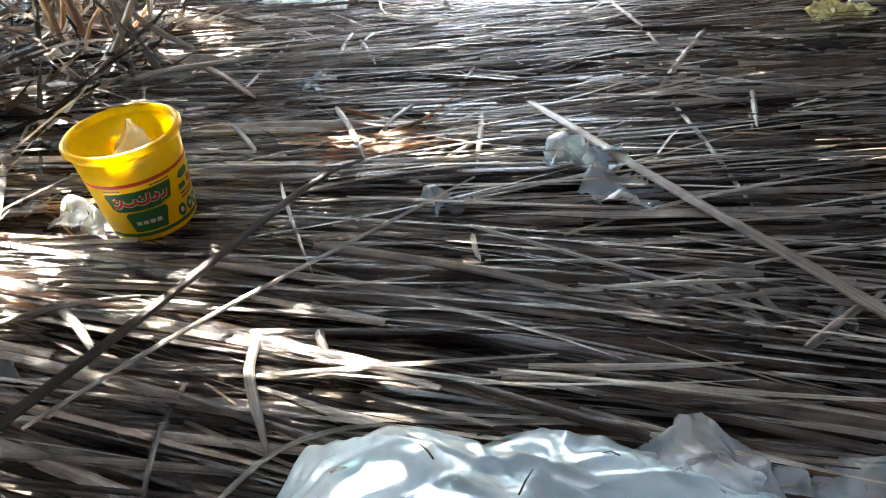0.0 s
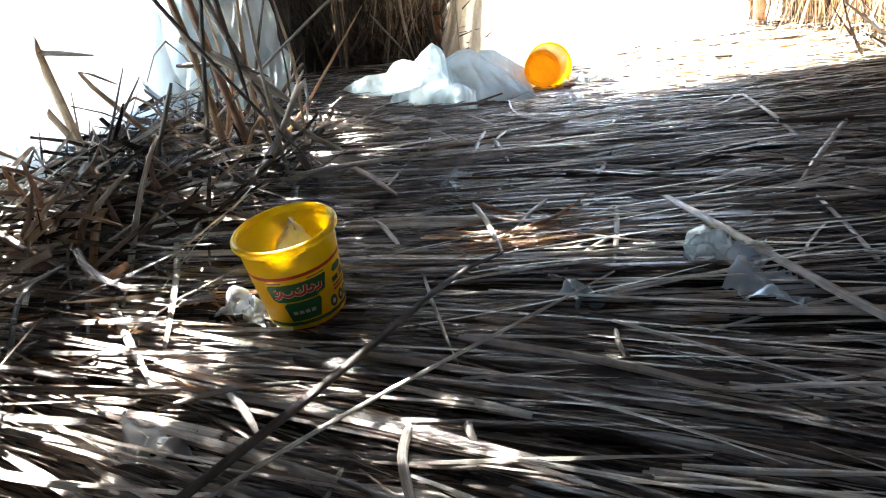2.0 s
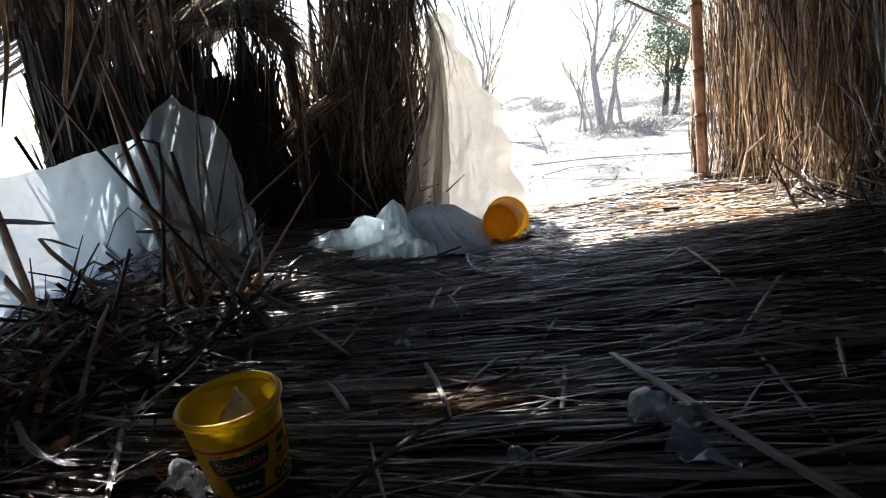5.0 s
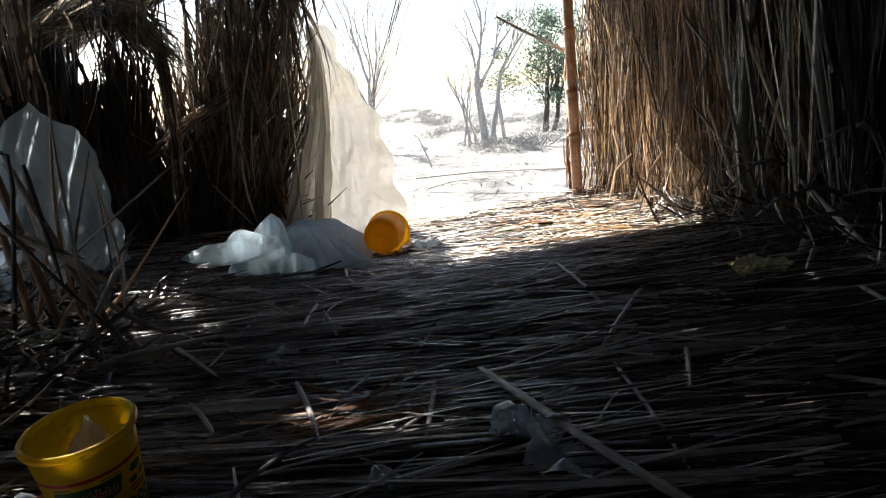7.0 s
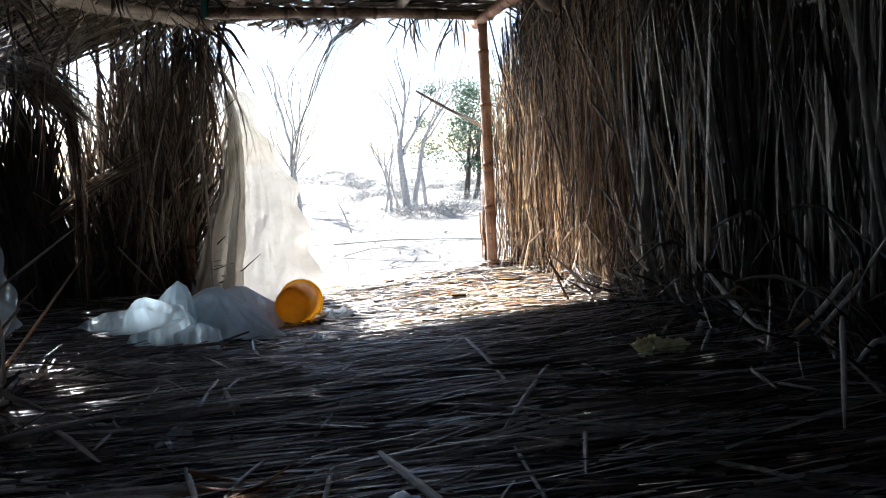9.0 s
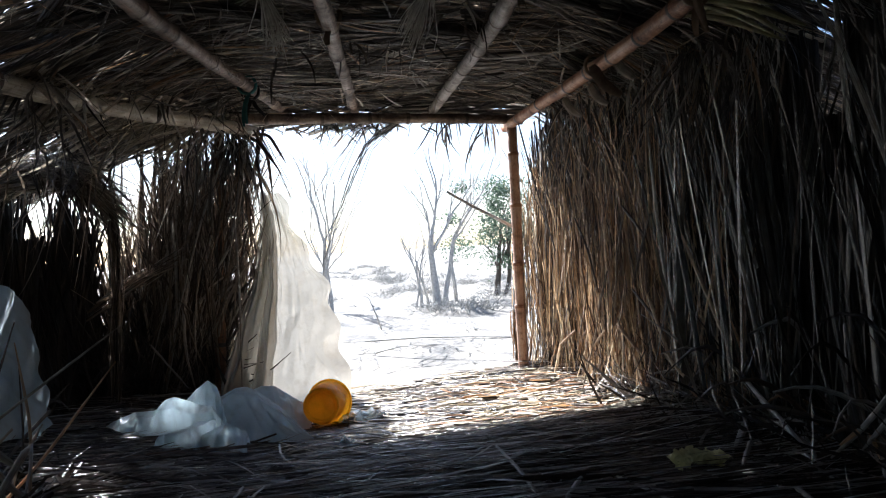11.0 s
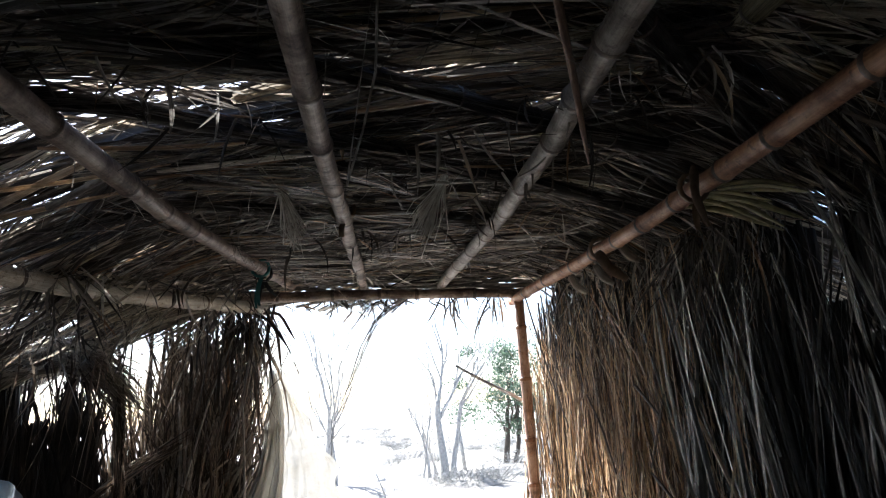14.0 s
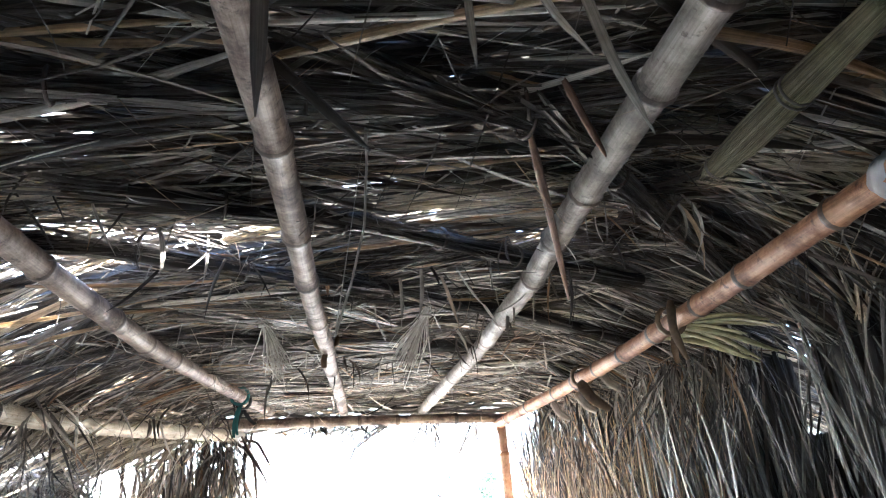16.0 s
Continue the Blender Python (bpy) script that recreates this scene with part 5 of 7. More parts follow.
for i in range(46):
    # broken stalks that lean over one another in front of the plastic
    bx, by = r4.uniform(-1.36, -0.98), r4.uniform(1.42, 1.85)
    h, s = r4.uniform(0.05, 0.22), r4.normal(0.15, 0.8)
    low_ = np.array([bx, by, float(floor_z(bx, by)) + 0.02])
    top_ = low_ + np.array([s * h, r4.normal(0, 0.25) * h, h])
    pts = [low_, (low_ + top_) / 2 + r4.normal(0, 0.025, 3), top_]
    if i % 3 == 0:
        pts.append(top_ + np.array([r4.uniform(-0.05, 0.2), r4.normal(0, 0.05), -r4.uniform(0.02, 0.12)]))
    blade("leaf_stalk", STUB, pts, r4.uniform(0.008, 0.022), (LEAF_RUST, LEAF_DARK, LEAF_ROOF_ONE, LEAF_BROWN_ONE, LEAF_BLEACHED)[i % 5], "stalk", HEAP, up=(r4.normal(0, 0.5), -1, r4.normal(0, 0.3)), fold=0.3)
for i in range(90):
    # flat broken pieces strewn round the clumps
    cx, cy = r4.uniform(-1.4, -0.62), r4.uniform(1.2, 2.3)
    if cx > -0.86 and cy < 1.75:
        continue
    a, ln = r4.uniform(0, 6.28), r4.uniform(0.12, 0.5)
    z0 = float(floor_z(cx, cy)) + r4.uniform(0.04, 0.1)
    d = np.array([math.cos(a), math.sin(a), r4.normal(0, 0.12)]) * ln / 2
    k = np.array([r4.normal(0, 0.03), r4.normal(0, 0.03), r4.uniform(0, 0.05)])
    blade("broken_leaf", "flat broken dry leaf strewn round the heap", [np.array([cx, cy, z0]) - d, np.array([cx, cy, z0]) + k, np.array([cx, cy, z0]) + d], r4.uniform(0.008, 0.026), TONES[i % 5], "leaf", "broken leaves round the heap", up=(r4.normal(0, 0.4), r4.normal(0, 0.4), 1), fold=0.15, tip=0.7)
for i in range(64):
    # bent broken blades leaning out from the foot of the long wall
    u = r4.uniform(0.38, 0.66) if i % 4 else r4.uniform(0.66, 0.9)
    x, y, t, _ = along(RIGHT_LINE, np.array([u]))
    x, y = float(x[0]) - r4.uniform(0.02, 0.12), float(y[0])
    z0 = float(floor_z(x, y))
    h, o, s = r4.uniform(0.1, 0.5) if i % 4 else r4.uniform(0.04, 0.13), r4.uniform(0.02, 0.22) if i % 4 else r4.uniform(0.02, 0.08), r4.normal(0, 0.16)
    pts = [(x + 0.04, y, z0 + 0.02), (x - o * 0.2, y + s * 0.5, z0 + h * 0.6), (x - o, y + s, z0 + h)]
    if i % 4 in (1, 3):
        pts.append((x - o - r4.uniform(0.03, 0.14), y + s * 1.4, z0 + h * r4.uniform(0.45, 0.9)))
    blade("bent_leaf", "bent dry leaf sticking out at the foot of the thatch wall", pts, r4.uniform(0.008, 0.024) if i % 4 else 0.01, (LEAF_WALL_ONE, LEAF_FLOOR_ONE, LEAF_BLEACHED)[i % 3], "leaf", "bent leaves along the wall foot", up=(-1, r4.normal(0, 0.5), 0.4), fold=0.2)
n = 900
x, y = np.minimum(-0.78, r4.normal(-1.12, 0.22, n)), np.clip(r4.normal(1.95, 0.4, n), 1.1, 2.55)
a = r4.uniform(0, 6.28, n)
lots = [strips(np.stack([x, y, floor_z(x, y) + r4.uniform(0, 0.14, n)], -1), np.stack([np.cos(a), np.sin(a), r4.normal(0, 0.35, n)], -1), unit(r4.normal(0, 1, (n, 3))),
               r4.uniform(0.15, 0.5, n), r4.uniform(0.006, 0.02, n), r4.normal(0, 0.04, n), r4.normal(0, 0.05, n))]
add("leaf_heap", joined("leaf_heap", lots, LEAF_FLOOR), "tangled heap of broken dry leaves by the side opening", "leaf heap", kind="stuff")
# tangle along the foot of the long wall
n = 460
u = r4.random(n) * 0.8
x, y, t, _ = along(RIGHT_LINE, u)
x = x - np.abs(r4.normal(0.08, 0.09, n))
a = r4.normal(1.2, 0.7, n)
lots = [strips(np.stack([x, y, floor_z(x, y) + r4.uniform(0.01, 0.12, n)], -1), np.stack([-np.cos(a) * 0.6, np.sin(a) * 0.6, np.abs(r4.normal(0.3, 0.4, n))], -1), unit(r4.normal(0, 1, (n, 3))),
               r4.uniform(0.15, 0.5, n), r4.uniform(0.006, 0.018, n), r4.normal(0, 0.05, n), r4.normal(0, 0.05, n))]
add("fallen_leaves", joined("fallen_leaves", lots, LEAF_FLOOR), "loose broken leaves along the foot of the thatch wall", "leaves", kind="stuff")


# ---- fringes that hang from the roof ----
def fringe(name, label, line, n, drop, lean, mat, seed):
    r = np.random.default_rng(seed)
    P = np.asarray(line, float)
    u = r.random(n)
    s = np.linspace(0, 1, len(P))
    C = np.stack([np.interp(u, s, P[:, i]) for i in range(3)], -1) + r.normal(0, 0.03, (n, 3))
    L = r.uniform(0.3, 1.0, n) * drop
    D = np.stack([r.normal(0, lean, n), r.normal(0, lean, n), -np.ones(n)], -1)
    D = unit(D)
    lots = [strips(C + D * L[:, None] / 2, D, unit(r.normal(0, 1, (n, 3))), L, r.uniform(0.004, 0.014, n), r.normal(0, 0.08, n), r.normal(0, 0.06, n), 6, tip=0.1)]
    return add(name, joined(name, lots, mat), label, "thatch fringe", kind="stuff")


fringe("lintel_fringe", "ragged dry leaf ends hanging over the doorway", [(-0.7, 4.85, 1.60), (0.2, 4.92, 1.60), (1.1, 4.98, 1.56)], 70, 0.14, 1.1, LEAF_ROOF, 71)
fringe("lintel_sprig", "sprig of drooping dry leaves under the lintel", [(0.62, 4.86, 1.56), (0.68, 4.86, 1.56)], 26, 0.3, 0.3, LEAF_ROOF, 76)
fringe("lintel_sprig", "sprig of drooping dry leaves under the lintel", [(0.86, 4.88, 1.55), (0.92, 4.9, 1.54)], 20, 0.34, 0.3, LEAF_ROOF, 77)
fringe("lintel_tuft", "matted tuft of dry leaves bulging under the lintel", [(-0.16, 4.9, 1.6), (0.08, 4.9, 1.555), (0.34, 4.9, 1.6)], 190, 0.16, 1.7, LEAF_ROOF, 79)


def spray(label, pts, n, spread_, seed):
    """A drooping bunch of thin strands that follow one bent line and part towards its end."""
    r = np.random.default_rng(seed)
    P = np.asarray(pts, float)
    lots = []
    for i in range(n):
        q = r.normal(0, 1, 3) * spread_
        e = int(r.integers(len(P) // 2, len(P) + 1))
        w = np.linspace(0.25, 1.0, len(P))[:e, None]
        lots.append(tube(P[:e] + q * w + r.normal(0, 0.007, (e, 3)), np.linspace(0.0026, 0.0012, e), 4, False))
    add("leaf_spray", joined("leaf_spray", lots, LEAF_ROOF), label, "leaf spray", "leaf sprays over the doorway")


spray("thin drooping spray of dry leaf strands over the doorway", [(0.36, 4.86, 1.58), (0.24, 4.80, 1.50), (0.14, 4.76, 1.41), (0.05, 4.74, 1.25), (-0.03, 4.72, 1.04), (-0.11, 4.70, 0.86), (-0.15, 4.70, 0.73), (-0.15, 4.70, 0.62)], 15, 0.042, 171)
spray("loose strands of a dry leaf over the doorway", [(0.12, 4.86, 1.56), (0.05, 4.80, 1.46), (-0.04, 4.78, 1.34), (-0.12, 4.76, 1.18), (-0.16, 4.76, 1.0)], 7, 0.05, 174)
spray("thin drooping spray of dry leaf strands over the doorway", [(-0.50, 4.64, 1.53), (-0.42, 4.64, 1.36), (-0.34, 4.64, 1.2), (-0.27, 4.64, 1.0), (-0.22, 4.64, 0.78)], 8, 0.035, 172)
spray("thin drooping spray of dry leaf strands over the doorway", [(-0.62, 4.62, 1.53), (-0.55, 4.62, 1.43), (-0.51, 4.62, 1.32), (-0.49, 4.62, 1.2)], 34, 0.05, 173)
ARCH = [(-1.98, 4.28, 1.08), (-1.86, 4.28, 1.2), (-1.72, 4.28, 1.27), (-1.5, 4.28, 1.29), (-1.36, 4.28, 1.23), (-1.27, 4.3, 1.12)]
LEG = [(-1.40, 4.28, 1.25), (-1.28, 4.3, 1.12), (-1.24, 4.32, 0.93), (-1.26, 4.36, 0.6), (-1.30, 4.4, 0.1)]
bundle("thatch_arch", "bent bundle of matted thatch arching over a hollow", ARCH, 0.11, 900, LEAF_EAVE, 48, 0, 0.004, 0.014)
bundle("thatch_arch", "thin bundle of dark thatch beside the hollow", LEG, 0.038, 200, LEAF_COLUMN, 248, 0, 0.004, 0.012)
fringe("arch_fringe", "dry leaves hanging loose in front of the dark hollow", [(-1.62, 3.9, 1.3), (-1.5, 4.2, 1.3), (-1.36, 4.2, 1.26), (-1.28, 4.25, 1.2)], 46, 0.7, 0.3, LEAF_COLUMN, 80)
bundle("thatch_shock", "broken bundle of dark thatch slanting across the wall", [(-1.38, 4.48, 0.56), (-1.18, 4.5, 0.68), (-0.98, 4.5, 0.78)], 0.05, 60, LEAF_COLUMN, 50, 0, 0.007, 0.018)
fringe("jamb_fringe", "shaggy leaf ends hanging beside the doorway", [(-0.85, 4.62, 1.52), (-0.6, 4.62, 1.52), (-0.54, 4.62, 1.4)], 130, 0.75, 0.22, LEAF_ROOF, 72)
fringe("eave_fringe", "long dry leaves hanging from the low eave", [(-0.75, 4.45, 1.5), (-1.1, 3.8, 1.44), (-1.3, 3.4, 1.4)], 60, 0.4, 0.4, LEAF_ROOF, 73)
fringe("pole_fringe", "shaggy dry leaves hanging round the eave pole", [(-1.12, 3.0, 1.52), (-1.05, 3.3, 1.53), (-0.62, 4.65, 1.62)], 100, 0.42, 0.6, LEAF_ROOF, 78)
n = 230
r8 = np.random.default_rng(79)
u = 0.3 + 0.7 * r8.random(n)
E = np.stack([-1.25 + 0.65 * u, 2.5 + 2.2 * u, 1.50 + 0.09 * u], -1) + r8.normal(0, 0.025, (n, 3))
D = unit(np.array([-0.72, -0.5, -0.34]) + r8.normal(0, 0.2, (n, 3)))
L = r8.uniform(0.25, 0.75, n)
add("eave_thatch", joined("eave_thatch", [strips(E + D * L[:, None] / 2, D, unit(r8.normal(0, 1, (n, 3))), L, r8.uniform(0.006, 0.02, n), r8.normal(0, 0.05, n), r8.normal(0, 0.05, n), 6, tip=0.15)], LEAF_EAVE),
    "dry leaves slanting down from the eave pole with gaps of daylight", "thatch fringe", kind="stuff")
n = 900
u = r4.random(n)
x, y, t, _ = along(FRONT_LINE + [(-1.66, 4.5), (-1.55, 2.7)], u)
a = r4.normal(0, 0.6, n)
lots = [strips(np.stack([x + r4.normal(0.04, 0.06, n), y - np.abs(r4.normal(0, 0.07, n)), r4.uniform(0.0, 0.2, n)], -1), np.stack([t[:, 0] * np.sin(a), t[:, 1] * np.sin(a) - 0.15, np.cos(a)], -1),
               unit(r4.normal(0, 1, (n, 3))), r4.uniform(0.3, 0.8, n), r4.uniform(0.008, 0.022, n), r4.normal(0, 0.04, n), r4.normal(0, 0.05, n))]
add("wall_foot_leaves", joined("wall_foot_leaves", lots, LEAF_OLD_SHADED), "dark leaf ends packed along the foot of the thatch", "leaves", kind="stuff")
fringe("wall_fringe", "dry leaf ends drooping from the roof along the wall", [(1.25, 4.7, 1.55), (1.45, 3.2, 1.5), (1.53, 2.5, 1.46)], 290, 0.5, 0.3, LEAF_ROOF, 74)
fringe("wall_fringe", "dry leaf ends drooping from the roof along the wall", [(1.56, 1.95, 1.45), (1.6, 0.8, 1.42)], 130, 0.5, 0.3, LEAF_ROOF, 84)
r9 = np.random.default_rng(85)
for i in range(13):
    a = np.array([1.27 + r9.uniform(-0.03, 0.05), 2.55 + r9.uniform(-0.2, 0.15), 1.50 + r9.uniform(0, 0.04)])
    e = a + np.array([r9.uniform(0.16, 0.30), r9.uniform(-0.28, -0.08), -r9.uniform(0.05, 0.16)])
    blade("olive_leaf", "broad olive-coloured leaf slanting from the pole to the wall", [a, (a + e) / 2 + [0, 0, 0.02], e], r9.uniform(0.014, 0.03), LEAF_OLIVE, "leaf", "olive leaves above the wall", up=(0.2, -0.6, -0.7), fold=0.15, tip=0.3)
for x, y, z in ((1.21, 3.55, 1.38), (1.19, 3.95, 1.40), (1.22, 3.2, 1.42)):
    blade("leaf_sheath", "curled pale sheath hanging under the pole", [(x, y, z + 0.1), (x + 0.02, y - 0.02, z + 0.04), (x + 0.07, y - 0.03, z)], 0.05, LEAF_BLEACHED, "leaf sheath", "dangling leaves under the ceiling", up=(0.2, -1, 0.2), fold=0.5, tip=0.5)
fringe("ceiling_strands", "single dry strands dangling from the ceiling", [(-0.7, 1.3, 1.66), (0.2, 2.4, 1.68), (1.0, 1.6, 1.66), (0.3, 3.6, 1.68)], 110, 0.2, 0.5, LEAF_ROOF, 75)
fringe("pole_strips", "dark dry strips dangling from the roof poles", [(-1.1, 3.0, 1.5), (-0.6, 4.6, 1.6), (-0.5, 3.6, 1.64), (0.1, 3.4, 1.66), (0.7, 3.0, 1.66)], 46, 0.2, 0.3, LEAF_OLD_SHADED, 86)
HANG = "dangling leaves under the ceiling"
blade("hanging_leaf", "broken brown stalk hanging from the ceiling", [(0.528, 1.32, 1.63), (0.66, 1.7, 1.60), (0.83, 2.22, 1.56)], 0.026, LEAF_RUST, "leaf", HANG, up=(0.6, -0.5, -0.6))
blade("hanging_leaf", "pale pointed leaf hanging close under the roof", [(0.52, 0.93, 1.70), (0.56, 0.95, 1.55), (0.607, 0.96, 1.43)], 0.024, LEAF_BLEACHED, "leaf", HANG, up=(0.3, -1, 0), tip=0.08)
blade("hanging_leaf", "curved pale leaf hanging under the roof", [(0.42, 0.86, 1.70), (0.46, 0.9, 1.60), (0.515, 0.9, 1.52)], 0.018, LEAF_BLEACHED, "leaf", HANG, up=(0.3, -1, 0), tip=0.08)
blade("hanging_leaf", "short pale leaf hanging under the roof", [(0.345, 0.88, 1.68), (0.349, 0.9, 1.58), (0.351, 0.9, 1.50)], 0.013, LEAF_BLEACHED, "leaf", HANG, up=(0.1, -1, 0), tip=0.08)
blade("hanging_leaf", "broad grey leaf hanging slantwise from the ceiling", [(0.05, 1.08, 1.66), (0.13, 1.1, 1.58), (0.21, 1.1, 1.49)], 0.022, LEAF_ROOF_ONE, "leaf", HANG, up=(0.2, -1, 0.1), tip=0.2)
stem("hanging_string", "thin brown string hanging from the ceiling", [(0.212, 1.35, 1.68), (0.21, 1.35, 1.60), (0.2, 1.352, 1.47), (0.172, 1.35, 1.36), (0.14, 1.345, 1.26)], 0.0028, 0.002, LEAF_PALE, "string", HANG)
blade("hanging_leaf", "dark strip hanging in front of the pole", [(0.085, 0.78, 1.64), (0.081, 0.8, 1.53), (0.075, 0.81, 1.38)], 0.022, LEAF_DARK, "leaf", HANG, up=(0.1, -1, 0.2), tip=0.08)
blade("hanging_leaf", "brown stalk end poking down beside the grey pole", [(0.56, 1.17, 1.66), (0.62, 1.26, 1.63), (0.69, 1.36, 1.60)], 0.018, LEAF_RUST, "leaf", HANG, up=(0.6, -0.5, -0.6))
for i, (p, q, w) in enumerate([((-0.62, 1.05), (0.0, 1.02), 0.017), ((-0.05, 1.03), (0.62, 1.0), 0.016), ((-0.6, 1.32), (0.02, 1.10), 0.026), ((-0.55, 1.22), (0.05, 1.29), 0.022), ((0.05, 1.12), (0.7, 0.92), 0.022),
                               ((-0.7, 1.5), (-0.1, 1.35), 0.024), ((0.75, 1.05), (1.2, 1.15), 0.026), ((0.3, 0.8), (1.1, 0.88), 0.03), ((-0.5, 2.45), (0.3, 2.3), 0.026), ((-0.9, 2.5), (-0.3, 2.3), 0.03), ((-1.0, 2.35), (-0.5, 2.2), 0.03)]):
    rr = random.Random(300 + i)
    blade("roof_leaf", "broad dry leaf lying under the roof thatch", [(*p, float(roof_z(p[0])) - 0.025), ((p[0] + q[0]) / 2, (p[1] + q[1]) / 2 + rr.uniform(-0.03, 0.03), float(roof_z((p[0] + q[0]) / 2)) - 0.03),
                                                                  (*q, float(roof_z(q[0])) - 0.02)], w, LEAF_ROOF_ONE, "leaf", "broad leaves of the roof", up=(0, -0.3, -1), fold=0.15)
for i, (p, q, w) in enumerate([((-1.15, 2.35), (-0.55, 2.62), 0.03), ((-1.0, 2.2), (-0.45, 2.42), 0.024), ((-0.72, 2.12), (-0.1, 2.25), 0.022), ((-0.3, 2.3), (0.15, 2.12), 0.024), ((-0.15, 2.42), (0.45, 2.2), 0.028), ((0.12, 2.08), (0.62, 1.93), 0.022),
                               ((0.3, 2.02), (0.66, 1.98), 0.018), ((-0.6, 2.55), (0.02, 2.38), 0.02), ((0.22, 1.86), (0.6, 1.84), 0.02), ((-1.3, 2.75), (-0.75, 2.9), 0.026), ((-0.42, 1.98), (-0.1, 2.08), 0.014), ((0.05, 1.62), (0.6, 1.52), 0.018)]):
    rr = random.Random(400 + i)
    zs = [float(roof_z(p[0])) - 0.005, float(roof_z(q[0])) - 0.012]
    blade("tan_leaf", "tan leaf glowing where light falls through the roof", [(*p, zs[0]), ((p[0] + q[0]) / 2, (p[1] + q[1]) / 2 + rr.uniform(-0.02, 0.02), sum(zs) / 2 - 0.008), (*q, zs[1])], w, LEAF_TAN, "leaf", "tan leaves of the roof", up=(0, -0.3, -1), fold=0.2)
blade("leaf_sheath", "curled brown sheath hanging below the pole", [(1.06, 3.0, 1.44), (1.10, 3.0, 1.37), (1.17, 3.0, 1.32)], 0.05, LEATHER, "leaf sheath", HANG, up=(0.2, -1, 0), tip=0.5)
blade("leaf_sheath", "torn brown sheath wound round the pole", [(1.19, 2.3, 1.56), (1.17, 2.28, 1.46), (1.2, 2.28, 1.36)], 0.035, LEATHER, "leaf sheath", HANG, up=(0.2, -1, 0), tip=0.3)
CROSS = "stalks leaning across the thatch"
for pts in ([(1.07, 4.68, 1.54), (1.11, 4.48, 1.13), (1.16, 4.23, 0.71)], [(1.21, 3.97, 0.88), (1.23, 3.83, 0.72), (1.25, 3.74, 0.5)], [(1.30, 3.47, 0.91), (1.34, 3.29, 0.76)], [(1.31, 3.42, 0.53), (1.38, 3.08, 0.3)],
            [(1.35, 3.25, 0.86), (1.31, 3.41, 0.55)], [(1.27, 3.65, 0.61), (1.25, 3.76, 0.41)], [(1.26, 3.69, 1.39), (1.30, 3.49, 1.02)], [(1.38, 3.07, 0.12), (1.42, 2.86, 0.32)]):
    blade("leaning_stalk", "dark dry stalk leaning across the tan reeds", pts, 0.016, LEAF_DARK, "stalk", CROSS, up=(-1, -0.3, 0), tip=0.6)
for pts in ([(1.15, 4.21, 0.19), (1.19, 4.01, 0.29)], [(1.35, 3.17, 0.27), (1.37, 3.03, 0.20)], [(1.20, 3.88, 0.10), (1.23, 3.80, 0.24), (1.26, 3.7, 0.32)], [(1.28, 3.58, 0.36), (1.32, 3.39, 0.25)], [(1.33, 3.28, 0.51), (1.36, 3.11, 0.22)], [(1.43, 2.77, 0.37), (1.38, 3.0, 0.76)]):
    blade("leaning_stalk", "pale broken stalk leaning on the foot of the reeds", pts, 0.018, LEAF_TAN, "stalk", CROSS, up=(-1, -0.4, 0.3), tip=0.7)
for pts in ([(-0.69, 4.58, 1.36), (-0.83, 4.56, 1.01), (-1.0, 4.56, 0.45)], [(-0.63, 4.5, 1.0), (-0.62, 4.48, 0.59), (-0.64, 4.48, 0.0)], [(-1.14, 4.5, 0.31), (-0.92, 4.42, 0.06)], [(-0.55, 4.56, 1.42), (-0.62, 4.55, 1.1), (-0.70, 4.56, 0.7)]):
    blade("leaning_stalk", "long pale stalk hanging across the brown thatch", pts, 0.013, LEAF_BLEACHED, "stalk", CROSS, up=(0.3, -1, 0), tip=0.5)
for pts in ([(-0.52, 4.66, 1.53), (-0.44, 4.62, 1.38), (-0.42, 4.60, 1.12)], [(-0.58, 4.66, 1.52), (-0.47, 4.62, 1.43), (-0.36, 4.60, 1.25)], [(-0.6, 4.66, 1.5), (-0.61, 4.6, 1.29), (-0.53, 4.6, 0.94)], [(-0.64, 4.66, 1.5), (-0.58, 4.6, 1.19), (-0.55, 4.6, 0.74)],
            [(-0.53, 4.66, 1.5), (-0.43, 4.62, 1.5), (-0.33, 4.60, 1.31)], [(-0.46, 4.68, 1.55), (-0.49, 4.64, 1.41), (-0.54, 4.62, 1.22)], [(-0.5, 4.68, 1.53), (-0.5, 4.62, 1.3), (-0.47, 4.6, 1.05)], [(-0.7, 4.64, 1.5), (-0.74, 4.58, 1.2), (-0.68, 4.56, 0.9)]):
    blade("drooping_leaf", "dark drooping leaf at the head of the brown thatch column", pts, 0.02, LEAF_BROWN_ONE, "leaf", "leaves drooping from the column", up=(0.3, -1, 0), tip=0.12)
for pts, w in (([(-1.3, 2.02, 1.34), (-1.3, 2.02, 0.97), (-1.3, 1.96, 0.88), (-1.3, 1.89, 0.81)], 0.022), ([(-1.3, 2.1, 1.34), (-1.3, 2.1, 0.97), (-1.3, 2.04, 0.85), (-1.3, 1.99, 0.74)], 0.018), ([(-1.3, 2.5, 1.3), (-1.3, 2.38, 0.99), (-1.3, 2.28, 0.82), (-1.3, 2.27, 0.65)], 0.022), ([(-1.3, 2.66, 1.34), (-1.3, 2.61, 1.0), (-1.3, 2.48, 0.82), (-1.3, 2.37, 0.71)], 0.02)):
    blade("hanging_leaf", "pale brown strip hanging at the edge of the side opening", pts, w, LEAF_TAN, "leaf", "strips hanging over the side opening", up=(1, -0.3, 0), tip=0.2)



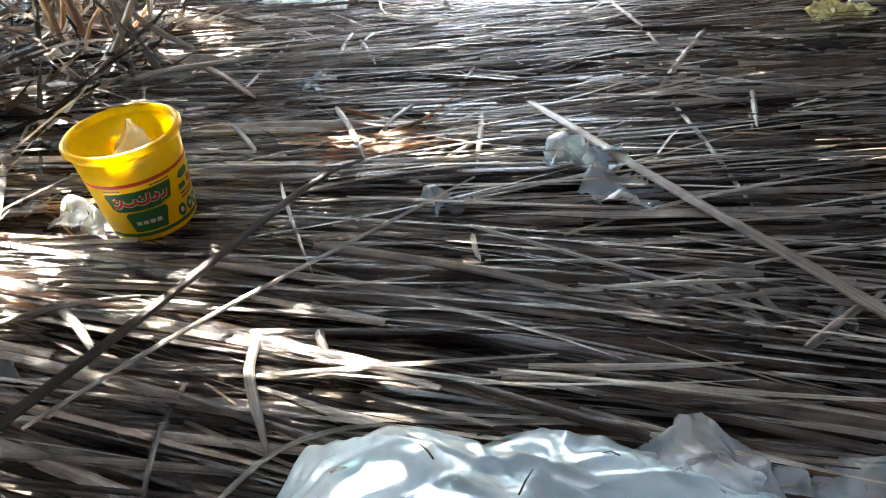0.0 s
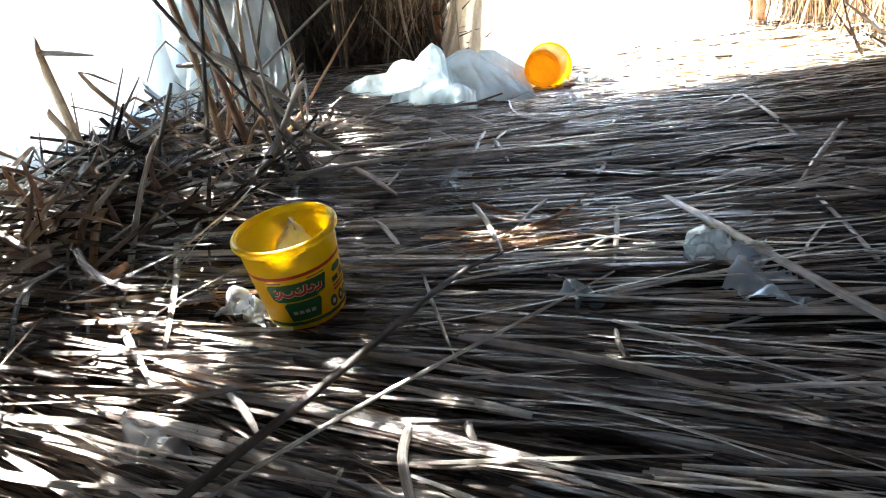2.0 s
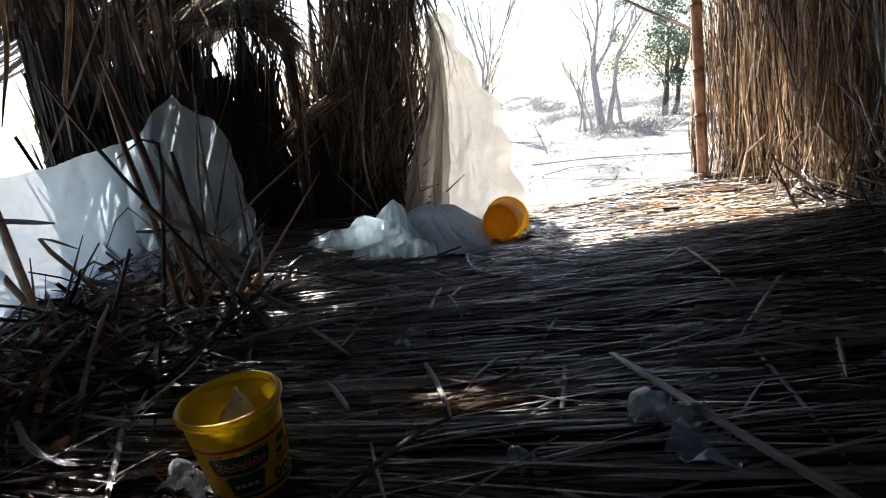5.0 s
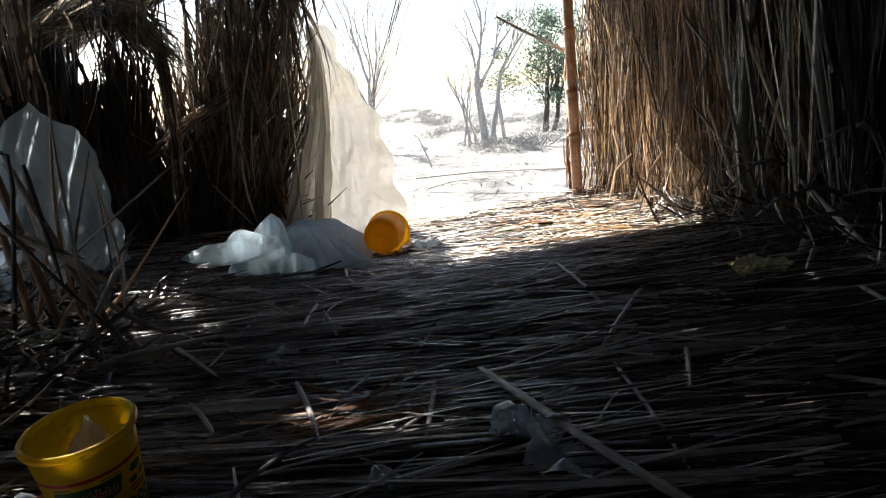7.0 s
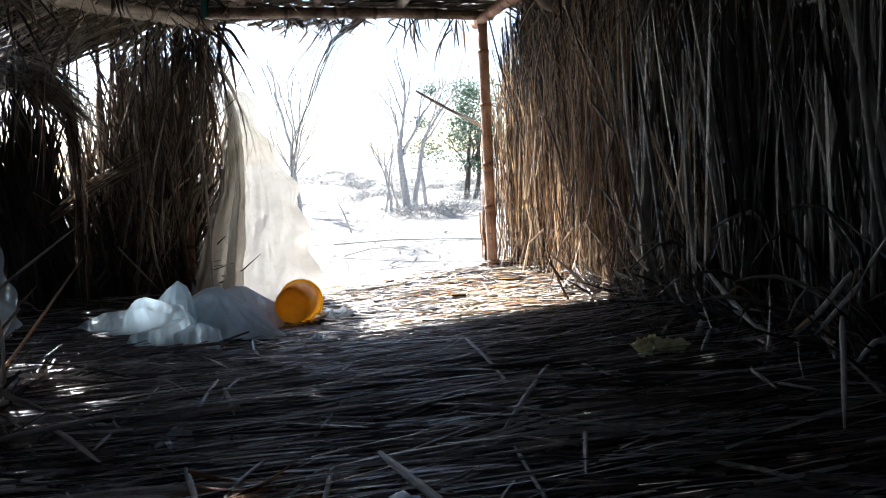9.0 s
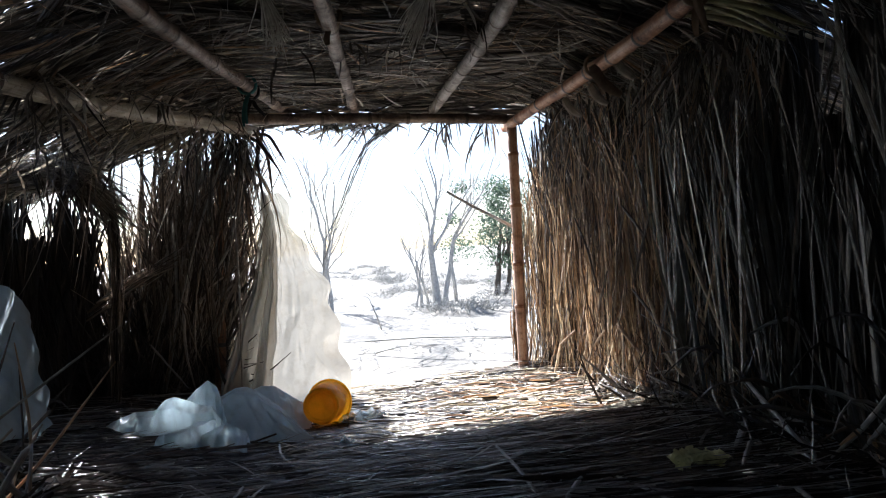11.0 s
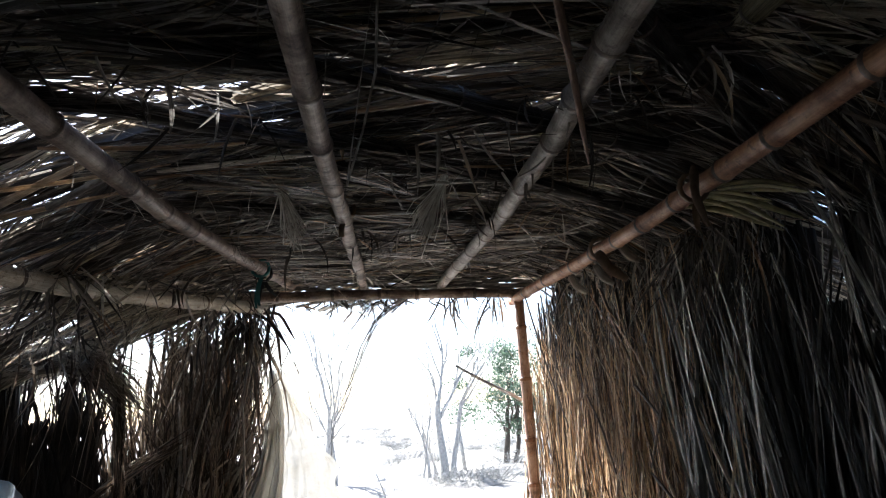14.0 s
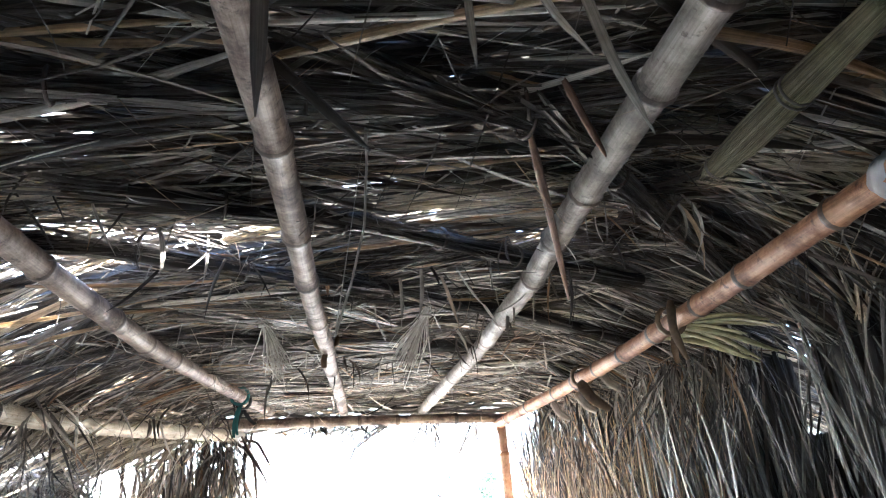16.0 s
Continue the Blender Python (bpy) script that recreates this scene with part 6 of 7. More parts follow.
# ---- plastic films ----
def crumpled(name, label, outline, mat, fn, nu=26, nv=20, amp=0.02, cells=9, seed=0, category="plastic sheet", group="plastic rubbish", flat=True, along_z=1.0):
    """A sheet of stiff film: fn(u, v) gives its rest shape, over which flat creased faces are laid."""
    r = np.random.default_rng(seed)
    cu, cv = cells, max(3, round(cells * nv / nu))
    shift = np.clip(r.normal(0, 1, (cu + 2, cv + 2, 3)), -1.6, 1.6) * amp
    jig = r.uniform(-0.32, 0.32, (cu + 2, cv + 2, 2))
    small = np.clip(r.normal(0, 1, (cu * 3 + 2, cv * 3 + 2, 3)), -1.6, 1.6) * amp * 0.28

    def facet(grid, m, n, u, v):
        x, y = u * (m - 1e-6), v * (n - 1e-6)
        i, j = int(x), int(y)
        a, b_ = x - i, y - j
        if (i + j) % 2:
            if a + b_ < 1:
                return grid[i, j] + (grid[i + 1, j] - grid[i, j]) * a + (grid[i, j + 1] - grid[i, j]) * b_
            return grid[i + 1, j + 1] + (grid[i, j + 1] - grid[i + 1, j + 1]) * (1 - a) + (grid[i + 1, j] - grid[i + 1, j + 1]) * (1 - b_)
        if a > b_:
            return grid[i, j] + (grid[i + 1, j] - grid[i, j]) * a + (grid[i + 1, j + 1] - grid[i + 1, j]) * b_
        return grid[i, j] + (grid[i, j + 1] - grid[i, j]) * b_ + (grid[i + 1, j + 1] - grid[i, j + 1]) * a
    V = []
    for i in range(nu):
        for j in range(nv):
            u, v = i / (nu - 1), j / (nv - 1)
            w = facet(jig, cu, cv, u, v)
            uu, vv = min(1, max(0, u + w[0] / cu)), min(1, max(0, v + w[1] / cv))
            d = facet(shift, cu, cv, uu, vv) + facet(small, cu * 3, cv * 3, uu, vv)
            d[2] *= along_z
            V.append(Vector(fn(u, v)) + Vector(d))
    a = (np.arange(nu - 1)[:, None] * nv + np.arange(nv - 1)[None]).ravel()
    F = np.stack([a, a + nv, a + nv + 1, a + 1], -1)
    if outline:
        gu = (np.arange(nu - 1) + 0.5)[:, None] / (nu - 1) + 0 * np.arange(nv - 1)[None]
        gv = (np.arange(nv - 1) + 0.5)[None] / (nv - 1) + 0 * np.arange(nu - 1)[:, None]
        F = F[np.array([bool(outline(x, y)) for x, y in zip(gu.ravel(), gv.ravel())])]
    return add(name, mesh_of(name, V, F, [mat], smooth=not flat), label, category, group)


def curtain(u, v):
    # gathered at the top, flaring down and to one side
    z = 1.26 * (1 - v) - 0.10
    left = np.interp(z, [0.0, 0.12, 0.56, 1.0, 1.24, 1.45], [-0.83, -0.78, -0.6, -0.52, -0.51, -0.50])
    right = np.interp(z, [0.0, 0.1, 0.375, 0.65, 0.92, 1.15, 1.3, 1.45], [-0.03, -0.055, -0.11, -0.175, -0.30, -0.42, -0.47, -0.50])
    wide = right - left
    # pulled into close folds along one edge, billowing free towards the other
    q = u ** 0.75
    pleat = (math.sin(q * 23 + 1.2 * v) + 0.45 * math.sin(q * 41 + 2.0 - 1.5 * v)) * 0.06 * wide * (1 - smooth(0.34, 0.6, u))
    billow = -0.09 * wide * math.sin(math.pi * min(1, max(0, (u - 0.3) / 0.7))) * (0.4 + v) + 0.02 * math.sin(7 * u - 9 * v) * wide
    tear = 0.02 * math.sin(31 * v) * u ** 6 + 0.015 * math.sin(13 * v + 1) * u ** 5
    return Vector((left + wide * u + tear, 4.70 + pleat + billow, z))


def gathered(u, v):
    # the bunched edge, in narrow upright folds
    p = curtain(0.04 + 0.36 * u, v)
    return p + Vector((0.012 * math.sin(9 * v), -0.035 - 0.02 * math.sin(30 * u + 2 * v), -0.02 * u))


def smooth(a, b, x):
    return float(smoothstep(a, b, x))


crumpled("door_curtain", "torn dusty white plastic sheet hanging in the doorway", None, FILM_BEIGE, curtain, 120, 90, 0.009, 9, 81, "plastic curtain", "plastic sheets of the hut", flat=False)
crumpled("plastic_strip", "narrow gathered plastic strip hanging beside the thatch column", None, FILM_BEIGE, gathered, 60, 70, 0.007, 8, 82, "plastic strip", "plastic sheets of the hut", flat=False)


def creases(x, y, seed, scale, n=5):
    """Sharp ridges that run across one another, as in film that has been crushed and let go."""
    r = np.random.default_rng(seed)
    z = np.zeros(np.shape(x))
    for k in range(n):
        a, ph = r.uniform(0, np.pi), r.uniform(0, 6.28)
        f = scale * (0.7 + 0.55 * k)
        bend = 0.6 * np.sin(x * scale * 0.5 * math.cos(a + 1.3) + y * scale * 0.5 * math.sin(a + 1.3) + ph * 2)
        z = z + (1 - np.abs(np.sin(f * (x * math.cos(a) + y * math.sin(a)) + ph + bend))) ** 1.5 / (1 + 0.6 * k)
    return z / 2.2


plastic_bag = tagged(new("plastic_bag"), "crumpled milky bluish plastic bag slumped on the floor leaves", "plastic bag", "plastic rubbish")


def film_fold(ridge, front, back, seed, belly=0.0, crush=1.0, label=""):
    """A fold of thin film: it falls from a bent ridge to the floor, long in front and short behind."""
    P = np.asarray(ridge, float)
    s_ = np.concatenate([[0], np.cumsum(np.linalg.norm(np.diff(P, axis=0), axis=1))])
    nu, nv = 90, 64
    u = np.linspace(0, 1, nu)
    Q = np.stack([np.interp(u * s_[-1], s_, P[:, k]) for k in range(3)], -1)
    for _ in range(3):
        Q[1:-1] = (Q[:-2] + 2 * Q[1:-1] + Q[2:]) / 4
    v = np.concatenate([np.linspace(-1, 0, 18)[:-1], np.linspace(0, 1, nv - 17)])
    U, W = np.meshgrid(u, v, indexing="ij")
    hem = 0.03 * np.sin(U * 9 + seed) + 0.018 * np.sin(U * 23 + 2 * seed)
    tall = np.maximum(Q[:, 2] - floor_z(Q[:, 0], Q[:, 1]) - 0.034, 0.01)[:, None]
    reach = (np.where(W < 0, back, front) + hem) * (0.25 + 0.75 * tall / tall.max())
    X = Q[:, 0][:, None] + 0.1 * (U - 0.35) * W * s_[-1] * (W > 0)
    Y = Q[:, 1][:, None] - W * reach
    low = floor_z(X, Y) + 0.034
    h = np.maximum(Q[:, 2][:, None] - low, 0.004)
    t = np.abs(W)
    fall = np.where(W < 0, (1 - t) ** 0.9, np.clip(1 - t ** (1 + belly), 0, 1))
    ends = np.minimum(1, np.minimum(U, 1 - U) * 14 + 0.15)
    a, b = U * s_[-1], W * front
    big, fine = creases(a, b, seed, 17.0, 4) - 0.32, creases(a, b, seed + 1, 55.0, 3) - 0.3
    rough = crush * ends * (0.25 + np.sin(np.pi * np.clip(t, 0, 1)))
    Z = low + h * fall + rough * (0.036 * big + 0.006 * fine)
    Y = Y - rough * (0.045 * big + 0.006 * fine)
    V = np.stack([X, Y, np.maximum(Z, low - 0.006)], -1).reshape(-1, 3)
    k = (np.arange(nu - 1)[:, None] * nv + np.arange(nv - 1)[None]).ravel()
    child("fold", mesh_of("fold", V, np.stack([k, k + nv, k + nv + 1, k + 1], -1), [FILM_BAG], smooth=True), plastic_bag, label)


film_fold([(-1.102, 3.772, 0.039), (-0.976, 3.688, 0.091), (-0.871, 3.667, 0.098), (-0.819, 3.625, 0.149), (-0.761, 3.604, 0.163), (-0.651, 3.583, 0.123), (-0.593, 3.562, 0.117), (-0.535, 3.488, 0.060)], 0.12, 0.12, 301, 0.25)
film_fold([(-0.777, 3.772, 0.102), (-0.699, 3.730, 0.175), (-0.645, 3.719, 0.209), (-0.598, 3.688, 0.180), (-0.564, 3.625, 0.133), (-0.540, 3.562, 0.070)], 0.11, 0.12, 311, 0.5)
film_fold([(-0.640, 3.772, 0.102), (-0.537, 3.793, 0.154), (-0.475, 3.772, 0.160), (-0.409, 3.709, 0.138), (-0.307, 3.646, 0.075), (-0.236, 3.604, 0.012), (-0.178, 3.562, -0.045)], 0.19, 0.14, 321, 0.9, 0.8)
film_fold([(-0.535, 3.940, 0.091), (-0.451, 4.024, 0.114), (-0.388, 4.045, 0.104), (-0.304, 4.066, 0.039), (-0.231, 4.087, -0.014)], 0.14, 0.1, 331, 0.3, 0.7)
film_fold([(-0.782, 3.394, 0.039), (-0.715, 3.383, 0.057), (-0.655, 3.383, 0.076), (-0.620, 3.394, 0.089), (-0.551, 3.436, 0.086)], 0.085, 0.06, 341, 0.9, 0.9)
film_fold([(-0.619, 3.373, 0.022), (-0.532, 3.373, 0.066), (-0.483, 3.373, 0.073), (-0.409, 3.352, 0.043)], 0.07, 0.06, 351, 0.6, 0.8)


def big_sheet(u, v):
    x = -0.135 + 0.66 * u
    edge = np.interp(x, [-0.135, -0.09, -0.01, 0.08, 0.266, 0.405, 0.52], [0.68, 0.753, 0.787, 0.785, 0.755, 0.70, 0.63])
    y = edge - 0.5 * v
    return Vector((x + 0.02 * math.sin(v * 5), y, 0.03 + 0.05 * min(1, v * 7) + 0.016 * math.sin(u * 6 + v * 4) + 0.008 * math.sin(u * 15 - v * 9)))


crumpled("plastic_sack", "large white plastic sheet lying on the floor leaves", None, FILM_WHITE, big_sheet, 150, 120, 0.008, 15, 83, flat=False)


def clear_piece(u, v):
    return Vector((0.25 + 0.24 * u, 0.765 - 0.05 * u - 0.12 * v + 0.02 * math.sin(u * 9), 0.05 + 0.03 * math.sin(u * 7) * (1 - v)))


crumpled("plastic_wrap", "crinkled clear plastic wrap beside the white sheet", lambda u, v: v > 0.1 * abs(math.sin(u * 5)), FILM_CLEAR, clear_piece, 70, 40, 0.008, 12, 84, flat=False)


def patch(cx, cy, ax, ay, turn, z):
    c, s = math.cos(turn), math.sin(turn)

    def fn(u, v):
        a, b = (u - 0.5) * ax, (v - 0.5) * ay
        x, y = cx + a * c - b * s, cy + a * s + b * c
        return Vector((x, y, float(floor_z(x, y)) + z + 0.012 * math.sin(u * 6) + 0.01 * math.cos(v * 7)))
    return fn


for i, (x, y, a) in enumerate(((-0.05, 0.68, 0.4), (0.03, 0.70, 2.2), (0.12, 0.66, 1.1), (0.2, 0.69, 2.9), (0.09, 0.72, 0.1), (-0.02, 0.63, 1.7))):
    ln = 0.008 + 0.004 * (i % 3)
    stem("twig", "tiny dark bit of twig lying on the white plastic", [(x - ln * math.cos(a), y - ln * math.sin(a), 0.099), (x, y, 0.102), (x + ln * math.cos(a), y + ln * math.sin(a), 0.099)], 0.0011, 0.0006, LEAF_DARK, "twig", "bits on the plastic sheet")
ragged = lambda k: (lambda u, v: (abs(u - 0.5) * 2) ** 3 + (abs(v - 0.5) * 2) ** 3 + 0.35 * math.sin(u * 11 + k) * math.cos(v * 9 + k) < 0.95)
crumpled("plastic_scrap", "shiny silvery crumpled plastic scrap on the floor leaves", None, FILM_SHEEN, patch(0.288, 1.455, 0.125, 0.09, -0.35, 0.055), 40, 34, 0.012, 7, 85, flat=False)
crumpled("plastic_scrap", "translucent grey plastic scrap on the floor leaves", ragged(2), FILM_SMOKE, patch(0.345, 1.33, 0.14, 0.13, 0.1, 0.04), 26, 22, 0.012, 5, 86)
crumpled("plastic_scrap", "small clear plastic scrap on the floor leaves", None, FILM_SMOKE, patch(0.04, 1.318, 0.075, 0.035, 0.5, 0.035), 18, 14, 0.009, 4, 87)
crumpled("plastic_scrap", "crinkled clear plastic wrapper under the yellow tub", None, FILM_SHARP, patch(-0.595, 1.335, 0.095, 0.06, -0.2, 0.035), 26, 20, 0.013, 7, 88)
crumpled("plastic_scrap", "faded green plastic wrapper among the leaves", ragged(5), FILM_SMOKE, patch(-0.29, 2.06, 0.12, 0.12, 0.3, 0.03), 18, 14, 0.012, 5, 89)
crumpled("plastic_scrap", "shiny clear plastic wrapper among the leaves", ragged(6), FILM_CLEAR, patch(-0.57, 0.92, 0.14, 0.06, -0.3, 0.03), 20, 14, 0.013, 6, 90)
crumpled("plastic_scrap", "tiny clear plastic scrap on the floor leaves", ragged(7), FILM_CLEAR, patch(0.55, 0.97, 0.03, 0.025, 0, 0.035), 10, 8, 0.006, 3, 91)
crumpled("plastic_scrap", "small white plastic shred beside the orange tub", None, FILM_SHEEN, patch(0.01, 3.33, 0.04, 0.09, 0.3, 0.04), 14, 18, 0.008, 5, 97)
crumpled("plastic_scrap", "crumpled white plastic shred at the foot of the curtain", None, FILM_SHEEN, patch(0.03, 4.05, 0.22, 0.2, 0.3, 0.05), 30, 26, 0.022, 7, 98, flat=False)
crumpled("foam_scrap", "crumpled yellowish paper scrap on the floor leaves", ragged(8), FOAM, patch(1.125, 2.33, 0.16, 0.11, 0.1, 0.072), 56, 42, 0.011, 22, 92, "paper scrap")


def side_sheet(u, v):
    # hangs in the side opening
    y = 1.68 + 1.12 * u
    return Vector((-1.38 - 0.03 * u + 0.012 * math.sin(u * 9 + v * 2) * (1 - 0.4 * v), y, (0.64 - 0.04 * math.sin(u * 4)) * (1 - v) + 0.03 * v))


def side_sheet_two(u, v):
    # thrown over a stake, so that it peaks and falls away to both sides
    y = 2.55 + 1.07 * u + 0.04 * v
    top_ = np.interp(u, [0, 0.08, 0.46, 0.71, 0.95, 1], [0.56, 0.63, 0.81, 0.74, 0.64, 0.58])
    crease = 0.010 * math.sin(17 * (u + 0.8 * v)) + 0.006 * math.sin(31 * (u + 0.6 * v) + 1)
    return Vector((-1.29 - 0.04 * u + crease - 0.05 * (1 - v), y, top_ * (1 - v) + (0.08 - 0.03 * math.sin(u * 9)) * v))


crumpled("side_sheet", "thin milky plastic sheet covering the side opening", None, FILM_BLUE, side_sheet, 90, 60, 0.006, 9, 93, "plastic sheet", "plastic sheets of the hut", flat=False)
crumpled("side_sheet", "loose milky plastic sheet bunched in the side opening", None, FILM_BLUE, side_sheet_two, 90, 60, 0.006, 10, 94, "plastic sheet", "plastic sheets of the hut", flat=False)


def pole_wrap(u, v):
    a = u * 2 * math.pi
    return Vector((1.24 + 0.046 * math.cos(a), 1.26 + 0.05 * v + 0.01 * math.sin(a * 2), 1.51 + 0.046 * math.sin(a)))


crumpled("plastic_tie", "clear plastic strip wound round the reddish pole", None, FILM_SMOKE, pole_wrap, 30, 10, 0.006, 8, 96, "plastic tie")


# ---- tubs ----
def lathe(profile, sides=64):
    P = np.asarray(profile, float)
    ang = np.linspace(0, 2 * np.pi, sides, endpoint=False)
    V = np.stack([P[:, None, 0] * np.cos(ang), P[:, None, 0] * np.sin(ang), np.broadcast_to(P[:, None, 1], (len(P), sides))], -1).reshape(-1, 3)
    F = []
    for i in range(len(P) - 1):
        for j in range(sides):
            k = (j + 1) % sides
            F.append((i * sides + j, i * sides + k, (i + 1) * sides + k, (i + 1) * sides + j))
    return V, np.array(F)


H, RB, RT = 0.187, 0.078, 0.094


def tub(name, label, mat):
    root = tagged(new(name), label, "tub", "plastic tubs")
    body = [(0.0, 0.006), (RB - 0.012, 0.006), (RB - 0.004, 0.001), (RB, 0.006), (RB + (RT - RB) * 0.5, H * 0.5), (RT, H - 0.012), (RT - 0.002, H - 0.012), (RB + (RT - RB) * 0.5 - 0.002, H * 0.5),
            (RB - 0.003, 0.010), (0.0, 0.010)]
    V, F = lathe(body)
    skin = child("body", mesh_of("body", V, F, [mat], smooth=True), root)
    rim = [(RT - 0.002, H - 0.014), (RT + 0.004, H - 0.015), (RT + 0.008, H - 0.010), (RT + 0.0085, H - 0.004), (RT + 0.005, H), (RT, H + 0.001), (RT - 0.003, H - 0.003), (RT - 0.002, H - 0.014)]
    V, F = lathe(rim)
    child("rim", mesh_of("rim", V, F, [mat], smooth=True), root, "thick rolled rim")
    V, F = lathe([(RB - 0.022, 0.004), (RB - 0.022, 0.0005), (RB - 0.0185, 0.0005), (RB - 0.0185, 0.004)])
    child("base_ring", mesh_of("base_ring", V, F, [mat], smooth=True), root)
    V, F = lathe([(0.018, 0.004), (0.018, 0.002), (0.02, 0.002), (0.02, 0.004)], 32)
    child("base_ring", mesh_of("base_ring", V, F, [mat], smooth=True), root)
    return root, skin


def on_wall(pts, lift):
    """Points given as (degrees, height) on the tub's side."""
    out = []
    for a, z in pts:
        z *= H / 0.17
        r = RB + (RT - RB) * z / H + lift
        out.append((r * math.cos(radians(a)), r * math.sin(radians(a)), z))
    return out


def print_shape(name, poly, lift, mat, parent, n=1):
    """A flat printed shape laid round the tub: rows of (degree left, degree right, height)."""
    V, F = [], []
    m = 9
    for left, right, z in poly:
        V += on_wall([(left + (right - left) * i / (m - 1), z) for i in range(m)], lift)
    for i in range(len(poly) - 1):
        for j in range(m - 1):
            F.append((i * m + j, i * m + j + 1, (i + 1) * m + j + 1, (i + 1) * m + j))
    return child(name, mesh_of(name, V, F, [mat]), parent)


def disc_rows(a, z, ra, rz, k=7):
    return [(a - ra * math.sin(math.pi * i / k) - 0.01, a + ra * math.sin(math.pi * i / k) + 0.01, z - rz * math.cos(math.pi * i / k)) for i in range(k + 1)]


bucket, shell = tub("yellow_tub", "open bright yellow plastic tub with green and red print", YELLOW)
V, F = lathe([(RB + (RT - RB) * z / H + 0.0007, z) for z in (0.121, 0.128)])
child("red_band", mesh_of("red_band", V, F, [RED], smooth=True), shell, "red printed band")
C0 = -4
print_shape("label_panel", [(C0 - 30, C0 + 22, 0.064), (C0 - 36, C0 + 34, 0.070), (C0 - 40, C0 + 38, 0.092), (C0 - 38, C0 + 39, 0.099), (C0 - 20, C0 + 34, 0.100)], 0.0007, GREEN, shell)


def print_stroke(name, pts, width, lift, mat, parent):
    """A brushed stroke printed round the tub, through points of (degree, height)."""
    P = np.asarray(pts, float)
    q = np.linspace(0, len(P) - 1, 8 * (len(P) - 1) + 1)
    a, z = np.interp(q, range(len(P)), P[:, 0]), np.interp(q, range(len(P)), P[:, 1])
    for k in range(3):
        a[1:-1], z[1:-1] = (a[:-2] + 2 * a[1:-1] + a[2:]) / 4, (z[:-2] + 2 * z[1:-1] + z[2:]) / 4
    per = 1 / (math.pi / 180 * 0.086)
    d = unit(np.stack([np.gradient(a) / per, np.gradient(z)], -1)) * width / 2
    V, F = [], []
    for i in range(len(q)):
        V += on_wall([(a[i] - d[i][1] * per, z[i] + d[i][0]), (a[i] + d[i][1] * per, z[i] - d[i][0])], lift)
        if i:
            F.append((2 * i - 2, 2 * i - 1, 2 * i + 1, 2 * i))
    child(name, mesh_of(name, V, F, [mat]), parent)


for pts in ([(-32, 0.076), (-27, 0.074), (-22, 0.080), (-20, 0.088)], [(-20, 0.080), (-13, 0.076), (-6, 0.080), (-5, 0.087)], [(-5, 0.079), (2, 0.076), (8, 0.079), (10, 0.093)],
            [(10, 0.079), (17, 0.077), (20, 0.084), (16, 0.087)], [(21, 0.076), (28, 0.078), (29, 0.087)], [(-29, 0.086), (-26, 0.089)], [(0, 0.086), (3, 0.088)]):
    at_ = [(C0 + a, z) for a, z in pts]
    print_stroke("logo_edge", at_, 0.0085, 0.0011, WHITE, shell)
    print_stroke("logo_stroke", at_, 0.0052, 0.0015, RED, shell)
print_shape("label_panel", [(C0 - 20, C0 + 20, 0.022), (C0 - 24, C0 + 26, 0.055), (C0 - 20, C0 + 24, 0.061)], 0.0007, GREEN, shell)
for k in range(4):
    print_shape("print_bar", [(C0 - 15 + 8 * k, C0 - 9 + 8 * k, 0.036), (C0 - 15 + 8 * k, C0 - 9 + 8 * k, 0.043)], 0.0011, WHITE, shell)
for a in (40, 56, 70):
    print_shape("print_disc", disc_rows(a, 0.034, 6.5, 0.012), 0.0008, GREEN, shell)
    print_shape("print_disc", disc_rows(a, 0.034, 3.0, 0.005), 0.0012, WHITE, shell)
print_shape("print_bar", [(44, 74, 0.052), (44, 74, 0.056)], 0.0008, RED, shell)
print_shape("print_bar", [(44, 74, 0.059), (44, 74, 0.063)], 0.0008, BROWN, shell)
print_shape("print_bar", [(62, 74, 0.068), (62, 74, 0.082)], 0.0008, BROWN, shell)
print_shape("print_bar", [(44, 57, 0.068), (44, 57, 0.078)], 0.0008, GREEN, shell)
print_shape("print_panel", [(50, 66, 0.086), (46, 70, 0.092), (50, 66, 0.100)], 0.0008, GREEN, shell)
print_shape("print_bar", [(-42, -22, 0.103), (-42, -22, 0.1055)], 0.0008, BROWN, shell)
print_shape("print_bar", [(10, 34, 0.103), (10, 34, 0.1055)], 0.0008, BROWN, shell)
print_shape("print_strip", [(-62, 80, 0.012), (-62, 80, 0.019)], 0.0008, GREEN, shell)
V, F, U = tube([(RT + 0.006, 0.0, H - 0.01), (RT + 0.02, 0.012, H - 0.03), (RT + 0.018, 0.0, H - 0.04), (RT + 0.004, -0.006, H - 0.035)], 0.0012, 6)
V = V @ np.array(Matrix.Rotation(radians(92), 3, "Z")).T
child("wire_loop", mesh_of("wire_loop", V, F, [WIRE], U), bucket, "thin grey wire loop")
# it leans a little towards the room, its foot sunk in the leaves
bucket.matrix_basis = Matrix.Translation((-0.484, 1.362, 0.026)) @ Matrix.Rotation(radians(-6), 4, "Y") @ Matrix.Rotation(radians(9), 4, Vector((0.9, 0.44, 0))) @ Matrix.Rotation(radians(-66), 4, "Z") @ Matrix.Scale(0.95, 4)


def cone_film(u, v):
    a = u * 2 * math.pi
    r = 0.068 * v ** 0.8
    c = Vector((-0.484, 1.353, 0.035))
    return c + Vector((r * math.cos(a) * (1 + 0.25 * math.sin(3 * a)), r * math.sin(a), 0.165 - 0.12 * v))


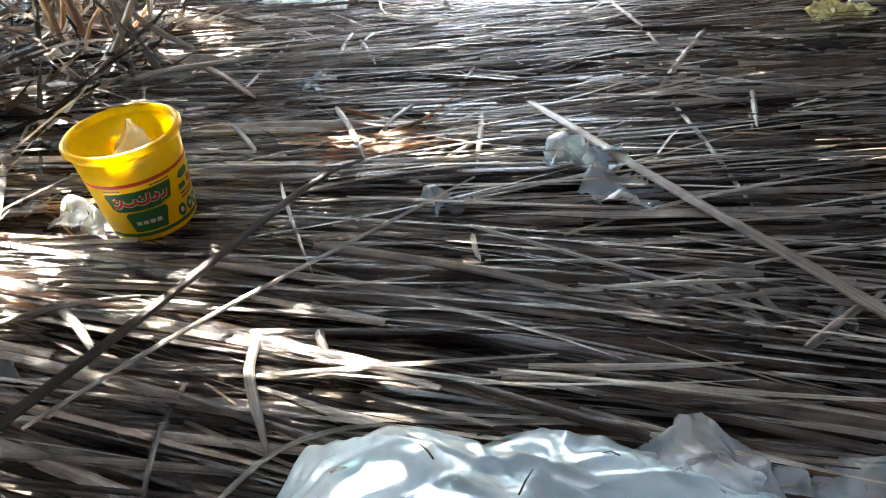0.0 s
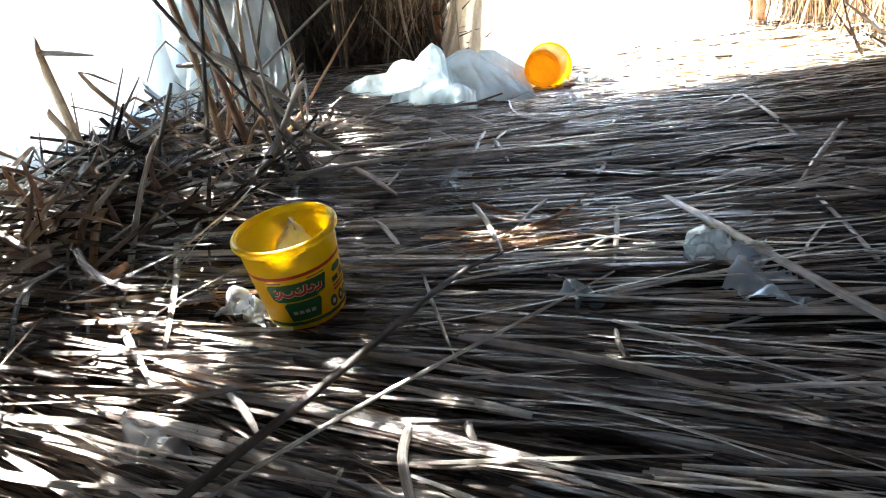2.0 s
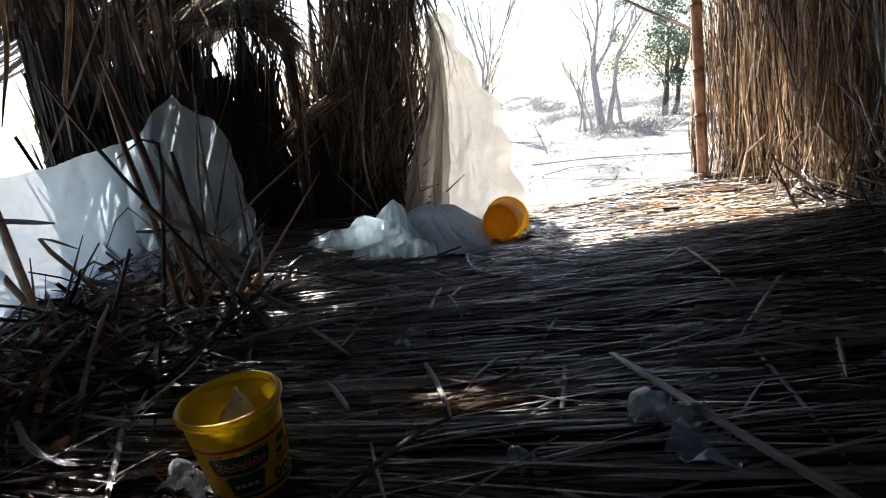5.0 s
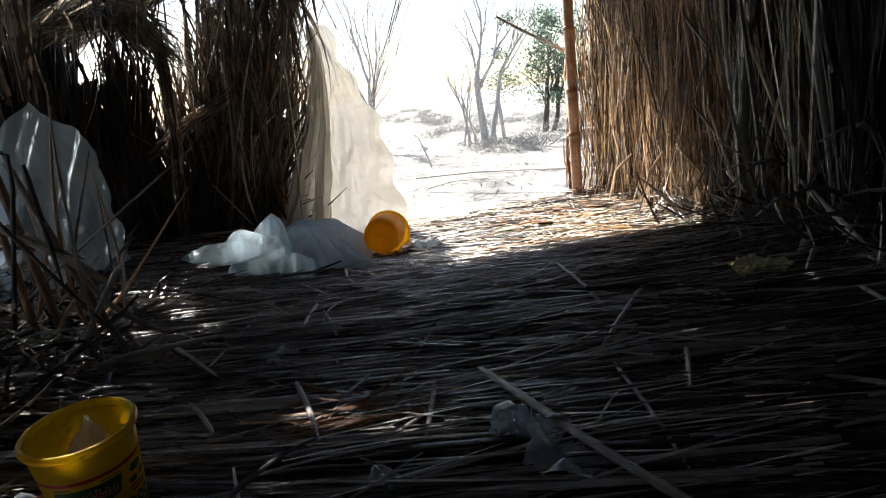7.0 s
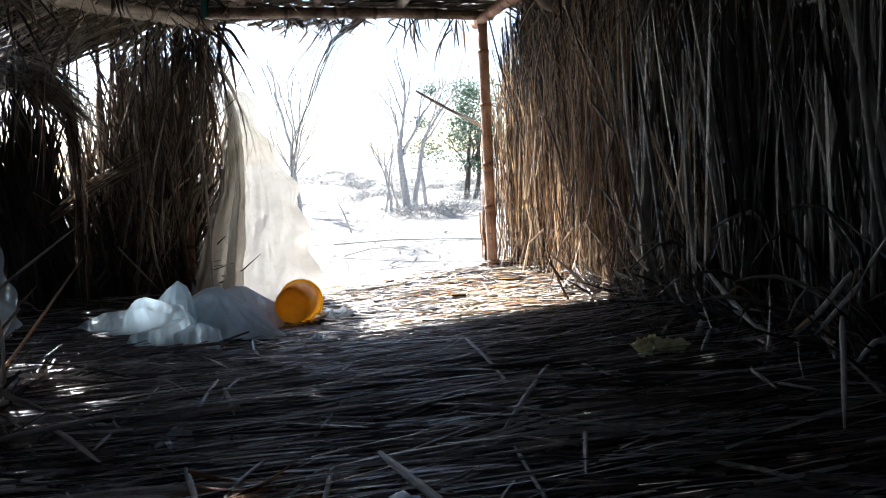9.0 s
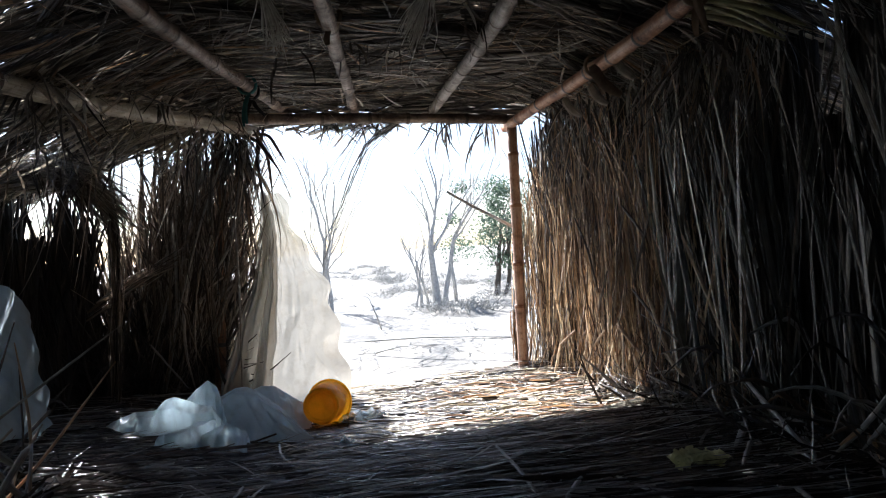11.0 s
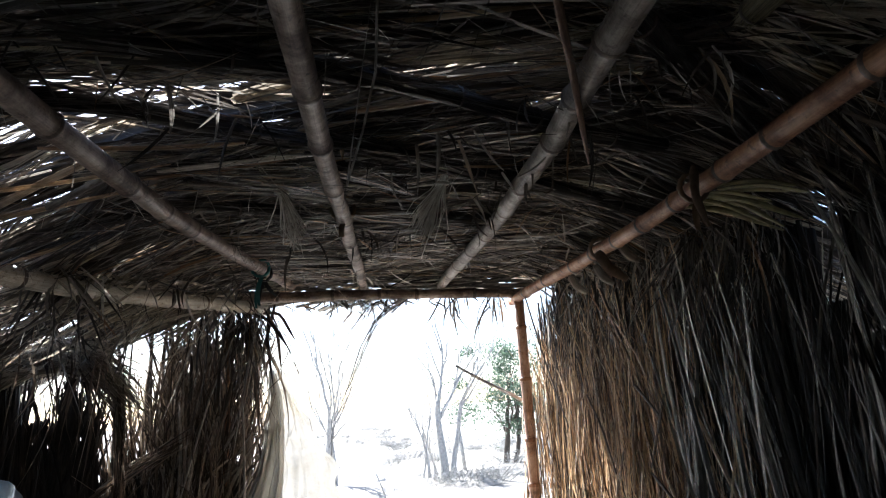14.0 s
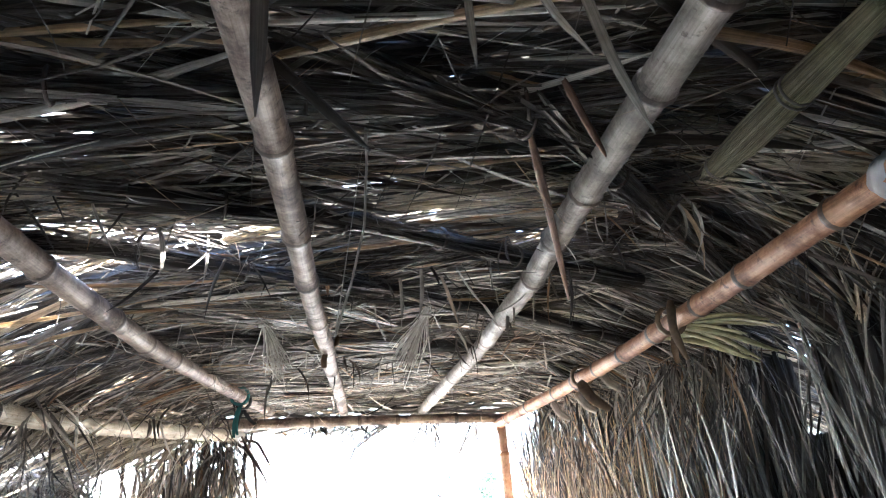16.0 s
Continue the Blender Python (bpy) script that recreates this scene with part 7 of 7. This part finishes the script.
crumpled("thin_bag", "crumpled thin clear bag inside the yellow tub", None, plastic_film("yellowish_film", (0.93, 0.91, 0.78), 0.5, 0.1), cone_film, 30, 18, 0.009, 6, 95, "plastic bag")

ball, _ = tub("orange_tub", "translucent orange plastic tub lying on its side by the doorway", ORANGE)
# lies on its side with its base turned to the room
S2 = 1.18
axis = Vector((0.12, 0.98, -0.10)).normalized()
ball.matrix_basis = Matrix.Translation((-0.150, 3.942, 0.003)) @ axis.to_track_quat("Z", "Y").to_matrix().to_4x4() @ Matrix.Scale(S2, 4)


# ---- outside ----
def branching(seed, base, height, spread_, r0, levels, split, lean=(0, 0)):
    rr = random.Random(seed)
    lots = []

    def grow(p, d, ln, r, lev):
        pts, q, e = [p], p.copy(), d.copy()
        k = 4
        for i in range(k):
            e = (e + Vector((rr.gauss(0, 0.10), rr.gauss(0, 0.10), rr.gauss(0.03, 0.05)))).normalized()
            q = q + e * ln / k
            pts.append(q.copy())
        r1 = r * 0.55 if lev < levels else r * 0.25
        lots.append(tube(pts, np.linspace(r, r1, k + 1), 7 if lev == 0 else 4, False))
        if lev < levels:
            m = split[min(lev, len(split) - 1)]
            for i in range(m):
                f = rr.uniform(0.35, 1.0) if i else 1.0
                j = f * k
                at = pts[int(min(k - 1, j))].lerp(pts[min(k, int(j) + 1)], j - int(j)) if j < k else pts[-1]
                a = rr.uniform(0, 6.28)
                g = (e + Vector((math.cos(a), math.sin(a), rr.uniform(-0.1, 0.5))) * spread_ * rr.uniform(0.6, 1.3)).normalized()
                grow(at, g, ln * rr.uniform(0.55, 0.85), r1 * rr.uniform(0.6, 0.95), lev + 1)
    grow(Vector(base), Vector((lean[0], lean[1], 1)).normalized(), height, r0, 0)
    return lots


def bare_tree(label, x, y, stems, seed, scale=1.0, mat=None):
    root = tagged(new("tree"), label, "tree", "bare trees outside")
    root.location = (x, y, float(ground_z(x, y)) - 0.02)
    for i, (dx, dy, h, r, lx, ly, lev) in enumerate(stems):
        lots = branching(seed + i, (dx, dy, 0), h, 0.5, r, lev, (4, 3, 3, 2), (lx, ly))
        child("trunk", joined("trunk", lots, mat or BARK), root)
    return root


bare_tree("bare grey tree with several thin trunks", 0.90, 10.4, [(0, 0, 1.0, 0.06, 0.0, 0, 3), (0.1, 0.05, 1.0, 0.045, 0.06, 0, 3), (-0.22, 0.0, 0.6, 0.025, -0.08, 0, 2), (-0.3, 0.0, 0.85, 0.016, 0.03, 0, 2), (-0.12, 0.1, 0.6, 0.022, -0.15, 0, 2)], 101)
bare_tree("bare spreading tree with thin twigs", -0.62, 10.3, [(0, 0, 1.0, 0.04, 0.02, 0, 3), (0.08, 0, 1.05, 0.032, 0.14, 0, 3), (-0.05, 0.0, 1.0, 0.03, -0.12, 0, 3)], 111)
bare_tree("small bare tree far behind", -3.2, 14.0, [(0, 0, 1.2, 0.07, 0.05, 0, 3), (0.1, 0, 1.0, 0.05, 0.2, 0, 2)], 121)


def leafy_tree(x, y, label):
    root = tagged(new("tree"), label, "tree")
    root.location = (x, y, float(ground_z(x, y)) - 0.02)
    lots = branching(131, (0, 0, 0), 0.8, 0.55, 0.05, 2, (5, 4), (0.2, 0)) + branching(133, (0.12, 0, 0), 0.7, 0.5, 0.04, 2, (4, 3), (0.5, 0))
    child("trunk", joined("trunk", lots, BARK_DARK), root)
    r = np.random.default_rng(135)
    clumps = [(r.normal(0.4, 0.5), r.normal(0, 0.4), r.uniform(0.5, 1.75)) for i in range(50)]
    V, D, N = [], [], []
    for cx, cy, cz in clumps:
        k = 190
        rad = r.uniform(0.12, 0.26)
        V.append(np.array([cx, cy, cz]) + r.normal(0, rad * 0.55, (k, 3)) * np.array([1, 1, 0.75]))
    C = np.concatenate(V)
    n = len(C)
    child("crown", joined("crown", [strips(C, r.normal(0, 1, (n, 3)), unit(r.normal(0, 1, (n, 3)) + [0, 0, 0.6]), r.uniform(0.026, 0.055, n), r.uniform(0.014, 0.027, n), 0.0, 0.05, 3)], GREENLEAF), root)
    return root


leafy_tree(1.85, 11.2, "small leafy green tree with a twisted dark trunk")


def shrub_mesh(seed, w, h, n):
    r = np.random.default_rng(seed)
    base = np.stack([r.normal(0, w * 0.3, n), r.normal(0, w * 0.3, n), np.zeros(n)], -1)
    D = np.stack([base[:, 0] * 1.2 / w + r.normal(0, 0.35, n), base[:, 1] * 1.2 / w + r.normal(0, 0.35, n), np.ones(n) * 0.9], -1)
    D = unit(D)
    L = r.uniform(0.35, 1.0, n) * h
    s = [strips(base + D * L[:, None] / 2, D, unit(r.normal(0, 1, (n, 3))), L, r.uniform(0.006, 0.014, n), r.normal(0, 0.06, n), r.normal(0, 0.05, n), 4)]
    m = n * 3
    k = r.integers(0, n, m)
    C = base[k] + D[k] * (L[k] * r.uniform(0.4, 1.0, m))[:, None] + r.normal(0, 0.03, (m, 3))
    s.append(strips(C, r.normal(0, 1, (m, 3)) + [0, 0, 0.3], unit(r.normal(0, 1, (m, 3))), r.uniform(0.04, 0.16, m), r.uniform(0.006, 0.016, m), 0.0, 0.05, 3))
    return joined("shrub", s, DRYBUSH)


shrubs = [shrub_mesh(140 + i, 0.7, 0.5, 90) for i in range(4)]
r5 = np.random.default_rng(145)
for i in range(230):
    y = 12.0 + 26 * r5.random() ** 1.6
    x = r5.uniform(-0.55, 0.75) * y * 0.8 + 0.5
    ob = add("shrub", shrubs[i % 4], "dry leafless grey-brown shrub on the plain", "shrub", "shrubs on the plain")
    k = r5.uniform(0.25, 0.5) * (1 + (y - 12) * 0.012)
    ob.matrix_basis = Matrix.Translation((x, y, float(ground_z(x, y)))) @ Matrix.Rotation(r5.uniform(0, 6), 4, "Z") @ Matrix.Diagonal((k * 1.3, k * 1.3, k, 1))

n = 9000
x, y = r5.uniform(-4.5, 6.0, n), 6.0 + 12.0 * r5.random(n) ** 1.1
a = r5.uniform(0, 6.28, n)
lots = [strips(np.stack([x, y, ground_z(x, y) + 0.012], -1), np.stack([np.cos(a), np.sin(a), r5.normal(0, 0.1, n)], -1), (0, 0, 1), r5.uniform(0.04, 0.3, n), r5.uniform(0.004, 0.014, n), 0.05, 0.0, 4)]
add("dry_litter", joined("dry_litter", lots, TWIGS), "scattered dry twigs and leaf bits on the ground outside", "litter", kind="stuff")

r6 = np.random.default_rng(151)
V, F = lathe([(0.0, 0.11), (0.08, 0.095), (0.17, 0.06), (0.26, 0.02), (0.34, -0.03)], 28)
V = V + r6.normal(0, 0.004, V.shape)
mound = add("soil_mound", mesh_of("soil_mound", V, F, [SAND], smooth=True), "low heap of grey soil beside the bare tree", "soil heap")
mound.location = (1.15, 9.6, float(ground_z(1.15, 9.6)))
mound.scale = (1.3, 1.2, 0.9)
for i, (x, y, k) in enumerate(((1.0, 9.55, 0.5), (1.25, 9.6, 0.55), (1.42, 9.7, 0.42), (0.85, 9.9, 0.4), (1.9, 11.0, 0.5))):
    ob = add("shrub", shrubs[i % 4], "low leafless grey shrub growing on the soil heap", "shrub", "shrubs on the plain")
    ob.matrix_basis = Matrix.Translation((x, y, float(ground_z(x, y)))) @ Matrix.Rotation(i * 1.3, 4, "Z") @ Matrix.Diagonal((k * 1.5, k * 1.5, k, 1))
stem("fence_post", "thin weathered fence post standing on the plain", [(1.22, 11.0, -0.05), (1.2, 11.0, 0.25), (1.17, 11.0, 0.52)], 0.03, 0.028, BARK, "post")
stem("branch", "thin bare branch lying on the ground outside", [(0.0, 6.55, 0.0), (0.5, 6.4, 0.02), (0.9, 6.3, 0.01), (1.35, 6.1, 0.0)], 0.008, 0.004, BARK, "branch", "branches on the ground")
stem("branch", "thin bare branch lying on the ground outside", [(0.1, 6.0, -0.03), (0.3, 6.15, -0.01), (0.6, 6.2, -0.02)], 0.006, 0.003, BARK, "branch", "branches on the ground")
stem("thin_stake", "thin leaning weathered stake in the ground outside", [(0.14, 7.6, -0.02), (0.09, 7.6, 0.15), (0.03, 7.6, 0.3)], 0.008, 0.005, BARK, "stake")
stem("twig", "long bare twig poking out beside the door post", [(1.08, 4.9, 0.85), (0.92, 4.93, 0.95), (0.78, 4.94, 1.03), (0.635, 4.94, 1.125)], 0.012, 0.009, BARK, "twig")
bundle("reed_sheaf", "cut reed sheaf standing outside the door post", [(1.05, 5.0, 0.0), (1.06, 5.03, 0.42)], 0.04, 90, LEAF_WALL, 47, 0)
V, F = lathe([(0.0, 0.06), (0.06, 0.05), (0.1, 0.02), (0.12, -0.03)], 14)
V = V + r6.normal(0, 0.008, V.shape)
rock = add("pale_stone", mesh_of("pale_stone", V, F, [painted("pale_stone", (0.5, 0.48, 0.44), 0.9)], smooth=True), "pale stone lying on the plain outside", "stone")
rock.location = (0.02, 10.8, float(ground_z(0.02, 10.8)))


def knot(label, x, y, z, mat, seed, tail=0.12):
    """A strip of cloth tied round a pole, with two tails."""
    rr = random.Random(seed)
    ring = [(x + 0.046 * math.cos(q), y, z + 0.046 * math.sin(q)) for q in np.linspace(0, 6.283, 13)]
    V, F, U = tube(ring, 0.009, 6, False)
    ob = add("cloth_tie", mesh_of("cloth_tie", V, F, [mat], U, True), label, "cloth tie", "ties on the poles")
    for i in range(2):
        d = Vector((rr.uniform(-0.4, 0.8), rr.uniform(-0.5, 0.2), -1)).normalized()
        p = Vector((x, y, z - 0.045))
        V, F, U = strips([p + d * tail / 2], [d], (0.3, 1, 0), tail * rr.uniform(0.8, 1.2), 0.022, 0.06, 0.06, 6, tip=0.7)
        child("tail", mesh_of("tail", V, F, [mat], U), ob)


knot("dark teal cloth strip tied round a roof pole", -0.44, 4.05, 1.66, TEAL, 1, 0.16)
knot("black cloth strip tied round a roof pole", -0.45, 4.2, 1.66, BLACK, 2, 0.12)
knot("thin brown strip tied round a roof pole", 1.2, 2.35, 1.505, LEATHER, 3, 0.1)
knot("thin brown strip tied round a roof pole", 0.055, 3.0, 1.67, LEATHER, 4, 0.08)
knot("thin brown strip tied round a roof pole", 1.165, 3.3, 1.51, LEATHER, 5, 0.08)
